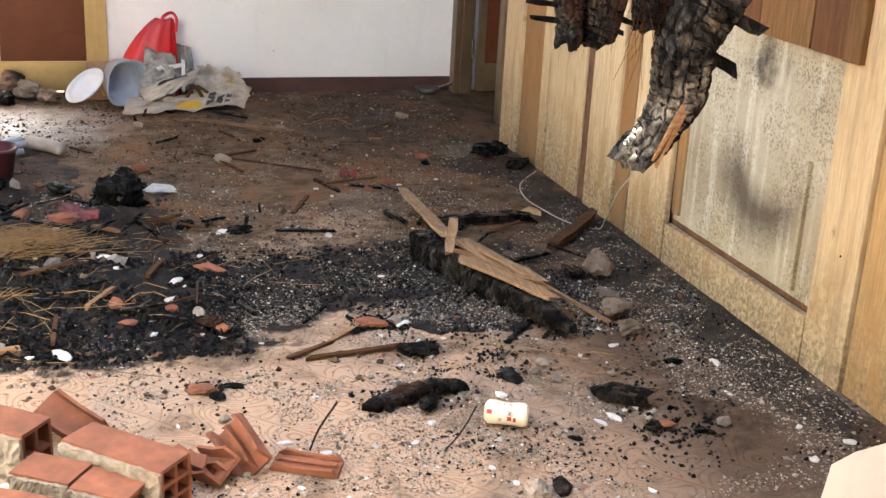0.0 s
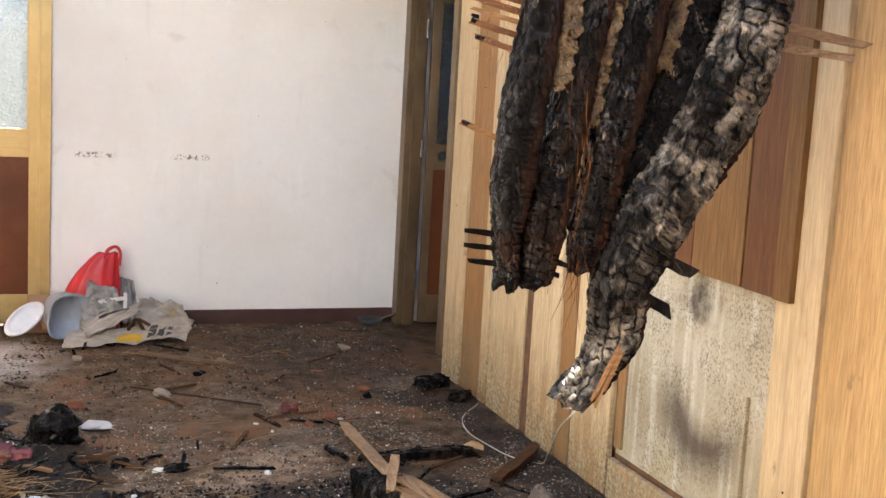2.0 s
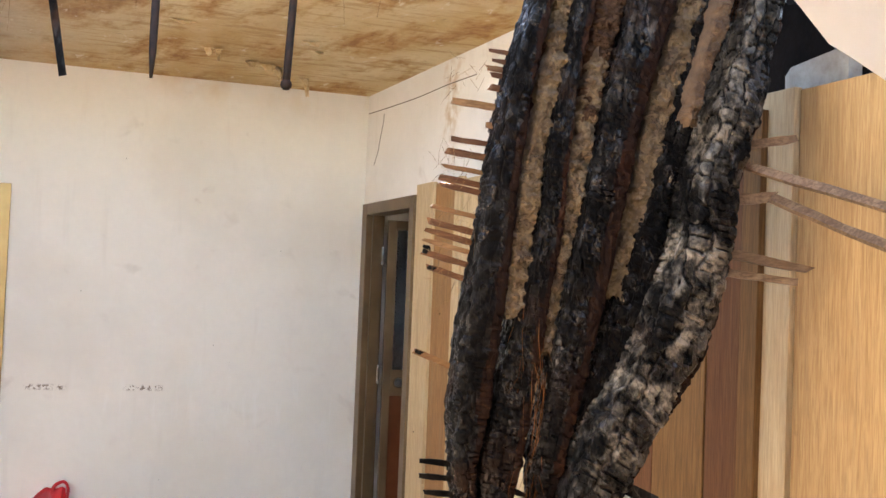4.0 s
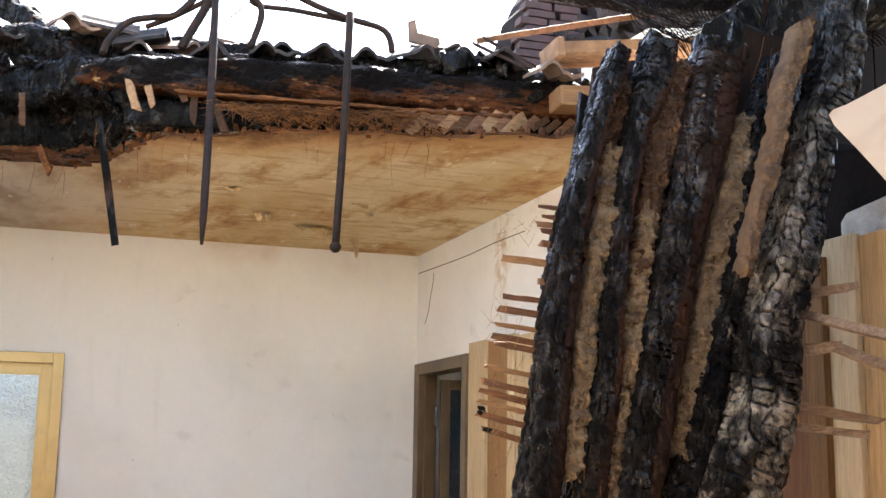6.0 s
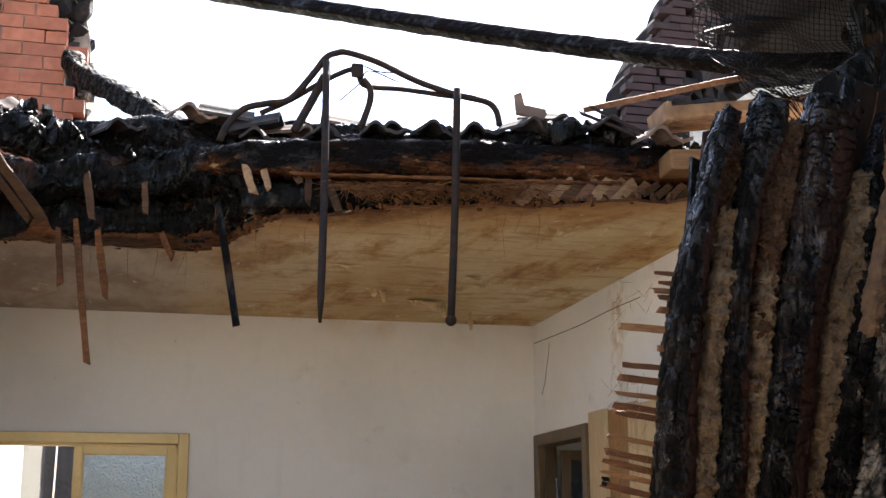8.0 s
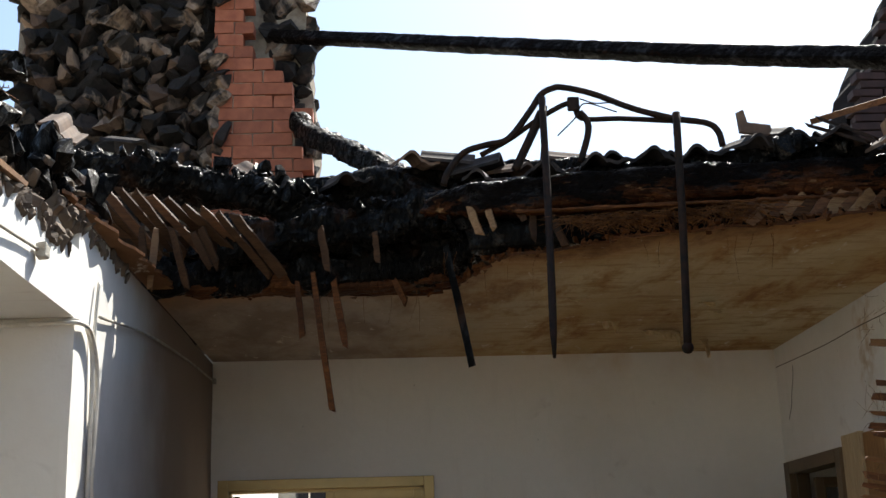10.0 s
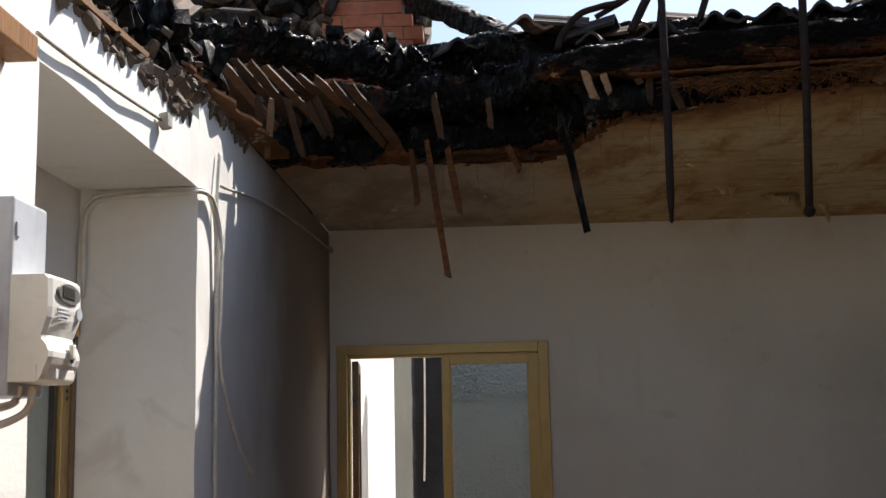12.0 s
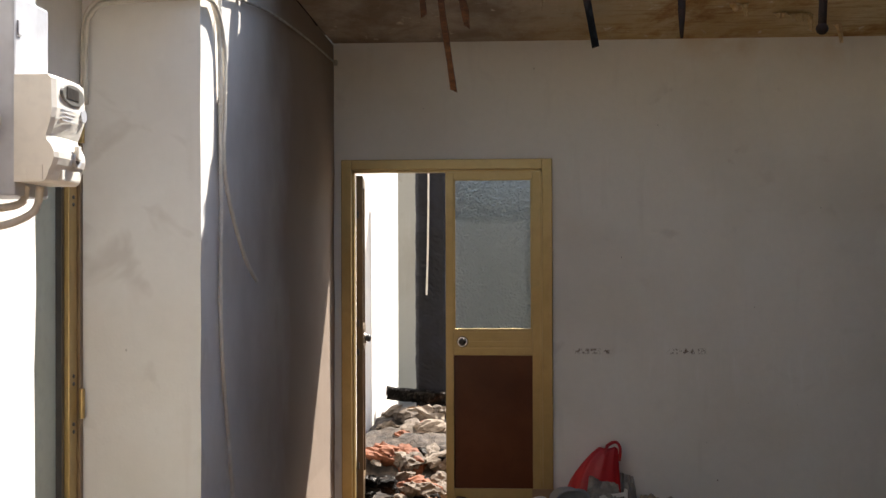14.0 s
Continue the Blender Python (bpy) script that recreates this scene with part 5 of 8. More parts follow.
chunks("burnt_debris", "heaps of glossy burnt debris along the roof edge", "burnt debris",
       [(-1.35, 5.3, 3.40, 0.4, 0.12, 0.04, 90), (-0.8, 5.42, 3.38, 0.3, 0.10, 0.04, 80), (-0.42, 5.3, 3.26, 0.15, 0.1, 0.05, 40), (-0.1, 5.2, 3.10, 0.3, 0.08, 0.03, 60), (-0.5, 5.35, 2.97, 0.5, 0.08, 0.04, 90), (0.1, 5.25, 3.0, 0.25, 0.08, 0.05, 50),
        (0.30, 4.86, 3.02, 0.12, 0.05, 0.06, 45), (0.42, 4.88, 2.96, 0.15, 0.06, 0.05, 50), (1.66, 4.48, 3.16, 0.16, 0.06, 0.03, 30), (2.0, 4.35, 3.03, 0.15, 0.05, 0.05, 30), (0.15, 5.05, 3.13, 0.3, 0.08, 0.02, 40)], CHAR_TAR, 31, 0.02, 0.085, 2)

bm = prism([(-0.06, 0), (-0.075, 0.08), (-0.05, 0.095), (-0.03, 0.045), (0.06, 0.04), (0.07, 0.02), (0.06, 0)], "y", -0.012, 0.012)
ob = tagged(finish("tile_fragment", roughen(bm, 0.006, 20), ROOF_TILE), "broken upright piece of clay tile on the ridge", "tile fragment")
ob.matrix_basis = pose(1.47, 4.55, 3.235, 8, 4, 6)


FLAKE = simple("stained_paint_flake", (0.80, 0.66, 0.42), (0.60, 0.42, 0.20), 22, 0.85)


# ---- flakes of paint peeling off the ceiling ----
def flake(x, y, w, d, curl, seed):
    bm = bmesh.new()
    n = 8
    lean = 0.5 * noise.noise(Vector((seed * 3.1, 0.5, 0.5)))

    def at(i, j):
        # a torn tongue: wide at its root, drawn to a crooked tip that hangs down
        tip = 1 - j / n
        k = 1 - 0.75 * tip + 0.3 * noise.noise(Vector((j * 0.7, seed, 2)))
        px = x + (i / n - 0.5) * w * k + lean * w * tip + 0.012 * noise.noise(Vector((i * 0.8, j * 0.8, seed)))
        py = y + (j / n - 0.5) * d + 0.35 * d * noise.noise(Vector((i * 0.6, seed, 7)))
        return px, py, ZC - 0.003 - 1.3 * curl * tip ** 2 - 0.012 * abs(noise.noise(Vector((i * 0.6, j * 0.6, seed))))
    rows = [[bm.verts.new(at(i, j)) for i in range(n + 1)] for j in range(n + 1)]
    for r0, r1 in zip(rows, rows[1:]):
        for i in range(n):
            bm.faces.new((r0[i], r0[i + 1], r1[i + 1], r1[i]))
    ext = bmesh.ops.extrude_face_region(bm, geom=bm.faces[:])
    for v in [q for q in ext["geom"] if isinstance(q, bmesh.types.BMVert)]:
        v.co.z -= 0.002
    bmesh.ops.recalc_face_normals(bm, faces=bm.faces)
    tagged(finish("paint_flake", bm, FLAKE), "curled flake of stained paint hanging from the ceiling", "paint flake", "ceiling paint flakes")


for i, (x, y, w, d, c) in enumerate([(0.88, 5.56, 0.15, 0.06, 0.02), (1.15, 6.10, 0.05, 0.08, 0.06), (1.09, 6.10, 0.06, 0.06, 0.04), (1.47, 6.36, 0.15, 0.12, 0.05), (1.54, 6.42, 0.06, 0.10, 0.07), (1.76, 6.67, 0.05, 0.10, 0.09), (1.53, 5.70, 0.10, 0.05, 0.02), (1.38, 6.36, 0.10, 0.07, 0.03), (1.62, 5.9, 0.07, 0.05, 0.02)]):
    flake(x, y, w, d, c, i)

edge = [(x, y + 0.015, ZC + 0.02, 0.025, 0.012, 0.012, 3) for x, y in CEILING_EDGE if -0.9 < x < 2.2]
chunks("burnt_edge", "scorched mud and lath crumbs along the broken ceiling", "burnt debris", edge, SCORCH, 44, 0.012, 0.036, 1)

# ---- boarded roof remains above the wire mesh ----
def roof_deck():
    deck = thing("roof_boarding", "sooty roof boarding remaining over the side wall", "roof boarding", (0, 0, 0))
    rng = random.Random(19)
    for i in range(12):
        y = 2.05 + i * 0.19
        x0 = 1.70 + max(0.0, y - 3.3) * 0.55 + rng.uniform(-0.04, 0.08)
        bm = stick((x0, y, 3.27 + 0.010 * i + rng.uniform(-0.006, 0.006)), (3.3, y + rng.uniform(-0.02, 0.02), 3.36 + 0.010 * i), 0.192, 0.025, 300 + i)
        part("board", bm, SOOTY, deck)
    for x in (2.5, 2.9):
        bm = burnt_beam([(x, 1.75, 3.19), (x, 2.8, 3.27), (x + 0.25, 3.8, 3.38), (x + 0.6, 4.6, 3.46)], 0.10, 0.12, int(x * 10), steps=60, sides=30, front=(0, 0, -1))
        part("rafter", bm, CHAR, deck)
    for k in range(4):
        part("board", roughen(slab((XR + 0.02 + k * 0.17, 3.05, 2.3), (XR + 0.185 + k * 0.17, 3.075, 3.30 - 0.03 * (k % 2)), 0.003), 0.004, 3, k), SOOTY, deck)
    bm = slab((XR + 0.02, 1.8, 2.2), (XR + 0.16, 2.0, 3.3))
    part("post", bm, SOOTY, deck)


SOOTY = timber("sooty_boards", (0.010, 0.0055, 0.0042), (0.004, 0.003, 0.0025), stain=(0.005, 0.004, 0.004), along="x").set("Specular IOR Level", 0.06).m
roof_deck()


# ---- doors ----
def glass_material():
    s = Surface("hammered_glass", 0.35, spec=0.5)
    s.colour((0.25, 0.285, 0.315))
    s.set("Transmission Weight", 1.0)
    s.set("IOR", 1.2)
    s.bump(s.math("ADD", s.cells(75, feature="SMOOTH_F1"), s.math("MULTIPLY", s.noise(30), 0.5)), 0.9, 0.012)
    return s.m


GLASS = glass_material()


def door_leaf(name, label, frame_mat, width, height=1.99, panes=True, knob_side=-1):
    """A leaf in its own axes: x across from the hinge side, z up, thickness in y."""
    leaf = thing(name, label, "door")
    st, th = 0.047, 0.04
    part("stile", slab((0, -th / 2, 0.01), (st, th / 2, height), 0.003), frame_mat, leaf)
    part("stile", slab((width - st, -th / 2, 0.01), (width, th / 2, height), 0.003), frame_mat, leaf)
    part("rail", slab((st, -th / 2, height - 0.05), (width - st, th / 2, height), 0.003), frame_mat, leaf)
    part("rail", slab((st, -th / 2, 0.01), (width - st, th / 2, 0.18), 0.003), frame_mat, leaf)
    mid = slab((st, -th / 2, 0.962), (width - st, th / 2, 1.12), 0.003)
    for z in (0.99, 1.03, 1.085):
        slab((st, -th / 2 - 0.004, z - 0.016), (width - st, -th / 2, z + 0.016), 0.002, bm=mid)
    part("lock_rail", mid, frame_mat, leaf)
    pane = part("pane", slab((st, -0.004, 1.115), (width - st, 0.004, height - 0.045)), GLASS, leaf, "hammered frosted glass pane")
    pane.visible_shadow = False
    part("bead", slab((st, -th / 2 + 0.002, 1.115), (st + 0.010, -0.004, height - 0.045)), frame_mat, leaf)
    part("bead", slab((width - st - 0.010, -th / 2 + 0.002, 1.115), (width - st, -0.004, height - 0.045)), frame_mat, leaf)
    part("bead", slab((st, -th / 2 + 0.002, height - 0.058), (width - st, -0.004, height - 0.048)), frame_mat, leaf)
    part("lower_panel", slab((st, -0.008, 0.17), (width - st, 0.008, 0.966)), MAHOGANY, leaf, "red-brown mahogany panel")
    kx = 0.098 if knob_side < 0 else width - 0.085
    bm = bmesh.new()
    bmesh.ops.create_cone(bm, cap_ends=True, segments=24, radius1=0.034, radius2=0.030, depth=0.012, matrix=Matrix.Translation((kx, -th / 2 - 0.010, 1.043)) @ Euler((math.pi / 2, 0, 0)).to_matrix().to_4x4())
    knob = part("knob", bm, CHROME, leaf, "round chrome knob")
    bm = bmesh.new()
    bmesh.ops.create_uvsphere(bm, u_segments=20, v_segments=12, radius=0.022, matrix=Matrix.Translation((kx, -th / 2 - 0.030, 1.043)) @ Matrix.Diagonal((1, 0.8, 1, 1)))
    part("knob_core", bm, DARK, knob, smooth=True)
    return leaf


def door_frame(name, label, mat, y, x0, x1, z1, w=0.060, proud=0.02, depth=0.09):
    fr = thing(name, label, "door frame", kind="structure")
    for a, b in (((x0, y - proud, 0), (x0 + w, y + depth, z1)), ((x1 - w, y - proud, 0), (x1, y + depth, z1)), ((x0 + w, y - proud, z1 - w), (x1 - w, y + depth, z1))):
        bm = slab(a, b, 0.004)
        part("frame_bar", bm, mat, fr)
    # stepped inner lip
    for a, b in (((x0 + w, y + 0.012, 0), (x0 + w + 0.014, y + depth - 0.01, z1 - w)), ((x1 - w - 0.014, y + 0.012, 0), (x1 - w, y + depth - 0.01, z1 - w)), ((x0 + w, y + 0.012, z1 - w - 0.014), (x1 - w, y + depth - 0.01, z1 - w))):
        part("frame_lip", slab(a, b), mat, fr)
    return fr


door_frame("door_1", "gold anodised frame of a double door", BRASS, YF, DX0, DX1, DZ)
leaf = door_leaf("door_leaf", "gold-framed door leaf with frosted glass over mahogany, shut", BRASS, 0.556, 2.05)
leaf.location = (-0.402, YF + 0.045, 0.002)
# the other leaf stands open into the ruin behind
leaf = door_leaf("door_leaf", "gold-framed door leaf standing wide open", BRONZE, 0.50, 2.025)
leaf.matrix_basis = pose(-0.925, YF + 0.12, 0.01, 0, 0, 95.5)
for z in (1.80, 1.15, 0.98, 0.3):
    tagged(finish("lock_bolt", box((0.012, 0.012, 0.04), (-0.93, YF + 0.085, z), 0.002), DARK), "small dark door fitting on the frame edge", "door fitting", "door fittings")

# bronze door in the side wall
fr = thing("door_2", "bronze anodised frame of the corner door", "door frame", kind="structure")
for a, b in (((XR - 0.018, RY1 - 0.085, 0), (XR + 0.10, RY1 + 0.005, RZ)), ((XR - 0.018, RY0 - 0.005, 0), (XR + 0.10, RY0 + 0.07, RZ)), ((XR - 0.018, RY0 + 0.07, RZ - 0.07), (XR + 0.10, RY1 - 0.085, RZ))):
    part("frame_bar", slab(a, b, 0.004), BRONZE, fr)
part("frame_lip", slab((XR + 0.02, RY1 - 0.11, 0), (XR + 0.08, RY1 - 0.085, RZ - 0.07)), BRONZE, fr)
leaf = door_leaf("door_leaf", "bronze-framed door leaf with pale glass, standing open", BRONZE, 0.78, 2.03)
leaf.matrix_basis = pose(XR + 0.115, RY1 - 0.11, 0.01, 0, 0, -6)
for z in (1.82, 1.10, 0.28):
    hinge = thing("hinge", "bright steel door hinge", "hinge", (XR + 0.085, RY1 - 0.115, z), "corner door hinges")
    bm = bmesh.new()
    bmesh.ops.create_cone(bm, cap_ends=True, segments=12, radius1=0.009, radius2=0.009, depth=0.11)
    part("barrel", bm, CHROME, hinge)
    part("leaf_plate", box((0.03, 0.004, 0.09), (-0.02, 0.008, 0)), BRASS, hinge)

# room beyond the corner door, its dimness put into the plaster colour
SHADED_PLASTER = plaster("shade_toned_plaster", (0.45, 0.42, 0.34), (0.3, 0.25, 0.18), 0.5).m
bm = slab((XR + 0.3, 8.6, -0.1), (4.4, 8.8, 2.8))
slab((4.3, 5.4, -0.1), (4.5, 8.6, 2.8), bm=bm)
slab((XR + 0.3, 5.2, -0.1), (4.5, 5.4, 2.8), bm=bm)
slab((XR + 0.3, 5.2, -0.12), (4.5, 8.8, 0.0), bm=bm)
structure("side_room_wall", bm, SHADED_PLASTER, "plaster walls of the next room, coloured dim for its shade", "wall")
structure("side_room_ceiling", slab((XR + 0.3, 5.2, 2.8), (4.5, 8.8, 2.9)), SHADED_PLASTER, "plain ceiling of the next room", "ceiling")


# ---- the ruin beyond the double door ----
SUNWALL = plaster("sunlit_ruin_plaster", (0.80, 0.78, 0.74), (0.6, 0.55, 0.5), 0.3).m
structure("ruin_wall_west", roughen(slab((-1.5, 7.42, -0.1), (-1.08, 11.3, 2.9)), 0.01, 3), SUNWALL, "white sunlit wall with soot streaks", "wall")
# wall colour greyed for shade; the part behind the glass blocks the sky
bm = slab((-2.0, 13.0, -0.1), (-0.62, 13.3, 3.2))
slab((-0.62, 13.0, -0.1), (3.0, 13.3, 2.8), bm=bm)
structure("ruin_wall_north", bm, SHADED_PLASTER, "plaster wall greyed for shade, scorched at the foot", "wall")
structure("ruin_floor", slab((-2.0, 7.42, -0.12), (3.0, 13.0, -0.01)), MORTAR, "rubble-strewn ground of the ruin", "ground")
tagged(finish("burnt_post", burnt_beam([(-0.65, 9.6, -0.02), (-0.655, 9.6, 1.2), (-0.65, 9.6, 2.6)], 0.25, 0.2, 41, steps=120, sides=30, relief=0.004, lumps=0.006, square=0.8), simple("blue_black_charred_post", (0.007, 0.008, 0.014), (0.002, 0.002, 0.003), 6, 0.55, bump=0.5, spec=0.25)), "blue-black charred timber post in the ruin", "post")
tagged(finish("burnt_sill", burnt_beam([(-1.0, 9.5, 0.48), (-0.7, 9.5, 0.45), (-0.2, 9.5, 0.42)], 0.10, 0.1, 42, steps=60, sides=20), CHAR), "charred beam fallen across the rubble", "beam")
tagged(finish("hanging_flex", tube(curve_points([(-0.665, 9.47, 2.3), (-0.666, 9.455, 2.0), (-0.672, 9.455, 1.6), (-0.683, 9.455, 1.25)], 16), 0.007, 6), CABLE), "pale cable hanging on the charred post", "cable")


def rubble_heap():
    rng = random.Random(77)
    i = 0
    for y, z, n, lo, hi in ((7.32, 0.0, 14, 0.05, 0.16), (7.6, 0.04, 22, 0.05, 0.2), (8.1, 0.13, 26, 0.06, 0.24), (8.7, 0.22, 24, 0.08, 0.26), (9.2, 0.27, 16, 0.08, 0.26)):
        for _ in range(n):
            size = rng.uniform(lo, hi)
            kind = rng.random()
            mat, label, cat = (STONE, "pale broken stone in the doorway rubble", "stone") if kind < 0.38 else (TERRACOTTA, "red brick fragment in the rubble", "brick") if kind < 0.56 else (CHAR, "lump of charcoal in the rubble", "charcoal") if kind < 0.93 else (LATH, "splintered wood piece in the rubble", "wood")
            bm = rock(500 + i, size, (1.3, 0.9, 0.6), 3 if size > 0.12 else 2, 3.0)
            ob = tagged(finish({"stone": "rubble_stone", "brick": "brick_fragment", "charcoal": "charcoal_lump", "wood": "wood_piece"}[cat], bm, mat), label, cat, "doorway rubble")
            ob.matrix_basis = pose(rng.uniform(-0.95, -0.35 if y > 7.3 else -0.42), y + rng.uniform(-0.12, 0.2), z + size * 0.15 + rng.uniform(0, 0.06), rng.uniform(-25, 25), rng.uniform(-25, 25), rng.uniform(0, 360))
            i += 1


rubble_heap()
bm = bmesh.new()
grid = [[bm.verts.new((-1.05 + i * 0.05, 7.5 + j * 0.08, min(0.30, 0.03 + max(0, j - 1) * 0.022) + 0.05 * noise.fractal(Vector((i * 0.3, j * 0.3, 2)), 1, 2, 4))) for i in range(22)] for j in range(30)]
for r0, r1 in zip(grid, grid[1:]):
    for i in range(21):
        bm.faces.new((r0[i], r0[i + 1], r1[i + 1], r1[i]))
tagged(finish("rubble_bed", bm, simple("ash_and_mortar_dirt", (0.13, 0.105, 0.085), (0.022, 0.019, 0.017), 14, 0.95, bump=0.9, dist=0.02)), "bed of ash, mortar and char behind the door", "rubble", kind="stuff")


# ---- masonry above the roof ----
def stone_face(parent, x0, x1, z0, z1, y, seed, size=0.22, keep=lambda x, z: True, mat=STONE_SOOT, depth=0.10):
    rng = random.Random(seed)
    z = z0
    while z < z1:
        h = size * rng.uniform(0.40, 0.80)
        x = x0 + rng.uniform(-0.1, 0)
        while x < x1:
            w = size * rng.uniform(0.35, 0.95)
            if keep(x + w / 2, z + h / 2):
                bm = shard(rng.randint(0, 9999), w * rng.uniform(1.0, 1.7), depth * 2.2, h * rng.uniform(0.8, 1.5))
                bmesh.ops.subdivide_edges(bm, edges=bm.edges[:], cuts=1)
                roughen(bm, 0.022, 11, x)
                bm.transform(Matrix.Translation((x + w / 2, y + rng.uniform(-0.08, 0.08), z + h / 2)) @ Euler((rng.uniform(-0.4, 0.4), rng.uniform(-1.2, -0.2), rng.uniform(-0.6, 0.6))).to_matrix().to_4x4())
                part("stone", bm, mat, parent)
            x += w
        z += h


def brick_mesh(w, h, d):
    bm = box((w, d, h), bevel=0.004)
    bmesh.ops.subdivide_edges(bm, edges=[e for e in bm.edges if e.calc_length() > w * 0.5], cuts=2)
    roughen(bm, 0.004, 18, w)
    me = bpy.data.meshes.new("brick")
    bm.to_mesh(me)
    bm.free()
    return me


OLD_BRICK = simple("old_red_brick", (0.44, 0.145, 0.075), (0.29, 0.090, 0.048), 16, 0.85, vary=0.45)


def gable_left():
    wall = thing("stone_gable", "sooty rubble-stone gable with a red brick edge above the roof", "masonry", (-1.0, 7.3, 2.86))
    wall.location = (0, 0, 0)
    core = prism([(-2.4, 2.86), (-0.55, 2.86)] + ragged([(-0.46, 3.2), (-0.475, 4.3), (-0.53, 5.0), (-0.58, 5.6), (-2.4, 5.8)], 0.12, 0.02, 6), "y", 7.36, 7.9)
    part("core", core, MORTAR, wall)
    stone_face(wall, -2.3, -1.1, 2.95, 5.6, 7.28, 5, 0.155, depth=0.13)
    stone_face(wall, -0.80, -0.55, 3.0, 5.5, 7.38, 6, 0.17, depth=0.06)
    meshes = [brick_mesh(0.245, 0.079, 0.11), brick_mesh(0.12, 0.079, 0.11), brick_mesh(0.18, 0.079, 0.11)]
    for m in meshes:
        m.materials.append(OLD_BRICK)
    rng = random.Random(9)
    z = 3.0
    r = 0
    while z < 5.2:
        right = -0.51 if z < 4.1 else -0.535 if z < 4.42 else -0.58 if z < 4.58 else -0.745 if z < 4.72 else -0.87 if z < 4.82 else -0.90
        right += rng.uniform(-0.03, 0.02)
        x = -1.10
        first = r % 2
        while x < right - 0.04:
            w = 0.12 if first else 0.245
            first = False
            if x + w > right:
                w = 0.12 if right - x < 0.16 else 0.18
            k = {0.245: 0, 0.12: 1, 0.18: 2}[w]
            ob = new("brick", meshes[k])
            ob.matrix_basis = pose(x + w / 2, 7.22 + rng.uniform(-0.006, 0.006), z + 0.028, 0, rng.uniform(-1, 1), rng.uniform(-2, 2))
            ob.parent = wall
            x += w + 0.007
        z += 0.085
        r += 1
    part("brick_core", slab((-1.1, 7.176, 2.86), (-0.60, 7.36, 4.42)), MORTAR, wall)
    part("brick_core", slab((-1.1, 7.176, 4.42), (-0.78, 7.36, 4.7)), MORTAR, wall)
    part("brick_core", slab((-1.1, 7.176, 4.7), (-0.93, 7.36, 5.2)), MORTAR, wall)


gable_left()


def gable_right():
    wall = thing("ruined_chimney", "ruined brick and stone chimney behind the roof", "masonry", (0, 0, 0))
    core = prism([(3.05, -0.1), (3.10, 4.2)] + ragged([(3.10, 4.3), (3.12, 4.5), (3.28, 4.8), (3.45, 5.15), (3.62, 5.4), (3.8, 5.9)], 0.08, 0.03, 8) + [(5.6, 6.2), (5.6, -0.1)], "y", 7.58, 8.2)
    part("core", core, SOOT_WALL, wall)
    # stone and brick colours are darkened for the shade of the backlit face
    stone_face(wall, 3.3, 5.3, 3.9, 6.0, 7.55, 15, 0.22, keep=lambda x, z: x > 3.30 + max(0, z - 4.5) * 0.52, mat=simple("shade_darkened_stone", (0.030, 0.019, 0.017), (0.009, 0.006, 0.0055), 7, 0.9, bump=0.9, dist=0.02, vary=0.7))
    me = brick_mesh(0.20, 0.05, 0.12)
    me.materials.append(simple("shade_darkened_brick", (0.048, 0.020, 0.018), (0.024, 0.011, 0.010), 12, 0.85, vary=0.4))
    rng = random.Random(4)
    for r in range(32):
        z = 4.0 + r * 0.06
        x0 = 3.10 + max(0, z - 4.5) * 0.52
        for k in range(2):
            ob = new("brick", me)
            ob.matrix_basis = pose(x0 + 0.06 + k * 0.21 + rng.uniform(-0.03, 0.03) + 0.05 * (r % 2), 7.52, z, 0, 0, rng.uniform(-4, 4))
            ob.parent = wall


gable_right()


def wire_mesh():
    bm = bmesh.new()

    def at(u, v):
        # a crumpled sheet bellying down from the rafters
        x = 1.60 + 0.80 * u + 0.06 * v
        z = 3.29 - (0.40 + 0.16 * math.sin(u * 2.8)) * v + 0.03 * noise.noise(Vector((u * 4, v * 4, 1)))
        y = 3.25 - 0.18 * v + 0.16 * math.sin(v * 3.0 + u) + 0.05 * noise.noise(Vector((u * 5, v * 5, 7)))
        return Vector((x + 0.02 * noise.noise(Vector((u * 6, v * 6, 3))), y, z))
    for i in range(47):
        tube([at(i / 46, k / 24) for k in range(25)], 0.0016, 4, bm=bm, cap=False)
    for j in range(33):
        tube([at(k / 30, j / 32) for k in range(31)], 0.0016, 4, bm=bm, cap=False)
    for i in range(14):
        tube([at(i / 13 * 0.5, 0.9 + k * 0.03) + Vector((0.03 * k, 0.02 * math.sin(k + i), -0.03 * k + 0.02 * math.cos(k * 2 + i))) for k in range(6)], 0.0016, 4, bm=bm, cap=False)
    tagged(finish("wire_mesh", bm, SOOTY), "crumpled rusty plaster mesh hanging from the rafters", "wire mesh")


wire_mesh()


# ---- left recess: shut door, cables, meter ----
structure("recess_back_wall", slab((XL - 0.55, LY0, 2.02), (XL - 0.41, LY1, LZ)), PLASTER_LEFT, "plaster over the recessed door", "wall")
dr = thing("recess_door", "pale green door shut deep in the wall recess", "door", (0, 0, 0))
part("leaf", slab((XL - 0.50, LY0 + 0.02, 0.0), (XL - 0.45, LY1 - 0.10, 2.02), 0.004), DOOR_GREEN, dr)
part("edge_strip", slab((XL - 0.465, LY1 - 0.135, 0.0), (XL - 0.43, LY1 - 0.112, 2.02)), DARK, dr)
jamb = part("jamb", slab((XL - 0.47, LY1 - 0.105, 0.0), (XL - 0.415, LY1 - 0.035, 2.02), 0.003), BRASS, dr, "gold anodised jamb with screws")
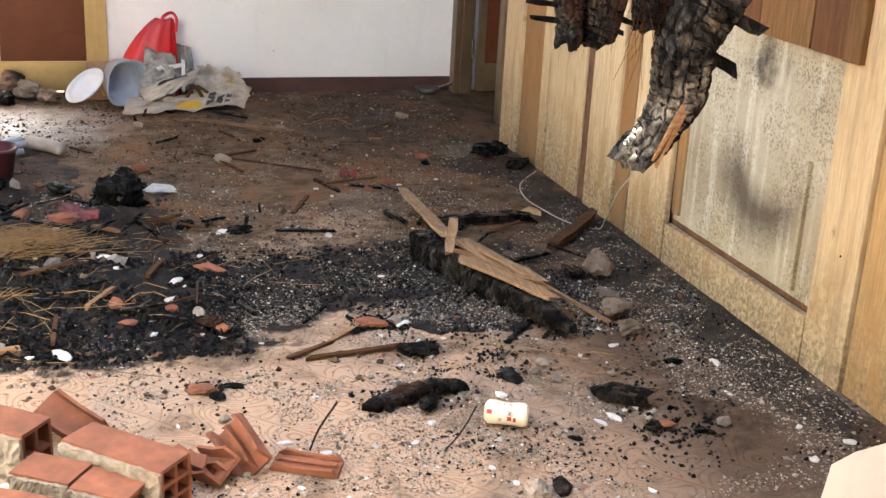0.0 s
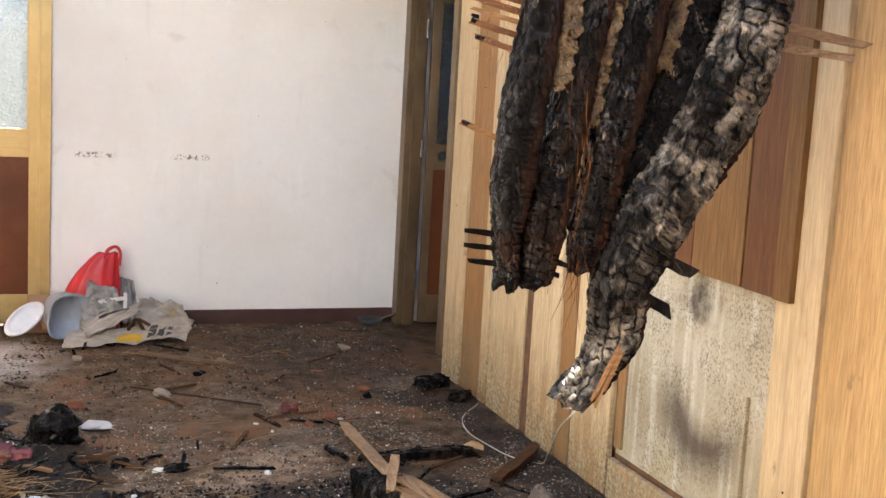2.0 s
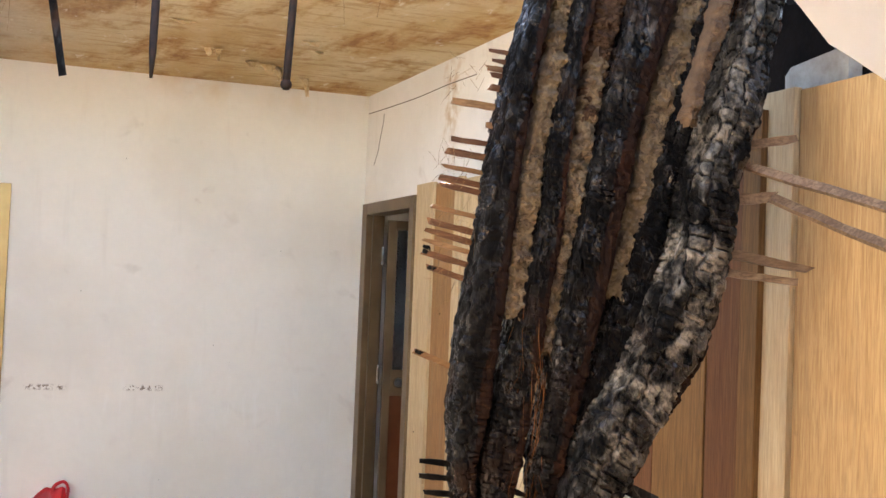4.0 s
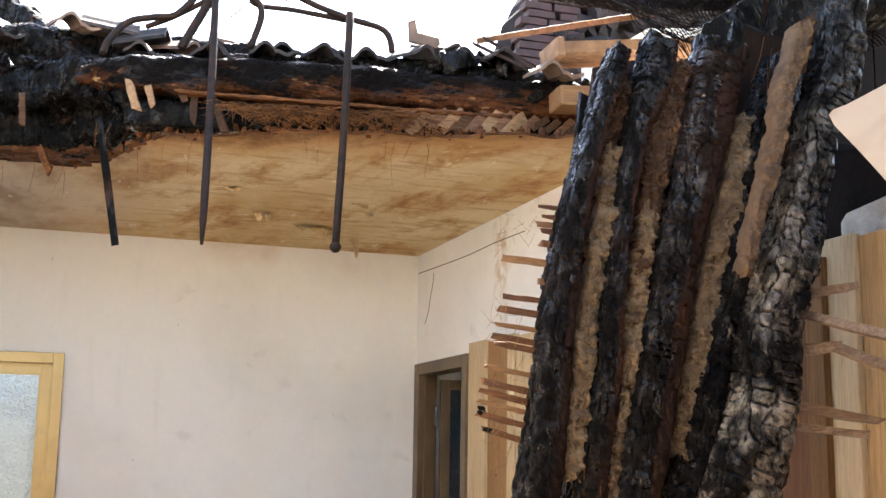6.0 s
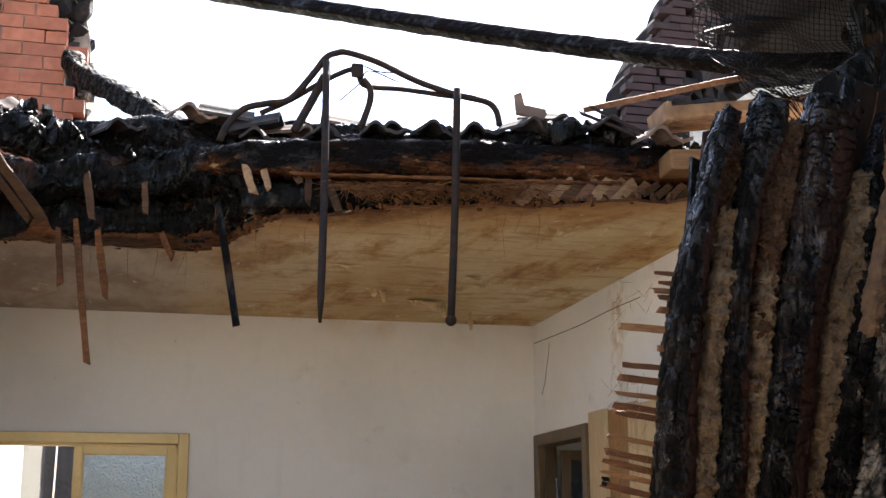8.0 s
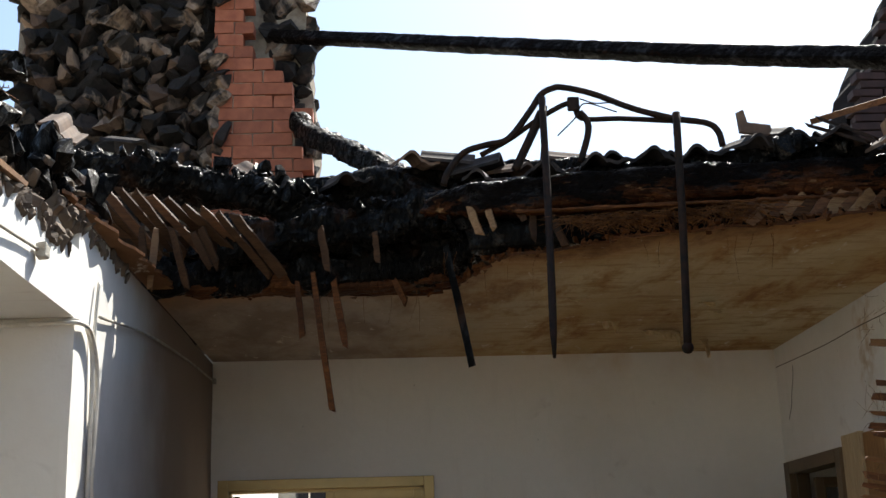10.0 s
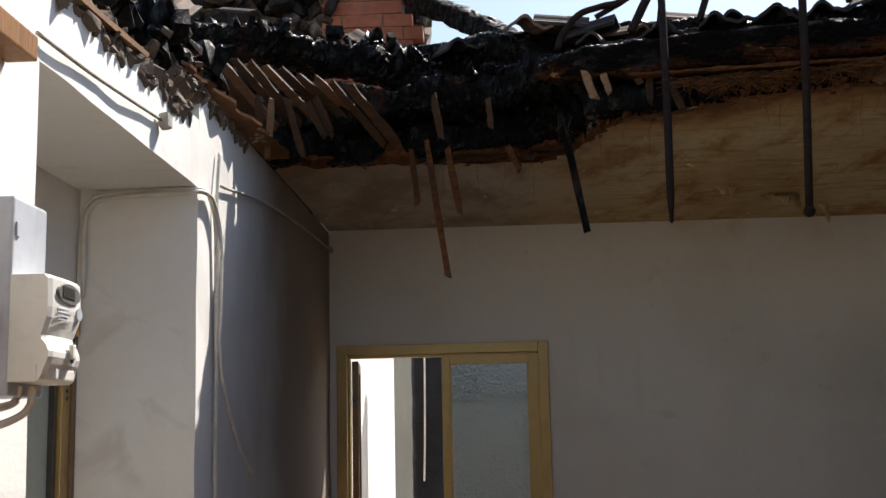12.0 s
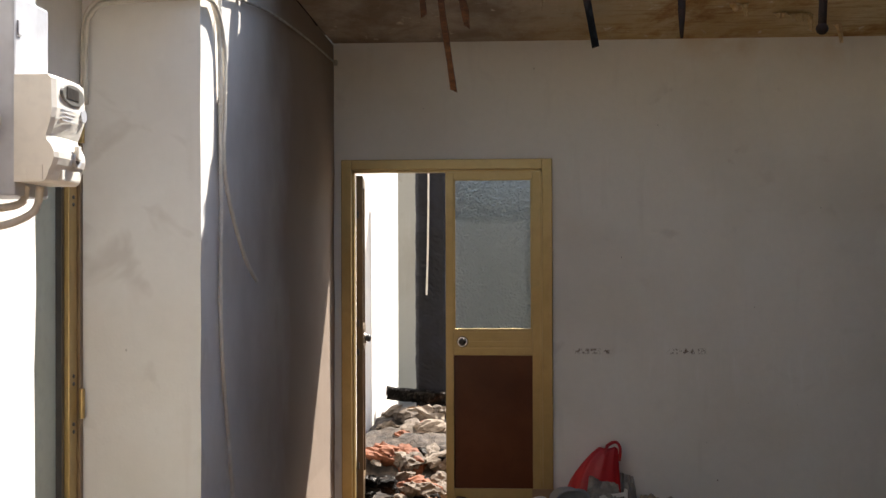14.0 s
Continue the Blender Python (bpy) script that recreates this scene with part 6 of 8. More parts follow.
part("stop", slab((XL - 0.47, LY1 - 0.034, 0.0), (XL - 0.405, LY1 - 0.004, 2.02), 0.003), BRONZE, dr)
for z in (1.72, 1.12, 0.96, 0.6):
    for dz in (0, 0.025):
        bm = bmesh.new()
        bmesh.ops.create_cone(bm, cap_ends=True, segments=10, radius1=0.007, radius2=0.006, depth=0.004, matrix=Matrix.Translation((XL - 0.413, LY1 - 0.07, z + dz)) @ Euler((0, math.pi / 2, 0)).to_matrix().to_4x4())
        part("screw", bm, DARK, jamb)
for z in (1.98, 1.05, 0.25):
    bm = bmesh.new()
    bmesh.ops.create_cone(bm, cap_ends=True, segments=12, radius1=0.010, radius2=0.010, depth=0.10, matrix=Matrix.Translation((XL - 0.40, LY1 - 0.03, z)))
    part("hinge", bm, BRASS, dr)


METER_DIM = simple("smoked_plastic", (0.20, 0.20, 0.19), (0.14, 0.14, 0.13), 9, 0.35, bump=0.05)


def meter():
    board = thing("meter_board", "grey plastic mounting board on the white wall", "meter board", (0, 0, 0))
    part("plate", slab((XL + 0.0, 2.325, 1.66), (XL + 0.10, 2.495, 2.05), 0.006), METER_GREY, board)
    part("latch", slab((XL + 0.098, 2.335, 1.97), (XL + 0.104, 2.352, 2.0), 0.002), METER_GREY, board)
    m = thing("electricity_meter", "cream plastic electricity meter with a small display and waisted front", "electricity meter", (0, 0, 0))
    # waisted profile in x, z drawn out along the wall
    prof = [(-0.962, 1.893), (-0.892, 1.893), (-0.885, 1.886), (-0.884, 1.83), (-0.886, 1.81), (-0.891, 1.791), (-0.896, 1.776), (-0.894, 1.768), (-0.886, 1.758), (-0.880, 1.744), (-0.880, 1.733), (-0.884, 1.720), (-0.890, 1.708), (-0.892, 1.700), (-0.897, 1.690), (-0.904, 1.686), (-0.962, 1.686)]
    y0, y1 = 2.325, 2.50
    bm = bmesh.new()
    rings = []
    for k in range(13):
        u = k / 12
        # the far half bulges a little less, ends rounded off
        pinch = 0.0035 * (1 if k in (0, 12) else 0)
        rings.append([bm.verts.new((x if x < -0.95 else x - pinch + 0.004 * math.sin(u * math.pi), y0 + (y1 - y0) * u + (0.006 * math.sin((1.893 - z) * 34) * u if x > -0.95 else 0), z)) for x, z in prof])
    for r0, r1 in zip(rings, rings[1:]):
        for k in range(len(prof)):
            bm.faces.new((r0[k], r0[(k + 1) % len(prof)], r1[(k + 1) % len(prof)], r1[k]))
    bm.faces.new(rings[0][::-1])
    bm.faces.new(rings[-1])
    bmesh.ops.recalc_face_normals(bm, faces=bm.faces)
    part("housing", bm, METER_WHITE, m)

    def disc(x, y, z, ry, rz, depth, mat, name, label=""):
        bm = bmesh.new()
        bmesh.ops.create_cone(bm, cap_ends=True, segments=28, radius1=1, radius2=0.94, depth=depth, matrix=Matrix.Translation((x, y, z)) @ Matrix.Diagonal((1, ry, rz, 1)) @ Euler((0, math.pi / 2, 0)).to_matrix().to_4x4())
        return part(name, bm, mat, m, label)
    disc(-0.880, 2.415, 1.862, 0.062, 0.021, 0.006, METER_DIM, "display_bezel")
    part("display", slab((-0.8785, 2.375, 1.852), (-0.8755, 2.440, 1.875), 0.001), DARK, m, "dark display window")
    disc(-0.881, 2.475, 1.828, 0.016, 0.014, 0.006, METER_GREY, "button")
    disc(-0.876, 2.425, 1.735, 0.020, 0.016, 0.008, METER_GREY, "switch_recess")
    part("switch", slab((-0.876, 2.41, 1.732), (-0.866, 2.428, 1.762), 0.003), METER_WHITE, m)
    disc(-0.873, 2.42, 1.731, 0.009, 0.006, 0.006, DARK, "seal")
    part("terminal_cover", slab((-0.895, 2.37, 1.690), (-0.884, 2.47, 1.714), 0.004), METER_WHITE, m)
    part("cover_gap", slab((-0.893, 2.36, 1.716), (-0.8835, 2.475, 1.7185)), DARK, m)
    part("side_cover", slab((-0.938, y0 - 0.002, 1.69), (-0.905, y0 + 0.001, 1.718), 0.0008), METER_WHITE, m)
    for i in range(4):
        part("print_line", slab((-0.8812, 2.36, 1.808 + i * 0.007), (-0.8798, 2.43 - 0.012 * (i % 2), 1.8098 + i * 0.007)), METER_GREY, m, "unreadable grey print line")
    part("knob", tube([(XL + 0.02, 2.31, 1.80), (XL + 0.05, 2.29, 1.80), (XL + 0.08, 2.29, 1.80)], 0.02, 12), METER_WHITE, board, smooth=True)
    for k, pts in enumerate([[(XL + 0.12, 2.40, 1.68), (XL + 0.11, 2.39, 1.63), (XL + 0.06, 2.33, 1.60), (XL + 0.02, 2.25, 1.615)], [(XL + 0.10, 2.38, 1.68), (XL + 0.09, 2.37, 1.645), (XL + 0.04, 2.30, 1.635), (XL + 0.02, 2.2, 1.66)]]):
        tagged(finish("meter_cable", tube(curve_points(pts, 20), 0.008, 8), CABLE, smooth=True), "dusty white cable looping under the meter", "cable", "meter cables")


meter()


def wall_cable(pts, r, label, mat=CABLE, n=40):
    return tagged(finish("wall_cable", tube(curve_points(pts, n), r, 8), mat, smooth=True), label, "cable", "cables on the left wall")


X = XL + 0.014
wall_cable([(-1.458, 4.055, 2.0), (-1.456, 4.055, 2.30), (-1.43, 4.058, 2.395), (-1.36, 4.06, 2.42), (-1.1, 4.062, 2.43), (-1.04, 4.10, 2.43), (X, 4.20, 2.42), (X, 4.285, 2.33), (X, 4.30, 2.05), (X, 4.31, 1.75), (X, 4.30, 1.4), (X, 4.33, 1.15), (X, 4.42, 0.85), (X, 4.50, 0.55), (X, 4.52, 0.0)], 0.008, "white cable turning the recess corner and dropping to the floor", n=120)
wall_cable([(-1.442, 4.045, 2.06), (-1.441, 4.045, 2.30), (-1.42, 4.05, 2.375), (-1.35, 4.05, 2.405), (-1.1, 4.05, 2.415), (-1.035, 4.09, 2.42), (X + .01, 4.23, 2.40), (X + .01, 4.325, 2.28), (X + .01, 4.32, 2.05), (X + .01, 4.325, 1.85), (X + .02, 4.42, 1.68), (X + .03, 4.58, 1.53), (X + 0.035, 4.74, 1.45)], 0.008, "white cable with a loose bent end", n=110)
wall_cable([(X, 4.33, 2.62), (X, 4.30, 2.45), (X, 4.315, 2.2), (X, 4.33, 1.9)], 0.006, "thin cable running up to the ceiling")
wall_cable([(X, 4.36, 2.50), (X, 5.2, 2.60), (X, 6.2, 2.66), (X, 7.10, 2.69)], 0.006, "cable clipped along the wall under the ceiling", CEMENT)
wall_cable([(X, 2.62, 2.487), (X, 2.95, 2.50), (X, 3.25, 2.52), (X, 3.58, 2.545)], 0.0055, "dirty conduit along the lintel", CEMENT)
bm = roughen(box((0.03, 0.05, 0.04), (X + 0.01, 3.60, 2.545), 0.006), 0.01, 30)
tagged(finish("junction_box", bm, CEMENT), "broken junction at the conduit end", "junction box")
tagged(finish("junction_box", box((0.02, 0.04, 0.03), (X + 0.002, 7.08, 2.69), 0.004), CEMENT), "small cable clip in the corner", "clip")
tagged(finish("wooden_shutter", slab((XL - 0.0, 2.1, 2.375), (XL + 0.07, 2.49, 2.43), 0.004), PINE_ORANGE), "orange wooden board end fixed high on the white wall", "board")
# broken wall crown
bm = stick((XL + 0.014, 2.80, 2.66), (XL + 0.014, 3.42, 2.695), 0.018, 0.02, 7, up=(1, 0, 0))
tagged(finish("wall_batten", bm, LATH), "pale splintered batten on the wall top", "batten")
chunks("wall_crown", "crumbling mud and stone on top of the whitewashed wall", "rubble", [(-1.25, 3.3, 2.72, 0.15, 0.6, 0.04, 130), (-1.22, 4.2, 2.86, 0.16, 0.5, 0.04, 90), (-1.2, 2.3, 2.78, 0.15, 0.4, 0.02, 40), (-1.072, 3.35, 2.665, 0.012, 0.62, 0.03, 170), (-1.075, 4.3, 2.77, 0.02, 0.5, 0.02, 80)], simple("mud_rubble", (0.17, 0.12, 0.08), (0.07, 0.048, 0.034), 12, 0.95, bump=0.9, dist=0.01), 52, 0.02, 0.07, 2)

# burnt eaves end lying on the wall top
roof_beam("burnt_eaves_board", "charred board end lying over straw on the wall top", [(-1.75, 3.38, 3.03), (-1.35, 3.33, 3.03), (-1.04, 3.30, 3.015)], 0.12, 0.055, 33, mat=CHAR_BROWN, steps=70, sides=28, front=(0, 0, -1))
chunks("wall_top_debris", "black burnt mud and charcoal heaped on the wall top", "burnt debris", [(-1.35, 3.55, 2.90, 0.22, 0.25, 0.06, 70), (-1.40, 3.30, 2.88, 0.2, 0.10, 0.06, 40), (-1.30, 4.3, 2.96, 0.25, 0.45, 0.07, 80)], CHAR, 57, 0.05, 0.14, 2)
bm = bmesh.new()
rng = random.Random(71)
for _ in range(90):
    x = rng.uniform(-1.55, -1.10)
    strand(bm, (x, 3.33 + rng.uniform(-0.05, 0.1), 2.985 + rng.uniform(-0.03, 0.02)), (x + rng.uniform(-0.02, 0.14), 3.27 + rng.uniform(-0.06, 0.08), 2.94 - rng.uniform(0, 0.06)), 0.0022, 0.02, rng)
tagged(finish("eaves_straw", bm, STRAW), "singed straw hanging under the eaves board", "straw", kind="stuff")
for x, y, z, rx, ry, rz, k in [(-1.46, 5.22, 3.56, 35, 30, 20, 0), (-1.62, 5.2, 3.53, 25, -12, -30, 1), (-1.20, 5.4, 3.52, 18, 20, 60, 1), (-0.62, 5.55, 3.43, 30, 10, 35, 0), (-1.75, 5.1, 3.5, 20, 25, 75, 0)]:
    loose_tile(pose(x, y, z, rx, ry, rz), TILE if k == 0 else SOOT_TILE, "broken clay roof tile lying in burnt debris")


# ---- floor: burnt heap, grit and loose things ----
def mound(x, y):
    h = 0.0
    for cx, cy, sx, sy, a in ((-0.15, 3.85, 0.42, 0.36, 0.075), (-0.2, 4.45, 0.40, 0.30, 0.07), (0.75, 4.02, 0.55, 0.16, 0.028), (0.12, 4.75, 0.2, 0.2, 0.04), (1.35, 3.7, 0.4, 0.4, 0.03), (2.02, 4.6, 0.12, 0.9, 0.035), (2.02, 3.2, 0.13, 0.8, 0.03), (-0.45, 5.4, 0.4, 0.5, 0.05), (1.9, 5.35, 0.2, 0.12, 0.05)):
        h += a * math.exp(-((x - cx) / sx) ** 2 - ((y - cy) / sy) ** 2)
    n = noise.fractal(Vector((x * 7, y * 7, 0.3)), 1.0, 2.1, 5)
    return h * (1 + 0.55 * n) - 0.014 + 0.004 * n


def burnt_heap():
    bm = bmesh.new()
    nx, ny = 150, 150
    x0, x1, y0, y1 = -1.0, 2.15, 2.3, 6.2
    rows = [[bm.verts.new((x0 + (x1 - x0) * i / nx, y0 + (y1 - y0) * j / ny, mound(x0 + (x1 - x0) * i / nx, y0 + (y1 - y0) * j / ny))) for i in range(nx + 1)] for j in range(ny + 1)]
    for r0, r1 in zip(rows, rows[1:]):
        for i in range(nx):
            if max(r0[i].co.z, r0[i + 1].co.z, r1[i].co.z, r1[i + 1].co.z) > -0.006:
                bm.faces.new((r0[i], r0[i + 1], r1[i + 1], r1[i]))
    s = Surface("soot_and_ash", 0.8, spec=0.3)
    f = s.noise(40, 6, 0.7)
    c = s.mix(s.span(f, 0.35, 0.7), (0.0035, 0.0026, 0.0020), (0.014, 0.0095, 0.0065))
    c = s.mix(s.math("MULTIPLY", s.span(s.noise(140, 2), 0.56, 0.66), s.span(s.noise(3), 0.45, 0.7, 0.02, 0.3)), c, (0.22, 0.20, 0.18))
    brown = s.span(s.axis(1), 4.3, 5.2, 0, 0.8)
    c = s.mix(s.math("MULTIPLY", brown, s.span(s.noise(6, 5), 0.4, 0.6)), c, (0.09, 0.055, 0.035))
    right = s.math("MULTIPLY", s.span(s.axis(0), 1.5, 1.8, 0, 0.8), s.span(f, 0.3, 0.6))
    c = s.mix(right, c, (0.050, 0.034, 0.021))
    s.colour(c)
    s.bump(s.math("ADD", f, s.noise(120, 3)), 0.9, 0.02)
    tagged(finish("burnt_heap", bm, s.m, smooth=True), "low heap of soot, ash and burnt straw on the floor", "ash heap", kind="stuff")


burnt_heap()


def scatter(name, label, category, patches, material, seed, flat=0.5):
    """Grit: thousands of small angular chips. patches: x0, x1, y0, y1, count, smallest, largest, clumping."""
    rng = np.random.default_rng(seed)
    base = np.array([(1, 0, 0), (-1, 0, 0), (0, 1, 0), (0, -1, 0), (0, 0, 1), (0, 0, -1)], float)
    tris = np.array([(0, 2, 4), (2, 1, 4), (1, 3, 4), (3, 0, 4), (2, 0, 5), (1, 2, 5), (3, 1, 5), (0, 3, 5)])
    verts, faces = [], []
    k = 0
    for x0, x1, y0, y1, n, lo, hi, clump in patches:
        made = 0
        tries = 0
        while made < n and tries < n * 12:
            tries += 1
            x, y = rng.uniform(x0, x1), rng.uniform(y0, y1)
            if clump and noise.noise(Vector((x * 3.2 + seed, y * 3.2, seed * 0.7))) + 0.5 * noise.noise(Vector((x * 9, y * 9, seed))) < clump - 0.5:
                continue
            size = lo + (hi - lo) * rng.random() ** 3
            z = max(0.0, mound(x, y))
            a = rng.uniform(0, 6.28)
            sc = size * np.array((rng.uniform(0.6, 1.3), rng.uniform(0.5, 1.0), flat * rng.uniform(0.6, 1.3))) / 2
            p = (base + rng.uniform(-0.3, 0.3, (6, 3))) * sc
            ca, sa = math.cos(a), math.sin(a)
            p = np.stack((p[:, 0] * ca - p[:, 1] * sa + x, p[:, 0] * sa + p[:, 1] * ca + y, p[:, 2] + z + sc[2] * 0.6), 1)
            verts.append(p)
            faces.append(tris + k)
            k += 6
            made += 1
    me = bpy.data.meshes.new(name)
    me.from_pydata(np.concatenate(verts).tolist(), [], np.concatenate(faces).tolist())
    me.materials.append(material)
    return tagged(new(name, me), label, category, kind="stuff")


def grit_material(name, stops, rough=0.85, dust=0.4):
    s = Surface(name, rough, spec=0.12)
    r = s.island()
    c = stops[0][1]
    for at, col in stops[1:]:
        c = s.mix(s.span(r, at - 0.02, at + 0.02), c, col)
    s.colour(s.mix(s.span(s.noise(150), 0.4, 0.7, 0, dust), c, (0.085, 0.068, 0.05)))
    return s.m


scatter("ash_grit", "pale ash and plaster grit strewn over the floor", "grit",
        [(0.5, 2.1, 2.3, 3.7, 13000, 0.0025, 0.012, 0.33), (-0.4, 1.2, 2.3, 3.6, 5200, 0.0025, 0.010, 0.42), (-0.3, 2.1, 2.3, 3.7, 15000, 0.002, 0.0065, 0.28), (0.4, 1.4, 3.35, 4.0, 6000, 0.0025, 0.010, 0.3), (1.3, 2.13, 2.4, 5.0, 3600, 0.003, 0.012, 0.35), (-0.6, 2.1, 4.2, 6.9, 7000, 0.004, 0.014, 0.42), (0.2, 2.1, 6.85, 7.09, 260, 0.008, 0.03, 0), (-0.2, 1.9, 2.3, 3.5, 900, 0.008, 0.024, 0.3), (0.82, 1.0, 3.45, 3.6, 120, 0.004, 0.02, 0), (0.28, 0.47, 3.11, 3.20, 420, 0.003, 0.014, 0), (0.85, 1.02, 3.0, 3.1, 200, 0.003, 0.022, 0), (0.7, 1.1, 2.86, 3.02, 500, 0.003, 0.010, 0), (1.40, 1.56, 2.72, 2.90, 160, 0.004, 0.024, 0), (1.2, 1.36, 3.0, 3.2, 60, 0.008, 0.03, 0), (1.98, 2.135, 2.4, 4.4, 420, 0.004, 0.018, 0), (0.1, 2.0, 2.3, 3.5, 9000, 0.003, 0.012, 0.2), (0.4, 2.05, 3.6, 5.4, 6000, 0.004, 0.015, 0.3), (0.1, 1.9, 2.35, 3.4, 260, 0.012, 0.03, 0.25)],
        grit_material("ash_grit", [(0, (0.22, 0.18, 0.135)), (0.35, (0.10, 0.076, 0.056)), (0.65, (0.36, 0.315, 0.25)), (0.90, (0.66, 0.63, 0.57)), (0.94, (0.22, 0.10, 0.06))]), 5)
scatter("char_grit", "black charcoal crumbs strewn over the floor", "charcoal",
        [(-0.5, 0.5, 3.35, 4.3, 5200, 0.004, 0.034, 0.15), (0.3, 1.5, 3.6, 4.3, 3600, 0.003, 0.022, 0.3), (0.9, 2.1, 2.4, 3.9, 2600, 0.003, 0.018, 0.45), (-0.6, 2.1, 4.2, 6.9, 4200, 0.003, 0.012, 0.45), (0.0, 1.2, 2.5, 3.4, 700, 0.003, 0.016, 0.55), (0.84, 1.0, 3.46, 3.58, 200, 0.005, 0.03, 0), (0.28, 0.38, 3.12, 3.18, 90, 0.005, 0.022, 0), (0.72, 1.1, 2.88, 3.04, 260, 0.004, 0.02, 0), (1.15, 1.3, 3.02, 3.25, 120, 0.005, 0.028, 0), (1.42, 1.7, 2.55, 2.85, 160, 0.005, 0.03, 0), (1.2, 1.7, 3.2, 3.9, 700, 0.004, 0.02, 0.3)],
        grit_material("charcoal_grit", [(0, (0.003, 0.0026, 0.0026)), (0.7, (0.009, 0.0075, 0.007)), (0.9, (0.04, 0.02, 0.011))], 0.7, 0.03), 8, 0.7)
scatter("pebble_litter", "brown crumbs of mud and tile on the floor", "litter",
        [(-0.5, 2.1, 3.0, 6.8, 2600, 0.006, 0.030, 0.5), (-0.5, 2.1, 4.2, 6.9, 9000, 0.004, 0.016, 0.38), (-0.5, 0.4, 3.4, 5.0, 220, 0.012, 0.045, 0.3)],
        grit_material("crumbs", [(0, (0.07, 0.045, 0.026)), (0.35, (0.11, 0.075, 0.046)), (0.6, (0.03, 0.021, 0.015)), (0.84, (0.19, 0.075, 0.037)), (0.95, (0.36, 0.32, 0.26))]), 11, 0.6)


def straw_litter():
    rng = random.Random(6)
    bm = bmesh.new()
    for cx, cy, sx, sy, n, l0, l1 in ((-0.22, 4.25, 0.22, 0.10, 420, 0.10, 0.32), (-0.15, 3.75, 0.35, 0.3, 90, 0.08, 0.25), (0.3, 4.4, 0.4, 0.4, 45, 0.08, 0.2), (0.75, 4.1, 0.5, 0.3, 14, 0.08, 0.25), (1.3, 3.05, 0.25, 0.12, 22, 0.08, 0.3), (0.9, 5.3, 0.5, 0.6, 20, 0.08, 0.25), (1.0, 6.3, 0.5, 0.3, 30, 0.08, 0.2)):
        for _ in range(n):
            x, y = rng.gauss(cx, sx * 0.6), rng.gauss(cy, sy * 0.6)
            a = rng.gauss(0.1, 0.5) if n > 300 else rng.uniform(0, 3.14)
            L = rng.uniform(l0, l1)
            z = max(0, mound(x, y)) + 0.004 + (rng.uniform(0, 0.05) if n > 300 else rng.uniform(0, 0.012))
            d = Vector((math.cos(a), math.sin(a) * 0.8, rng.uniform(-0.06, 0.1))) * L / 2
            strand(bm, Vector((x, y, z)) - d, Vector((x, y, max(z, 0.004))) + d, rng.uniform(0.0007, 0.0018), 0.018, rng)
    tagged(finish("straw_litter", bm, STRAW_GOLD), "golden straw strewn over the burnt heap", "straw", kind="stuff")


straw_litter()


# ---- hollow bricks ----
CRUST = simple("grey_mortar_crust", (0.33, 0.285, 0.215), (0.17, 0.14, 0.10), 40, 0.95, bump=1.0, dist=0.012)


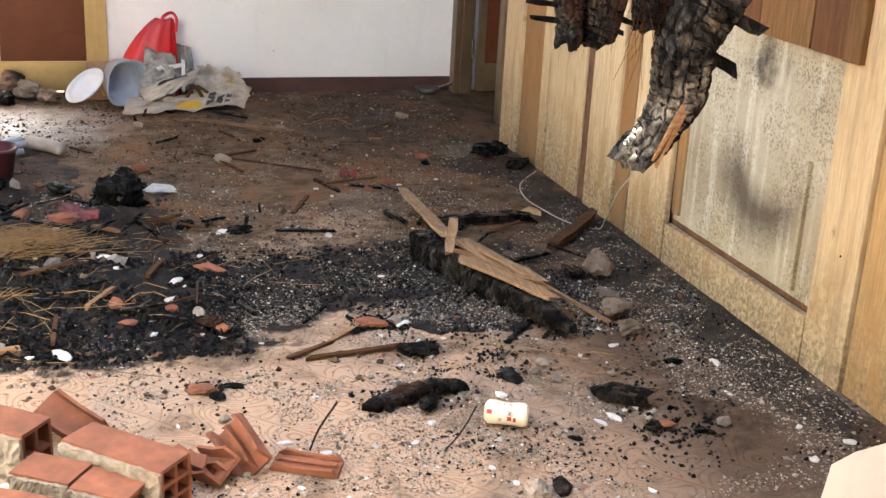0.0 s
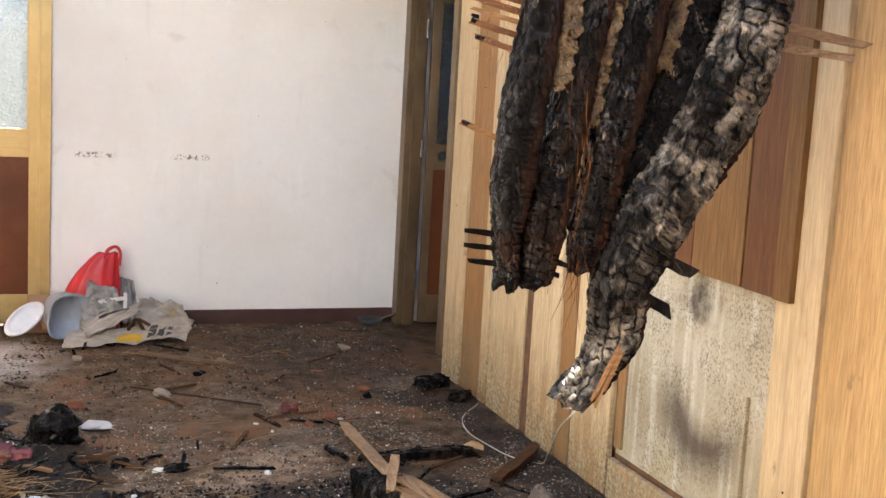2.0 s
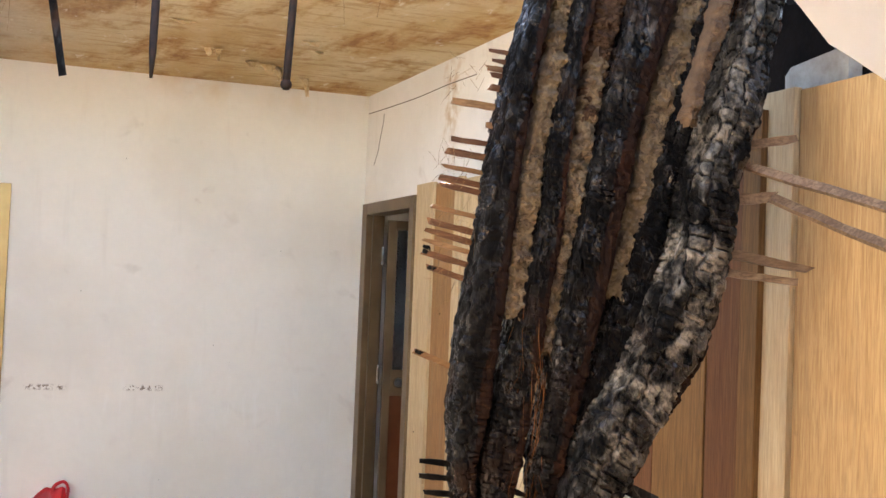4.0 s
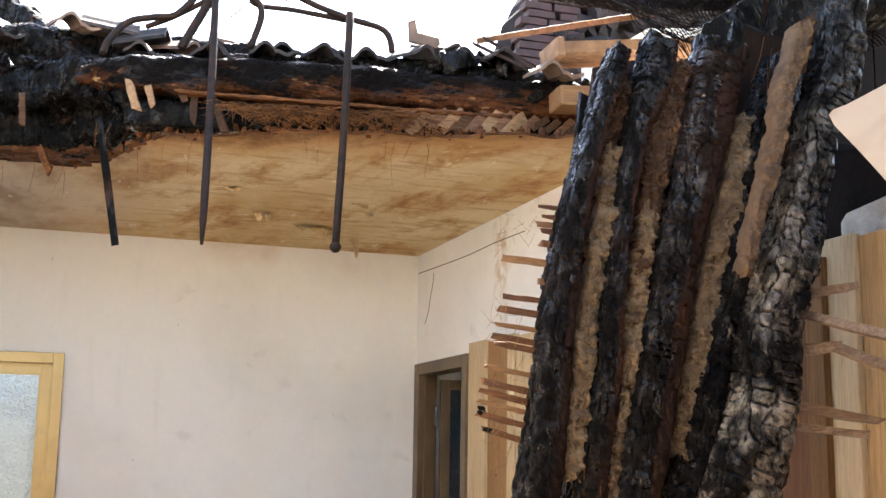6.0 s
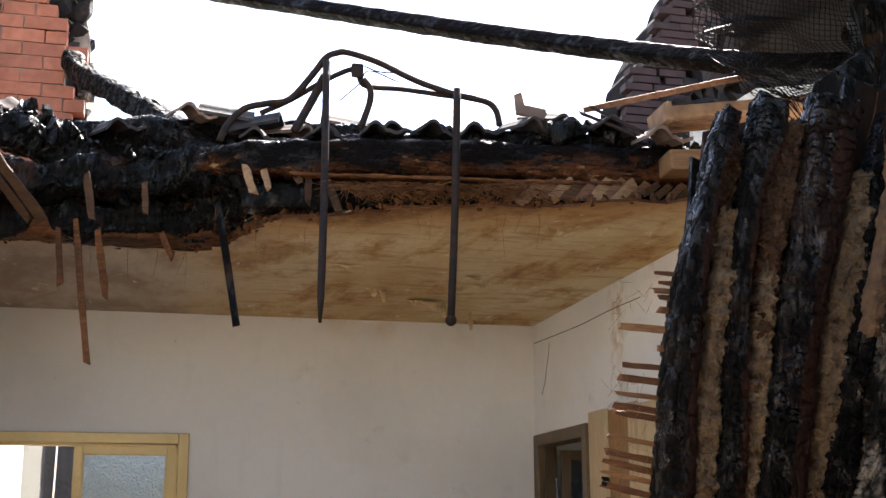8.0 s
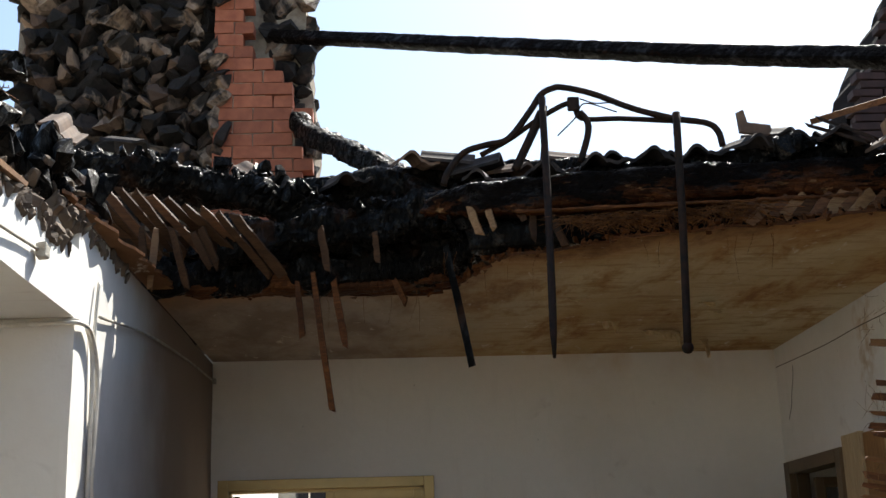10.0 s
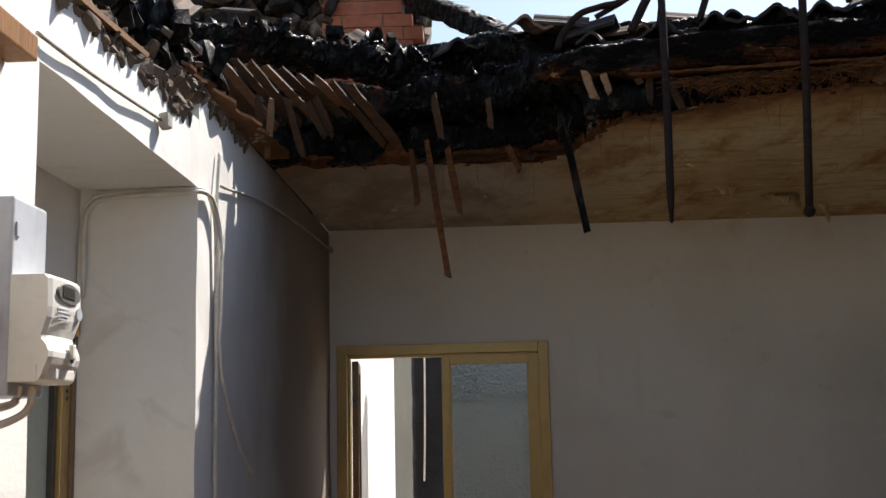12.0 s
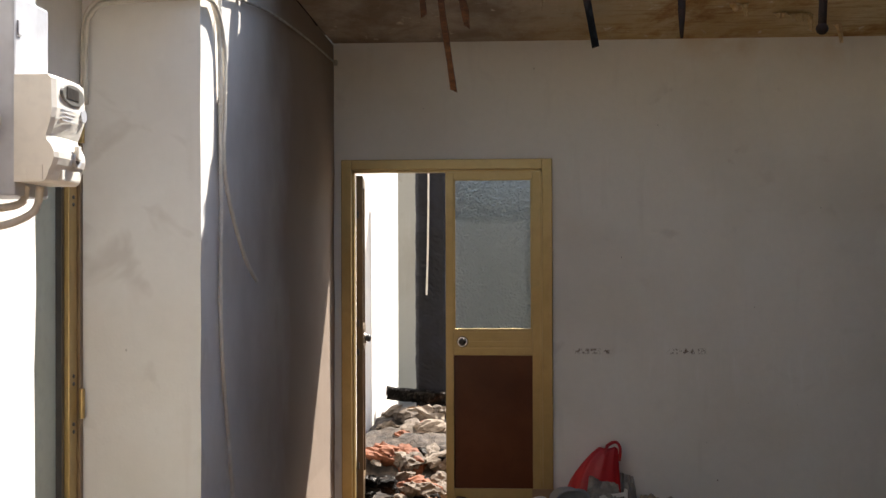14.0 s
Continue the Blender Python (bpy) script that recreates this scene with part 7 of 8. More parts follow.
def hollow_brick(L=0.29, W=0.105, H=0.135, cols=2, rows=3, label="hollow terracotta brick with mortar crusted on it", mortar=True):
    b = thing("hollow_brick", label, "brick", group="hollow bricks")
    t = 0.009
    bm = bmesh.new()
    # a block pierced lengthwise: only the webs of the grid are filled
    us = [0.0]
    for k in range(cols):
        us += [us[-1] + t, us[-1] + (W - t) / cols]
    us.append(us[-1] + t)
    vs = [0.0]
    for k in range(rows):
        vs += [vs[-1] + t, vs[-1] + (H - t) / rows]
    vs.append(vs[-1] + t)
    us = sorted(set(round(u, 6) for u in us))
    vs = sorted(set(round(v, 6) for v in vs))
    ring = [[[bm.verts.new((x, u - W / 2, v)) for v in vs] for u in us] for x in (-L / 2, -L / 6, L / 6, L / 2)]

    def solid(i, j):
        return 0 <= i < len(us) - 1 and 0 <= j < len(vs) - 1 and (i % 2 == 0 or j % 2 == 0)
    for i in range(len(us) - 1):
        for j in range(len(vs) - 1):
            if not solid(i, j):
                continue
            for r in (ring[0], ring[-1]):
                bm.faces.new((r[i][j], r[i + 1][j], r[i + 1][j + 1], r[i][j + 1]))
            for r0, r1 in zip(ring, ring[1:]):
                if not solid(i - 1, j):
                    bm.faces.new((r0[i][j], r0[i][j + 1], r1[i][j + 1], r1[i][j]))
                if not solid(i + 1, j):
                    bm.faces.new((r0[i + 1][j], r0[i + 1][j + 1], r1[i + 1][j + 1], r1[i + 1][j]))
                if not solid(i, j - 1):
                    bm.faces.new((r0[i][j], r0[i + 1][j], r1[i + 1][j], r1[i][j]))
                if not solid(i, j + 1):
                    bm.faces.new((r0[i][j + 1], r0[i + 1][j + 1], r1[i + 1][j + 1], r1[i][j + 1]))
    bmesh.ops.delete(bm, geom=[v for v in bm.verts if not v.link_faces], context="VERTS")
    bmesh.ops.recalc_face_normals(bm, faces=bm.faces)
    roughen(bm, 0.003, 14, L)
    part("body", bm, TERRACOTTA, b)
    if mortar:
        m = bmesh.new()
        n, k = 24, 10
        g = [[m.verts.new((-L / 2 + L * i / n, -W / 2 - 0.010 - 0.008 * noise.fractal(Vector((i * 0.7, j * 0.7, L * 9)), 1, 2, 3), H * (0.02 + 0.93 * j / k) + 0.006 * noise.noise(Vector((i * 0.5, j, 3))))) for i in range(n + 1)] for j in range(k + 1)]
        for r0, r1 in zip(g, g[1:]):
            for i in range(n):
                m.faces.new((r0[i], r0[i + 1], r1[i + 1], r1[i]))
        ext = bmesh.ops.extrude_face_region(m, geom=m.faces[:])
        for v in [q for q in ext["geom"] if isinstance(q, bmesh.types.BMVert)]:
            v.co.y = -W / 2 + 0.001
        bmesh.ops.recalc_face_normals(m, faces=m.faces)
        part("mortar", m, CRUST, b, "crust of pale mortar")
    return b


b = hollow_brick()
b.matrix_basis = pose(0.095, 2.60, 0.0, 0, 0, -43)
b2 = hollow_brick(0.15, 0.10, 0.105, 2, 2, "broken hollow brick half with a mortar crust")
b2.matrix_basis = pose(-0.072, 2.585, 0.0, 0, 0, -33)
b3 = hollow_brick(0.145, 0.10, 0.10, 2, 2, "broken hollow brick half split from its other half")
b3.matrix_basis = pose(0.055, 2.500, 0.0, 1, 0, -35)
b4 = hollow_brick(0.24, 0.11, 0.14, 2, 2, "hollow brick lying askew beside others")
b4.matrix_basis = pose(-0.20, 2.80, 0.0, 0, 0, -36)
b5 = hollow_brick(0.28, 0.12, 0.13, 2, 3, "hollow terracotta brick with a combed top")
b5.matrix_basis = pose(-0.20, 2.42, 0.0, 0, 0, -30)


def brick_shard(ribs, L, W, h, m, label):
    """A broken wall of a hollow brick with its ribs standing up."""
    bm = slab((-L / 2, -W / 2, 0), (L / 2, W / 2, 0.009))
    for i in range(ribs):
        y = -W / 2 + i * (W - 0.008) / max(1, ribs - 1)
        hh = h * (1 - 0.25 * (i % 2))
        prof = [(-L / 2, 0.009), (L / 2, 0.009), (L / 2 - 0.01, hh), (0, hh * 0.8), (-L / 2 + 0.02, hh * 1.05)]
        p = prism(prof, "y", y, y + 0.008)
        me = bpy.data.meshes.new("tmp")
        p.to_mesh(me)
        p.free()
        bm.from_mesh(me)
        bpy.data.meshes.remove(me)
    roughen(bm, 0.003, 20, L)
    ob = tagged(finish("brick_shard", bm, TERRACOTTA), label, "brick shard", "brick shards")
    ob.matrix_basis = m


brick_shard(2, 0.15, 0.045, 0.045, pose(0.245, 2.68, 0.02, 55, 8, 118), "broken brick wall standing on edge with mortar")
brick_shard(3, 0.15, 0.085, 0.045, pose(0.30, 2.66, 0.012, -30, 20, 120), "broken brick piece lying open on its ribs")
brick_shard(3, 0.15, 0.09, 0.05, pose(0.385, 2.70, 0.045, -55, -25, 115), "broken brick piece with two open channels")
brick_shard(3, 0.17, 0.07, 0.022, pose(0.53, 2.645, 0.004, 6, 0, -28), "flat brick shard with a hollow channel")
brick_shard(2, 0.18, 0.09, 0.05, pose(-0.03, 2.93, 0.04, 30, 20, -40), "split brick piece tilted against the others")


# ---- beverage can ----
def can():
    c = thing("crushed_can", "dented cream drinks can lying on the floor", "drinks can", (1.10, 2.766, 0.036))
    c.rotation_euler = (0, 0, math.atan2(2.738 - 2.794, 1.157 - 1.044))
    L, R = 0.122, 0.033
    bm = bmesh.new()
    prof = [(0, 0.0), (0.0, 0.6), (0.004, 0.80), (0.012, 1.0), (0.03, 1.0), (0.05, 0.97), (0.07, 0.95), (0.09, 1.0), (0.108, 1.0), (0.115, 0.86), (0.119, 0.80), (0.119, 0.72), (0.115, 0.68), (0.115, 0.0)]
    rings = []
    for x, k in prof:
        ring = []
        for i in range(40):
            a = i * math.tau / 40
            r = R * k
            d = 0.010 * math.exp(-((x - 0.062) / 0.02) ** 2 - ((a - 1.9) / 0.7) ** 2) + 0.006 * math.exp(-((x - 0.085) / 0.015) ** 2 - ((a - 2.6) / 0.5) ** 2)
            ring.append(bm.verts.new((x - L / 2, math.cos(a) * (r - d * k), math.sin(a) * (r - d * k))))
        rings.append(ring)
    for r0, r1 in zip(rings, rings[1:]):
        for i in range(40):
            bm.faces.new((r0[i], r0[(i + 1) % 40], r1[(i + 1) % 40], r1[i]))
    bmesh.ops.remove_doubles(bm, verts=bm.verts, dist=1e-5)
    bmesh.ops.recalc_face_normals(bm, faces=bm.faces)
    s = Surface("printed_can_film", 0.35, 0.15)
    n = s.noise(40, 5)
    col = s.mix(s.span(s.noise(18, 4), 0.45, 0.65, 0, 0.5), (0.72, 0.64, 0.45), (0.80, 0.76, 0.66))
    col = s.mix(s.math("MULTIPLY", s.span(n, 0.5, 0.58), s.span(s.math("ABSOLUTE", s.axis(0)), 0.03, 0.01, 0, 1)), col, (0.14, 0.12, 0.07))
    s.colour(col)
    part("can_body", bm, s.m, c, smooth=True)
    red = simple("red_print", (0.45, 0.05, 0.02), (0.35, 0.03, 0.02), 20, 0.4, bump=0)
    for x, a, w in ((-0.045, 2.7, 0.014), (0.010, 3.15, 0.012), (0.024, 3.2, 0.008)):
        p = Vector((x, math.cos(a) * (R + 0.0006), math.sin(a) * (R + 0.0006)))
        part("print_bar", box((w, 0.012, 0.0008), p, turn=Euler((a - math.pi / 2, 0, 0)).to_matrix()), red, c, "red printed bar")
    return c


can()


# ---- burnt timber with splintered top ----
def floor_timber():
    t = thing("burnt_timber", "charred timber on the floor with a pale splintered top", "timber", (1.36, 3.68, 0))
    inv = Matrix.Translation((-1.36, -3.68, 0))

    def put(name, bm, mat, label=""):
        bm.transform(inv)
        part(name, bm, mat, t, label)
    put("log", burnt_beam([(1.235, 4.08, 0.065), (1.33, 3.82, 0.062), (1.42, 3.55, 0.055), (1.505, 3.27, 0.04)], 0.13, 0.11, 61, steps=120, sides=30, lumps=0.016, square=0.8, shape=lambda u: 1 - 0.25 * u if u < 0.6 else max(0.25, 0.85 - 1.5 * (u - 0.6)), front=(0, 0, 1)), CHAR_BROWN)
    put("split_face", stick((1.325, 3.96, 0.122), (1.47, 3.53, 0.112), 0.085, 0.014, 1, ragged=0.6), LATH_PALE, "pale split wood face")
    put("split_face", stick((1.27, 3.74, 0.128), (1.50, 3.39, 0.092), 0.05, 0.012, 2, ragged=0.7), LATH_PALE)
    put("split_face", stick((1.30, 3.84, 0.118), (1.48, 3.46, 0.10), 0.05, 0.012, 3, ragged=0.7), LATH)
    put("split_face", stick((1.37, 3.60, 0.085), (1.52, 3.35, 0.05), 0.05, 0.02, 8, ragged=0.7), LATH_RED, "red-brown split wood")
    put("splinter", stick((1.465, 3.545, 0.115), (1.68, 3.37, 0.012), 0.018, 0.010, 4), LATH_PALE)
    put("splinter", stick((1.39, 4.93, 0.02), (1.27, 3.92, 0.155), 0.048, 0.014, 5), LATH_PALE, "pale split lath leaning on the log")
    put("splinter", stick((1.31, 3.95, 0.20), (1.235, 3.76, 0.145), 0.034, 0.014, 6), LATH_PALE)
    put("splinter", stick((1.36, 3.80, 0.135), (1.47, 3.50, 0.122), 0.02, 0.008, 9), LATH_PALE)


floor_timber()


def board_piece(a, b, w, t, mat, label, seed):
    tagged(finish("board_piece", stick(a, b, w, t, seed), mat), label, "board", "loose boards")


board_piece((1.76, 4.10, 0.02), (2.03, 4.32, 0.075), 0.05, 0.025, LATH_DARK, "short brown board propped on rubble", 1)
board_piece((1.35, 4.46, 0.02), (1.84, 4.48, 0.025), 0.06, 0.03, CHAR_BROWN, "charred batten lying flat in ash", 2)
board_piece((0.655, 3.277, 0.008), (0.955, 3.306, 0.015), 0.022, 0.010, LATH_DARK, "thin brown lath lying on the floor", 3)
board_piece((0.645, 6.37, 0.015), (1.10, 6.05, 0.02), 0.030, 0.015, LATH_GREY, "pale grey lath on the sooty floor", 4)
tagged(finish("board_piece", burnt_beam([(0.752, 2.912, 0.012), (0.85, 2.945, 0.022), (0.96, 2.985, 0.026), (1.06, 2.995, 0.016)], 0.05, 0.035, 95, steps=60, sides=22, cell=0.02, relief=0.004, lumps=0.008, shape=lambda u: 0.45 + 0.75 * math.sin(math.pi * min(1, 0.15 + u * 0.8)), front=(0, 0, 1)), CHAR), "half-burnt black batten in ash", "board", "loose boards")
board_piece((1.425, 2.885, 0.02), (1.525, 2.80, 0.025), 0.075, 0.03, CHAR_BROWN, "charred red-brown block of wood", 6)
board_piece((-0.35, 3.44, 0.015), (-0.18, 3.47, 0.02), 0.03, 0.012, LATH, "pale split lath on the heap edge", 7)
board_piece((1.85, 4.47, 0.04), (1.80, 4.50, 0.05), 0.03, 0.02, PINE, "small pale wood end", 8)
board_piece((0.55, 5.7, 0.01), (1.1, 5.3, 0.012), 0.008, 0.008, LATH_DARK, "thin stick lying on the floor", 9)


MUD_LUMP = simple("dry_mud_lump", (0.17, 0.125, 0.085), (0.085, 0.06, 0.04), 18, 0.95, bump=0.9, dist=0.012)


def stone(x, y, size, mat, label, seed, cat="stone", sq=(1.1, 0.9, 0.7)):
    bm = rock(seed, size, sq, 3 if size > 0.06 else 1 if size < 0.03 else 2, 2.6)
    low = min(v.co.z for v in bm.verts)
    bm.transform(Matrix.Translation((0, 0, -low)))
    ob = tagged(finish({"stone": "stone", "charcoal": "charcoal_lump", "plaster chip": "plaster_chip", "tile shard": "tile_shard"}[cat], bm, mat), label, cat, {"stone": "loose stones", "charcoal": "charcoal lumps", "plaster chip": "plaster chips", "tile shard": "tile shards"}[cat])
    ob.matrix_basis = pose(x, y, max(0, mound(x, y)) - 0.003, 0, 0, seed * 37)
    return ob


for i, (x, y, r) in enumerate([(1.82, 3.80, 0.125), (1.77, 3.58, 0.075), (1.72, 3.42, 0.11), (1.71, 3.29, 0.09), (1.334, 3.107, 0.045), (1.343, 3.0, 0.04), (1.30, 3.06, 0.035), (1.70, 2.65, 0.045), (1.03, 2.95, 0.03), (1.04, 2.37, 0.09), (0.98, 3.50, 0.05), (1.52, 3.0, 0.035), (0.36, 2.93, 0.035)]):
    stone(x, y, r, MUD_LUMP if i < 4 else STONE if i != 9 else MORTAR, "dusty grey-brown stone lying in the ash", i + 3)
for i, (x, y, r) in enumerate([(1.49, 2.66, 0.055), (1.126, 2.411, 0.06), (1.214, 3.046, 0.075), (1.258, 2.65, 0.035), (0.995, 3.25, 0.11), (1.0, 3.46, 0.045), (0.84, 3.47, 0.06), (0.36, 3.08, 0.05), (1.62, 2.62, 0.04), (1.75, 3.05, 0.05), (0.92, 2.90, 0.07), (0.55, 3.9, 0.06), (0.80, 2.93, 0.06), (0.41, 3.14, 0.05), (1.95, 5.35, 0.16), (2.04, 5.25, 0.13), (1.75, 3.85, 0.09), (-0.05, 5.1, 0.10), (0.25, 4.9, 0.08), (0.62, 4.5, 0.08), (-0.3, 5.15, 0.1)]):
    stone(x, y, r, CHAR if i % 3 else CHAR_TAR, "crumbling black charcoal lump in the ash", i + 40, "charcoal", (1.5, 0.8, 0.45))
CHIP = simple("white_plaster_chip", (0.58, 0.56, 0.52), (0.42, 0.40, 0.36), 12, 0.9, bump=0.3)
rng = random.Random(17)
for i in range(70):
    x, y = rng.uniform(-0.2, 2.0), 2.35 + 2.9 * rng.random() ** 1.6
    stone(x, y, rng.uniform(0.012, 0.038), CHIP, "small white plaster chip on the floor", i + 100, "plaster chip", (1.3, 0.8, 0.45))
for x, y, r in [(0.353, 5.07, 0.10), (1.003, 3.49, 0.045), (1.41, 2.74, 0.04), (1.36, 2.72, 0.035), (1.50, 2.80, 0.035), (0.40, 2.83, 0.045), (0.85, 3.0, 0.05), (1.02, 3.24, 0.04), (0.1, 4.22, 0.07), (0.32, 3.95, 0.05), (0.55, 4.5, 0.05), (-0.05, 3.42, 0.06), (0.5, 2.78, 0.03)]:
    stone(x, y, r, CHIP, "white plaster fragment on the sooty floor", int(x * 100 + 300), "plaster chip", (1.5, 0.7, 0.4))
for x, y, r in [(0.326, 3.121, 0.07), (0.90, 3.49, 0.08), (0.12, 3.72, 0.07), (-0.05, 4.55, 0.10), (0.0, 4.65, 0.08), (0.45, 4.05, 0.09), (-0.2, 4.75, 0.09), (1.25, 5.0, 0.06), (0.32, 2.86, 0.035), (0.15, 3.62, 0.05), (1.53, 2.67, 0.05)]:
    stone(x, y, r, TERRACOTTA, "red terracotta shard in the debris", int(x * 77 + 500), "tile shard", (1.4, 0.8, 0.4))
bm = rock(91, 0.21, (1.0, 0.8, 0.95), 4, 1.6)
for v in bm.verts:
    v.co += v.co.normalized() * 0.018 * noise.noise(Vector((v.co.x * 8, v.co.y * 8, v.co.z * 45)))
ob = tagged(finish("burnt_cloth", bm, CHAR_TAR), "wrinkled black burnt cloth on the heap", "burnt cloth")
ob.location = (0.16, 4.80, 0.085)


def wire(pts, r, label, mat=CABLE, n=40, name="loose_wire"):
    tagged(finish(name, tube(curve_points(pts, n), r, 6), mat, smooth=True), label, "wire", "loose wires")


wire([(2.09, 5.12, 0.03), (1.95, 4.95, 0.02), (1.90, 4.75, 0.015), (1.92, 4.55, 0.015), (1.95, 4.38, 0.02), (2.02, 4.25, 0.03), (2.06, 4.27, 0.06), (1.75, 3.55, 0.40), (1.36, 2.66, 0.74)], 0.003, "pale flex hanging from the burnt joist to the floor", CEMENT, 80)
wire([(0.632, 2.775, 0.11), (0.58, 2.75, 0.05), (0.553, 2.73, 0.002)], 0.003, "thin dark wire sticking up from the floor", RUST, 12)
wire([(0.884, 2.647, 0.002), (0.95, 2.70, 0.03), (1.009, 2.758, 0.07)], 0.0025, "thin bent rusty wire beside the can", RUST, 12)


# ---- rubbish by the far wall ----
def red_bag():
    bm = bmesh.new()
    n, k = 48, 26
    rings = []
    for j in range(k + 1):
        v = j / k
        z = 0.45 * v
        left = -0.15 - 0.02 * math.sin(v * 3.1) + 0.17 * max(0, v - 0.3) ** 2 / 0.49
        right = 0.14 - 0.015 * v
        w, mid = (right - left) / 2, (right + left) / 2
        d = 0.085 * (1 - 0.88 * v ** 1.3)
        ring = []
        for i in range(n):
            a = i * math.tau / n
            wr = 1 + 0.10 * noise.noise(Vector((math.cos(a) * 2.4, math.sin(a) * 2.4, v * 1.2))) + 0.07 * math.sin(a * 9 + 3 * v) * (0.3 + v)
            ring.append(bm.verts.new((math.cos(a) * w * wr + mid, math.sin(a) * d * wr, z + 0.02 * noise.noise(Vector((a, v * 3, 4))))))
        rings.append(ring)
    for r0, r1 in zip(rings, rings[1:]):
        for i in range(n):
            bm.faces.new((r0[i], r0[(i + 1) % n], r1[(i + 1) % n], r1[i]))
    bm.faces.new(rings[0][::-1])
    bm.faces.new(rings[-1])
    bag = thing("red_bag", "bright red plastic carrier bag slumped against the wall", "carrier bag", (0.46, 6.97, 0.0))
    part("bag_body", bm, RED, bag, smooth=True)
    bm = bmesh.new()
    for y in (-0.012, 0.012):
        pts = curve_points([(0.05, y, 0.42), (0.07, y, 0.465), (0.115, y, 0.485), (0.14, y, 0.45), (0.135, y, 0.38)], 16)
        tube(pts, 0.008, 6, bm=bm)
    part("handle", bm, RED, bag)


red_bag()


def sheet(name, label, category, mat, corners, seed, crumple=0.03, n=26, thick=0.003, marks=()):
    """A crumpled sheet through four corners."""
    a, b, c, d = [Vector(p) for p in corners]
    nrm = (b - a).cross(d - a).normalized()
    bm = bmesh.new()

    def at(u, v):
        p = a.lerp(b, u).lerp(d.lerp(c, u), v)
        f = noise.fractal(Vector((u * 3.1 + seed, v * 3.1, seed * 0.3)), 0.8, 2, 5)
        r = abs(noise.noise(Vector((u * 5 + seed, v * 5 + 2, seed))))
        return p + nrm * crumple * (f + 0.8 * r) + Vector((0, 0, max(0, 0.012 - p.z) * 0.2))
    g = [[bm.verts.new(at(i / n, j / n)) for i in range(n + 1)] for j in range(n + 1)]
    for r0, r1 in zip(g, g[1:]):
        for i in range(n):
            bm.faces.new((r0[i], r0[i + 1], r1[i + 1], r1[i]))
    ext = bmesh.ops.extrude_face_region(bm, geom=bm.faces[:])
    for v in [q for q in ext["geom"] if isinstance(q, bmesh.types.BMVert)]:
        v.co -= nrm * thick
    bmesh.ops.recalc_face_normals(bm, faces=bm.faces)
    top = thing(name, label, category)
    part("sheet", bm, mat, top, smooth=True)
    for u0, u1, v0, v1, m in marks:
        bm = bmesh.new()
        q = 8
        g = [[bm.verts.new(at(u0 + (u1 - u0) * i / q, v0 + (v1 - v0) * j / 3) + nrm * 0.003) for i in range(q + 1)] for j in range(4)]
        for r0, r1 in zip(g, g[1:]):
            for i in range(q):
                bm.faces.new((r0[i], r0[i + 1], r1[i + 1], r1[i]))
        part("print_bar", bm, m, top, "printed bar")
    return top


PAPER = simple("dirty_paper_sack", (0.50, 0.43, 0.34), (0.30, 0.25, 0.19), 10, 0.75, bump=0.5)
FILM = simple("grey_plastic_film", (0.40, 0.37, 0.32), (0.25, 0.22, 0.19), 12, 0.35, bump=0.5)
CARD = simple("brown_cardboard", (0.36, 0.22, 0.12), (0.28, 0.16, 0.085), 6, 0.85, bump=0.2)
YELLOW = simple("yellow_print", (0.62, 0.38, 0.03), (0.55, 0.32, 0.03), 9, 0.6, bump=0)
INK = simple("black_print", (0.04, 0.035, 0.03), (0.08, 0.07, 0.06), 20, 0.6, bump=0)
TUB = simple("blue_grey_plastic", (0.38, 0.41, 0.45), (0.30, 0.33, 0.37), 5, 0.4, bump=0.05)
TRAY = simple("white_foam_tray", (0.78, 0.77, 0.76), (0.66, 0.65, 0.64), 6, 0.5, bump=0.1)
sheet("paper_sack", "crumpled white paper sack with black and yellow print", "paper sack", PAPER, [(0.27, 6.52, 0.012), (0.93, 6.62, 0.02), (1.0, 6.80, 0.10), (0.30, 6.66, 0.06)], 3, 0.03, marks=[(0.42, 0.62, 0.05, 0.3, YELLOW), (0.66, 0.72, 0.2, 0.75, INK), (0.74, 0.79, 0.2, 0.75, INK), (0.81, 0.85, 0.22, 0.75, INK)])
sheet("paper_sack", "folded grey paper sack lying over the rubbish", "paper sack", PAPER, [(0.40, 6.56, 0.05), (0.66, 6.62, 0.17), (0.70, 6.74, 0.21), (0.36, 6.62, 0.13)], 8, 0.03, marks=[(0.3, 0.8, 0.8, 0.9, INK)])
sheet("paper_sack", "rumpled paper sack end with a yellow mark", "paper sack", PAPER, [(0.66, 6.76, 0.03), (0.98, 6.72, 0.05), (0.94, 6.86, 0.17), (0.70, 6.88, 0.20)], 5, 0.05, marks=[(0.6, 0.75, 0.5, 0.7, YELLOW)])
sheet("plastic_film", "crumpled translucent film over the rubbish", "plastic film", FILM, [(0.38, 6.80, 0.10), (0.60, 6.80, 0.14), (0.58, 6.88, 0.26), (0.42, 6.90, 0.30)], 9, 0.05)
sheet("plastic_film", "grey plastic film stuffed beside the tub", "plastic film", FILM, [(0.36, 6.66, 0.06), (0.56, 6.68, 0.08), (0.56, 6.80, 0.20), (0.38, 6.78, 0.20)], 12, 0.06)
sheet("plastic_film", "wad of grey film behind the red bag", "plastic film", FILM, [(0.60, 6.98, 0.05), (0.72, 6.98, 0.03), (0.68, 7.04, 0.28), (0.60, 7.04, 0.30)], 15, 0.04)
cb = thing("cardboard_box", "torn brown cardboard leaning by the door", "cardboard", (0.20, 6.98, 0))
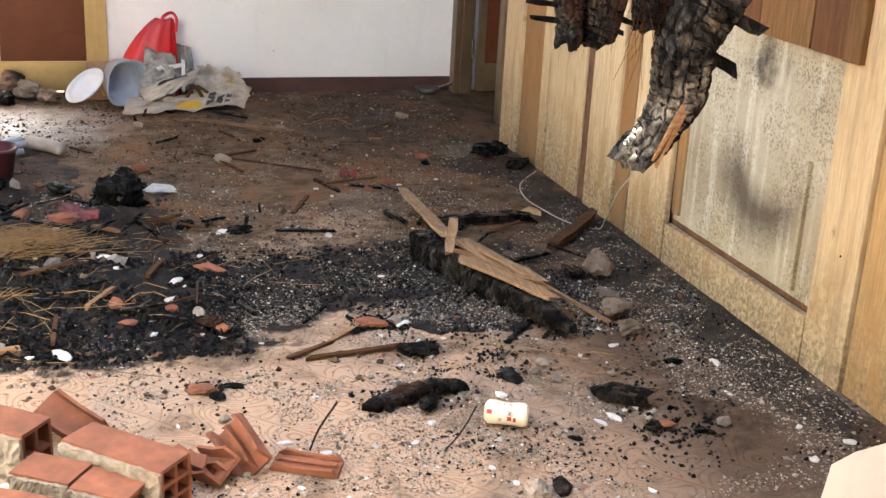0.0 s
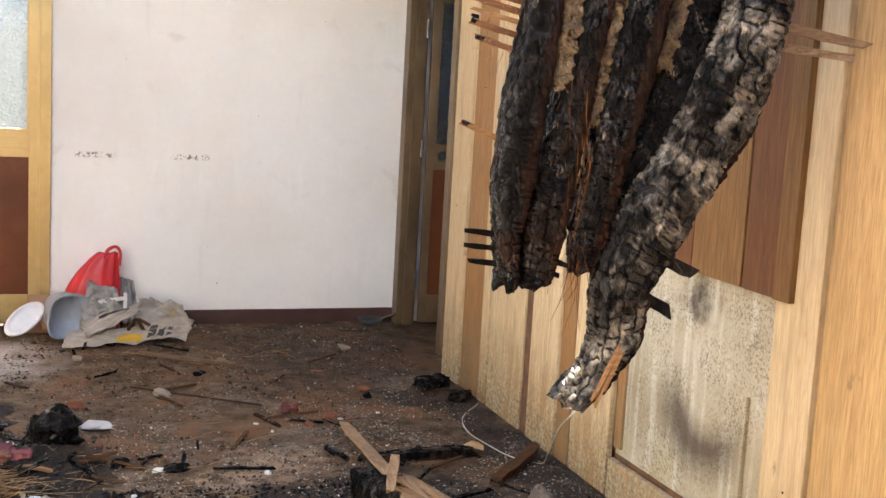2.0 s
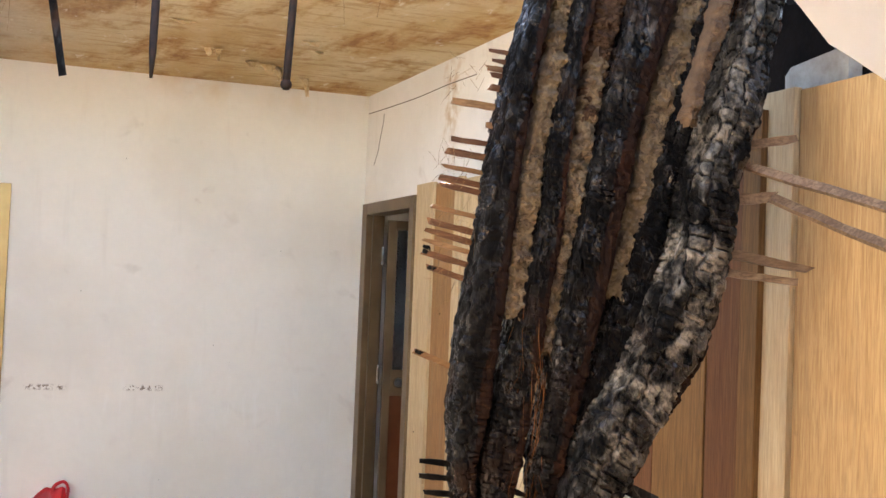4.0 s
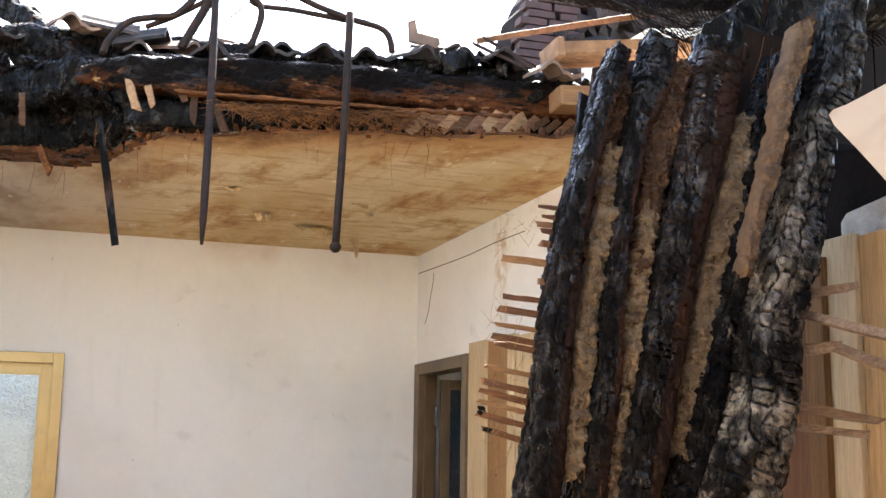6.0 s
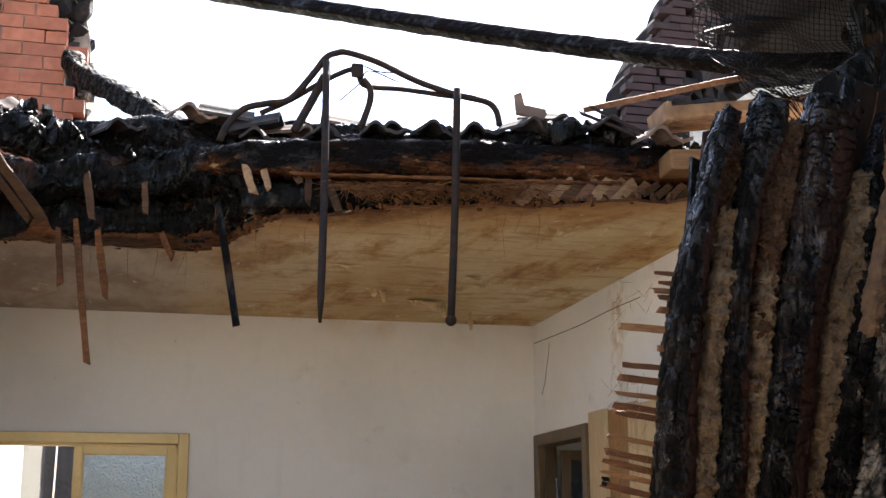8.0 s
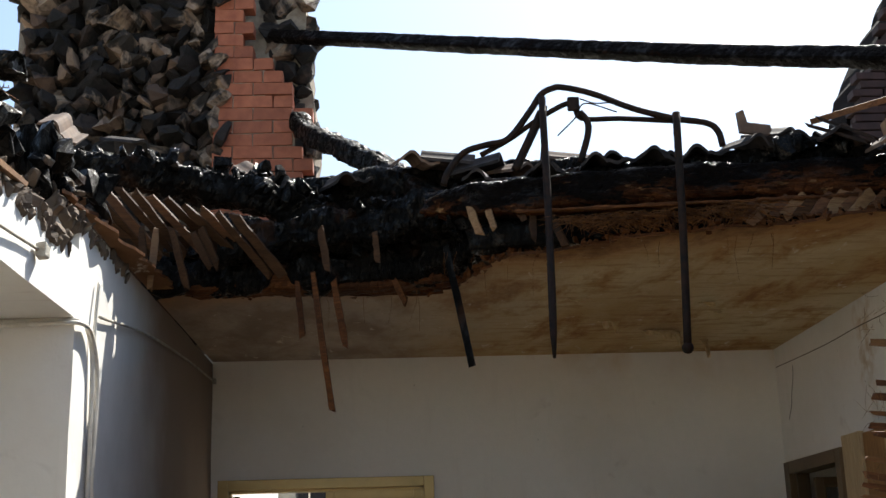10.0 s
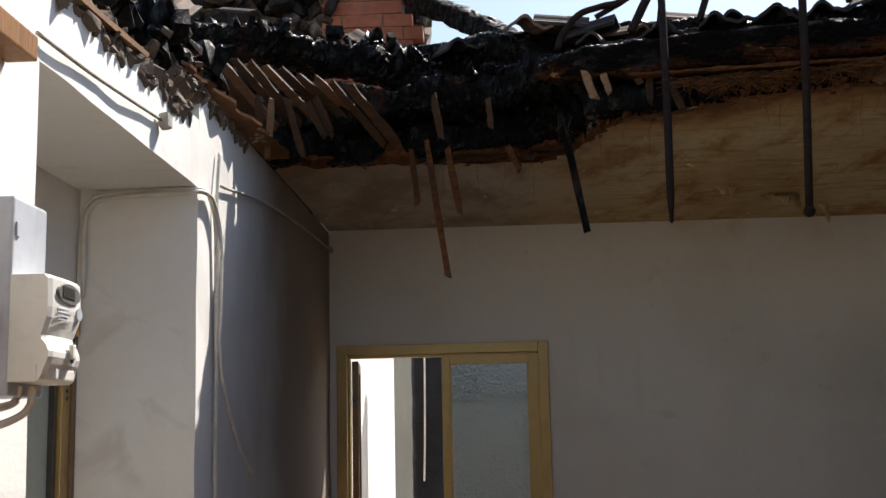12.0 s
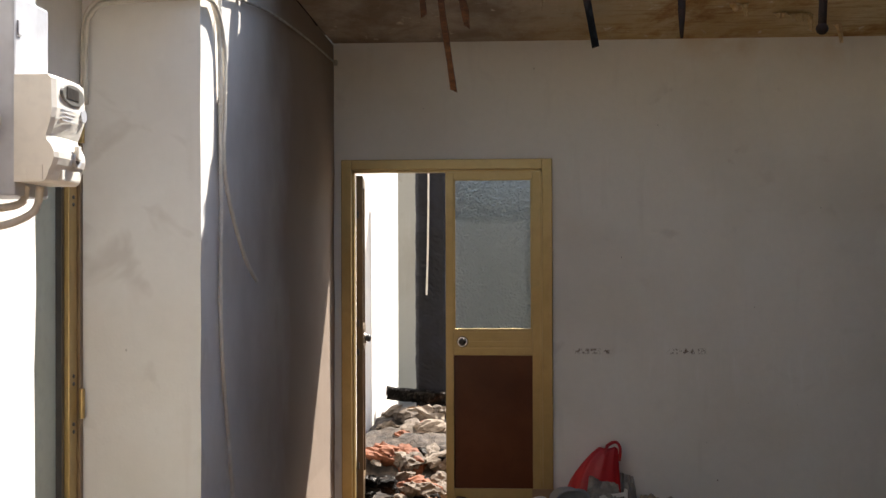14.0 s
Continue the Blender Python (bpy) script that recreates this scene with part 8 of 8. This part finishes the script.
part("flap", box((0.20, 0.012, 0.22), (0, 0, 0.10), turn=Euler((radians(-14), 0, 0)).to_matrix()), CARD, cb)
part("flap", box((0.16, 0.012, 0.10), (0.05, -0.07, 0.07), turn=Euler((radians(-50), 0, 0.3)).to_matrix()), CARD, cb)


def oval_tray():
    t = thing("oval_tray", "white oval foam tray leaning on the rubbish", "tray", (0.085, 6.73, 0.005))
    bm = bmesh.new()
    rings = []
    for k, (s, z) in enumerate([(0.0, 0.0), (0.55, 0.0), (0.74, 0.002), (0.80, 0.016), (0.95, 0.018), (1.0, 0.010), (0.97, 0.006), (0.84, 0.006), (0.76, -0.008), (0.0, -0.008)]):
        rings.append([bm.verts.new((math.cos(i * math.tau / 36) * 0.066 * max(s, 0.001), math.sin(i * math.tau / 36) * 0.125 * max(s, 0.001), z)) for i in range(36)])
    for r0, r1 in zip(rings, rings[1:]):
        for i in range(36):
            bm.faces.new((r0[i], r0[(i + 1) % 36], r1[(i + 1) % 36], r1[i]))
    bmesh.ops.recalc_face_normals(bm, faces=bm.faces)
    bm.transform(pose(0, 0.02, 0.115, 62, 0, 0) @ pose(0, 0, 0, 0, 0, -48))
    part("tray_body", bm, TRAY, t, smooth=True)


oval_tray()


def tub():
    t = thing("plastic_tub", "blue-grey plastic tub tipped on its side", "tub", (0.31, 6.74, 0.0))
    bm = bmesh.new()
    rings = []
    for s, z in [(0.001, 0.11), (0.70, 0.11), (0.78, 0.10), (0.94, 0.0), (1.06, -0.004), (1.06, 0.004), (0.98, 0.008), (0.82, 0.108), (0.72, 0.118), (0.001, 0.118)]:
        rings.append([bm.verts.new((math.copysign(abs(math.cos(i * math.tau / 40)) ** 0.7, math.cos(i * math.tau / 40)) * 0.11 * s, math.copysign(abs(math.sin(i * math.tau / 40)) ** 0.7, math.sin(i * math.tau / 40)) * 0.125 * s, z)) for i in range(40)])
    for r0, r1 in zip(rings, rings[1:]):
        for i in range(40):
            bm.faces.new((r0[i], r0[(i + 1) % 40], r1[(i + 1) % 40], r1[i]))
    bmesh.ops.recalc_face_normals(bm, faces=bm.faces)
    bm.transform(pose(0, 0, 0.135, -78, 0, 25))
    part("tub_body", bm, TUB, t, smooth=True)


tub()
fr = thing("picture_frame", "small cream wooden frame in the rubbish", "frame", (0.48, 6.84, 0))
part("frame_bar", stick((-0.06, 0, 0.185), (0.14, 0, 0.215), 0.022, 0.014, 3, up=(0, 1, 0)), METER_WHITE, fr)
part("frame_bar", stick((0.14, 0, 0.24), (0.14, 0.01, 0.06), 0.02, 0.014, 4, up=(0, 1, 0)), METER_WHITE, fr)
part("frame_bar", stick((-0.06, 0.0, 0.2), (-0.07, 0.01, 0.02), 0.02, 0.014, 5, up=(0, 1, 0)), METER_WHITE, fr)
wire([(0.62, 6.70, 0.05), (0.66, 6.66, 0.13), (0.71, 6.68, 0.06), (0.68, 6.70, 0.12), (0.74, 6.68, 0.09)], 0.010, "tangle of brown bark strips", LATH_DARK, name="bark_strip")
pan = thing("frying_pan", "small black pan lying by the corner door", "pan", (2.10, 7.0, 0.0))
bm = bmesh.new()
rings = []
for r, z in [(0.001, 0.004), (0.055, 0.004), (0.075, 0.04), (0.078, 0.04), (0.058, 0.0), (0.001, 0.0)]:
    rings.append([bm.verts.new((math.cos(i * math.tau / 28) * r, math.sin(i * math.tau / 28) * r, z)) for i in range(28)])
for r0, r1 in zip(rings, rings[1:]):
    for i in range(28):
        bm.faces.new((r0[i], r0[(i + 1) % 28], r1[(i + 1) % 28], r1[i]))
bmesh.ops.recalc_face_normals(bm, faces=bm.faces)
part("bowl", bm, DARK, pan, smooth=True)
part("handle", tube(curve_points([(0.07, 0, 0.035), (0.12, 0.01, 0.045), (0.17, 0.02, 0.06)], 8), 0.009, 8), CHROME, pan, smooth=True)

# things along the left side of the heap
bk = thing("bucket", "dark red plastic bucket half full of burnt debris", "bucket", (-0.33, 5.32, 0.0))
bm = bmesh.new()
rings = []
for r, z in [(0.001, 0.06), (0.085, 0.06), (0.105, 0.16), (0.115, 0.16), (0.115, 0.148), (0.108, 0.145), (0.085, 0.0), (0.001, 0.0)]:
    rings.append([bm.verts.new((math.cos(i * math.tau / 32) * r, math.sin(i * math.tau / 32) * r, z)) for i in range(32)])
for r0, r1 in zip(rings, rings[1:]):
    for i in range(32):
        bm.faces.new((r0[i], r0[(i + 1) % 32], r1[(i + 1) % 32], r1[i]))
bmesh.ops.recalc_face_normals(bm, faces=bm.faces)
part("bucket_body", bm, simple("dark_red_plastic", (0.10, 0.02, 0.025), (0.06, 0.015, 0.018), 6, 0.45, bump=0.1), bk, smooth=True)
for i, (a, b) in enumerate([((-0.42, 5.72, 0.03), (-0.20, 5.80, 0.05)), ((-0.45, 5.76, 0.03), (-0.22, 5.86, 0.06)), ((-0.40, 5.66, 0.02), (-0.21, 5.73, 0.03))]):
    tagged(finish("pipe_offcut", tube([a, b], 0.014, 12), TUB if i else METER_GREY, smooth=True), "short grey plastic pipe offcut on the heap", "pipe", "pipe offcuts")
tagged(finish("paper_roll", tube(curve_points([(-0.20, 5.83, 0.05), (-0.12, 5.80, 0.04), (-0.04, 5.74, 0.03)], 12), 0.032, 14), PAPER, smooth=True), "crushed pale paper roll on the floor", "paper roll")
for x, y, r, mat, lab in [(-0.22, 7.0, 0.16, STONE, "stone"), (-0.33, 6.85, 0.13, CHAR, "charcoal"), (-0.1, 6.9, 0.12, STONE_SOOT, "stone"), (0.02, 6.98, 0.09, CHAR, "charcoal"), (-0.3, 7.05, 0.2, STONE_SOOT, "stone"), (0.1, 7.0, 0.07, STONE, "stone")]:
    stone(x, y, r, mat, "sooty lump piled against the door foot", int(x * 50 + 900), lab)
# red and blue scraps
for x, y, mat, lab in [(-0.02, 4.72, SCRAP_RED, "melted red plastic scrap on the heap"), (0.05, 4.6, SCRAP_RED, "torn red plastic scrap on the heap"), (1.2, 5.2, SCRAP_RED, "small red plastic scrap on the floor"), (-0.3, 3.62, simple("blue_scrap", (0.04, 0.08, 0.22), (0.03, 0.05, 0.15), 9, 0.5), "crumpled blue plastic scrap in the ash")]:
    z = max(0, mound(x, y))
    sheet("plastic_scrap", lab, "plastic scrap", mat, [(x - 0.04, y - 0.02, z + 0.01), (x + 0.04, y - 0.03, z + 0.012), (x + 0.05, y + 0.03, z + 0.03), (x - 0.03, y + 0.03, z + 0.035)], x * 9, 0.02, n=8)


# charred sticks and broken boards lying over the heap and the far floor
rng = random.Random(23)
for i in range(95):
    zone = rng.random()
    if zone < 0.5:
        x, y = rng.uniform(-0.45, 0.45), rng.uniform(3.45, 4.95)
    elif zone < 0.8:
        x, y = rng.uniform(-0.3, 1.6), rng.uniform(4.5, 6.6)
    else:
        x, y = rng.uniform(0.4, 1.9), rng.uniform(3.3, 4.6)
    L = rng.uniform(0.05, 0.24)
    an = rng.uniform(0, 3.14)
    z = max(0, mound(x, y)) + 0.008
    dx, dy = math.cos(an) * L / 2, math.sin(an) * L / 2
    k = rng.random()
    mat, lab = (CHAR, "short charred stick lying in the ash") if k < 0.55 else (LATH_DARK, "smoke-brown lath fragment in the debris") if k < 0.8 else (CHAR_BROWN, "half-burnt stick lying in the debris") if k < 0.93 else (LATH, "pale split lath fragment in the debris")
    bm = stick((x - dx, y - dy, z), (x + dx, y + dy, z + rng.uniform(-0.004, 0.03)), rng.uniform(0.006, 0.020), rng.uniform(0.005, 0.012), i + 200)
    tagged(finish("burnt_stick", bm, mat), lab, "stick", "burnt sticks")
for i in range(40):
    x, y = (rng.uniform(-0.45, 0.5), rng.uniform(3.45, 5.2)) if i < 26 else (rng.uniform(0.0, 1.9), rng.uniform(4.8, 6.7))
    mat, cat, lab = [(CHAR, "charcoal", "small black charcoal lump on the heap"), (CHAR_TAR, "charcoal", "glossy burnt lump on the heap"), (STONE, "stone", "small dusty stone in the debris"), (MORTAR, "stone", "crumb of old mortar in the debris"), (TERRACOTTA, "tile shard", "red tile shard in the debris")][i % 5]
    stone(x, y, rng.uniform(0.03, 0.075), mat, lab, 700 + i, cat, (1.3, 0.9, 0.6))
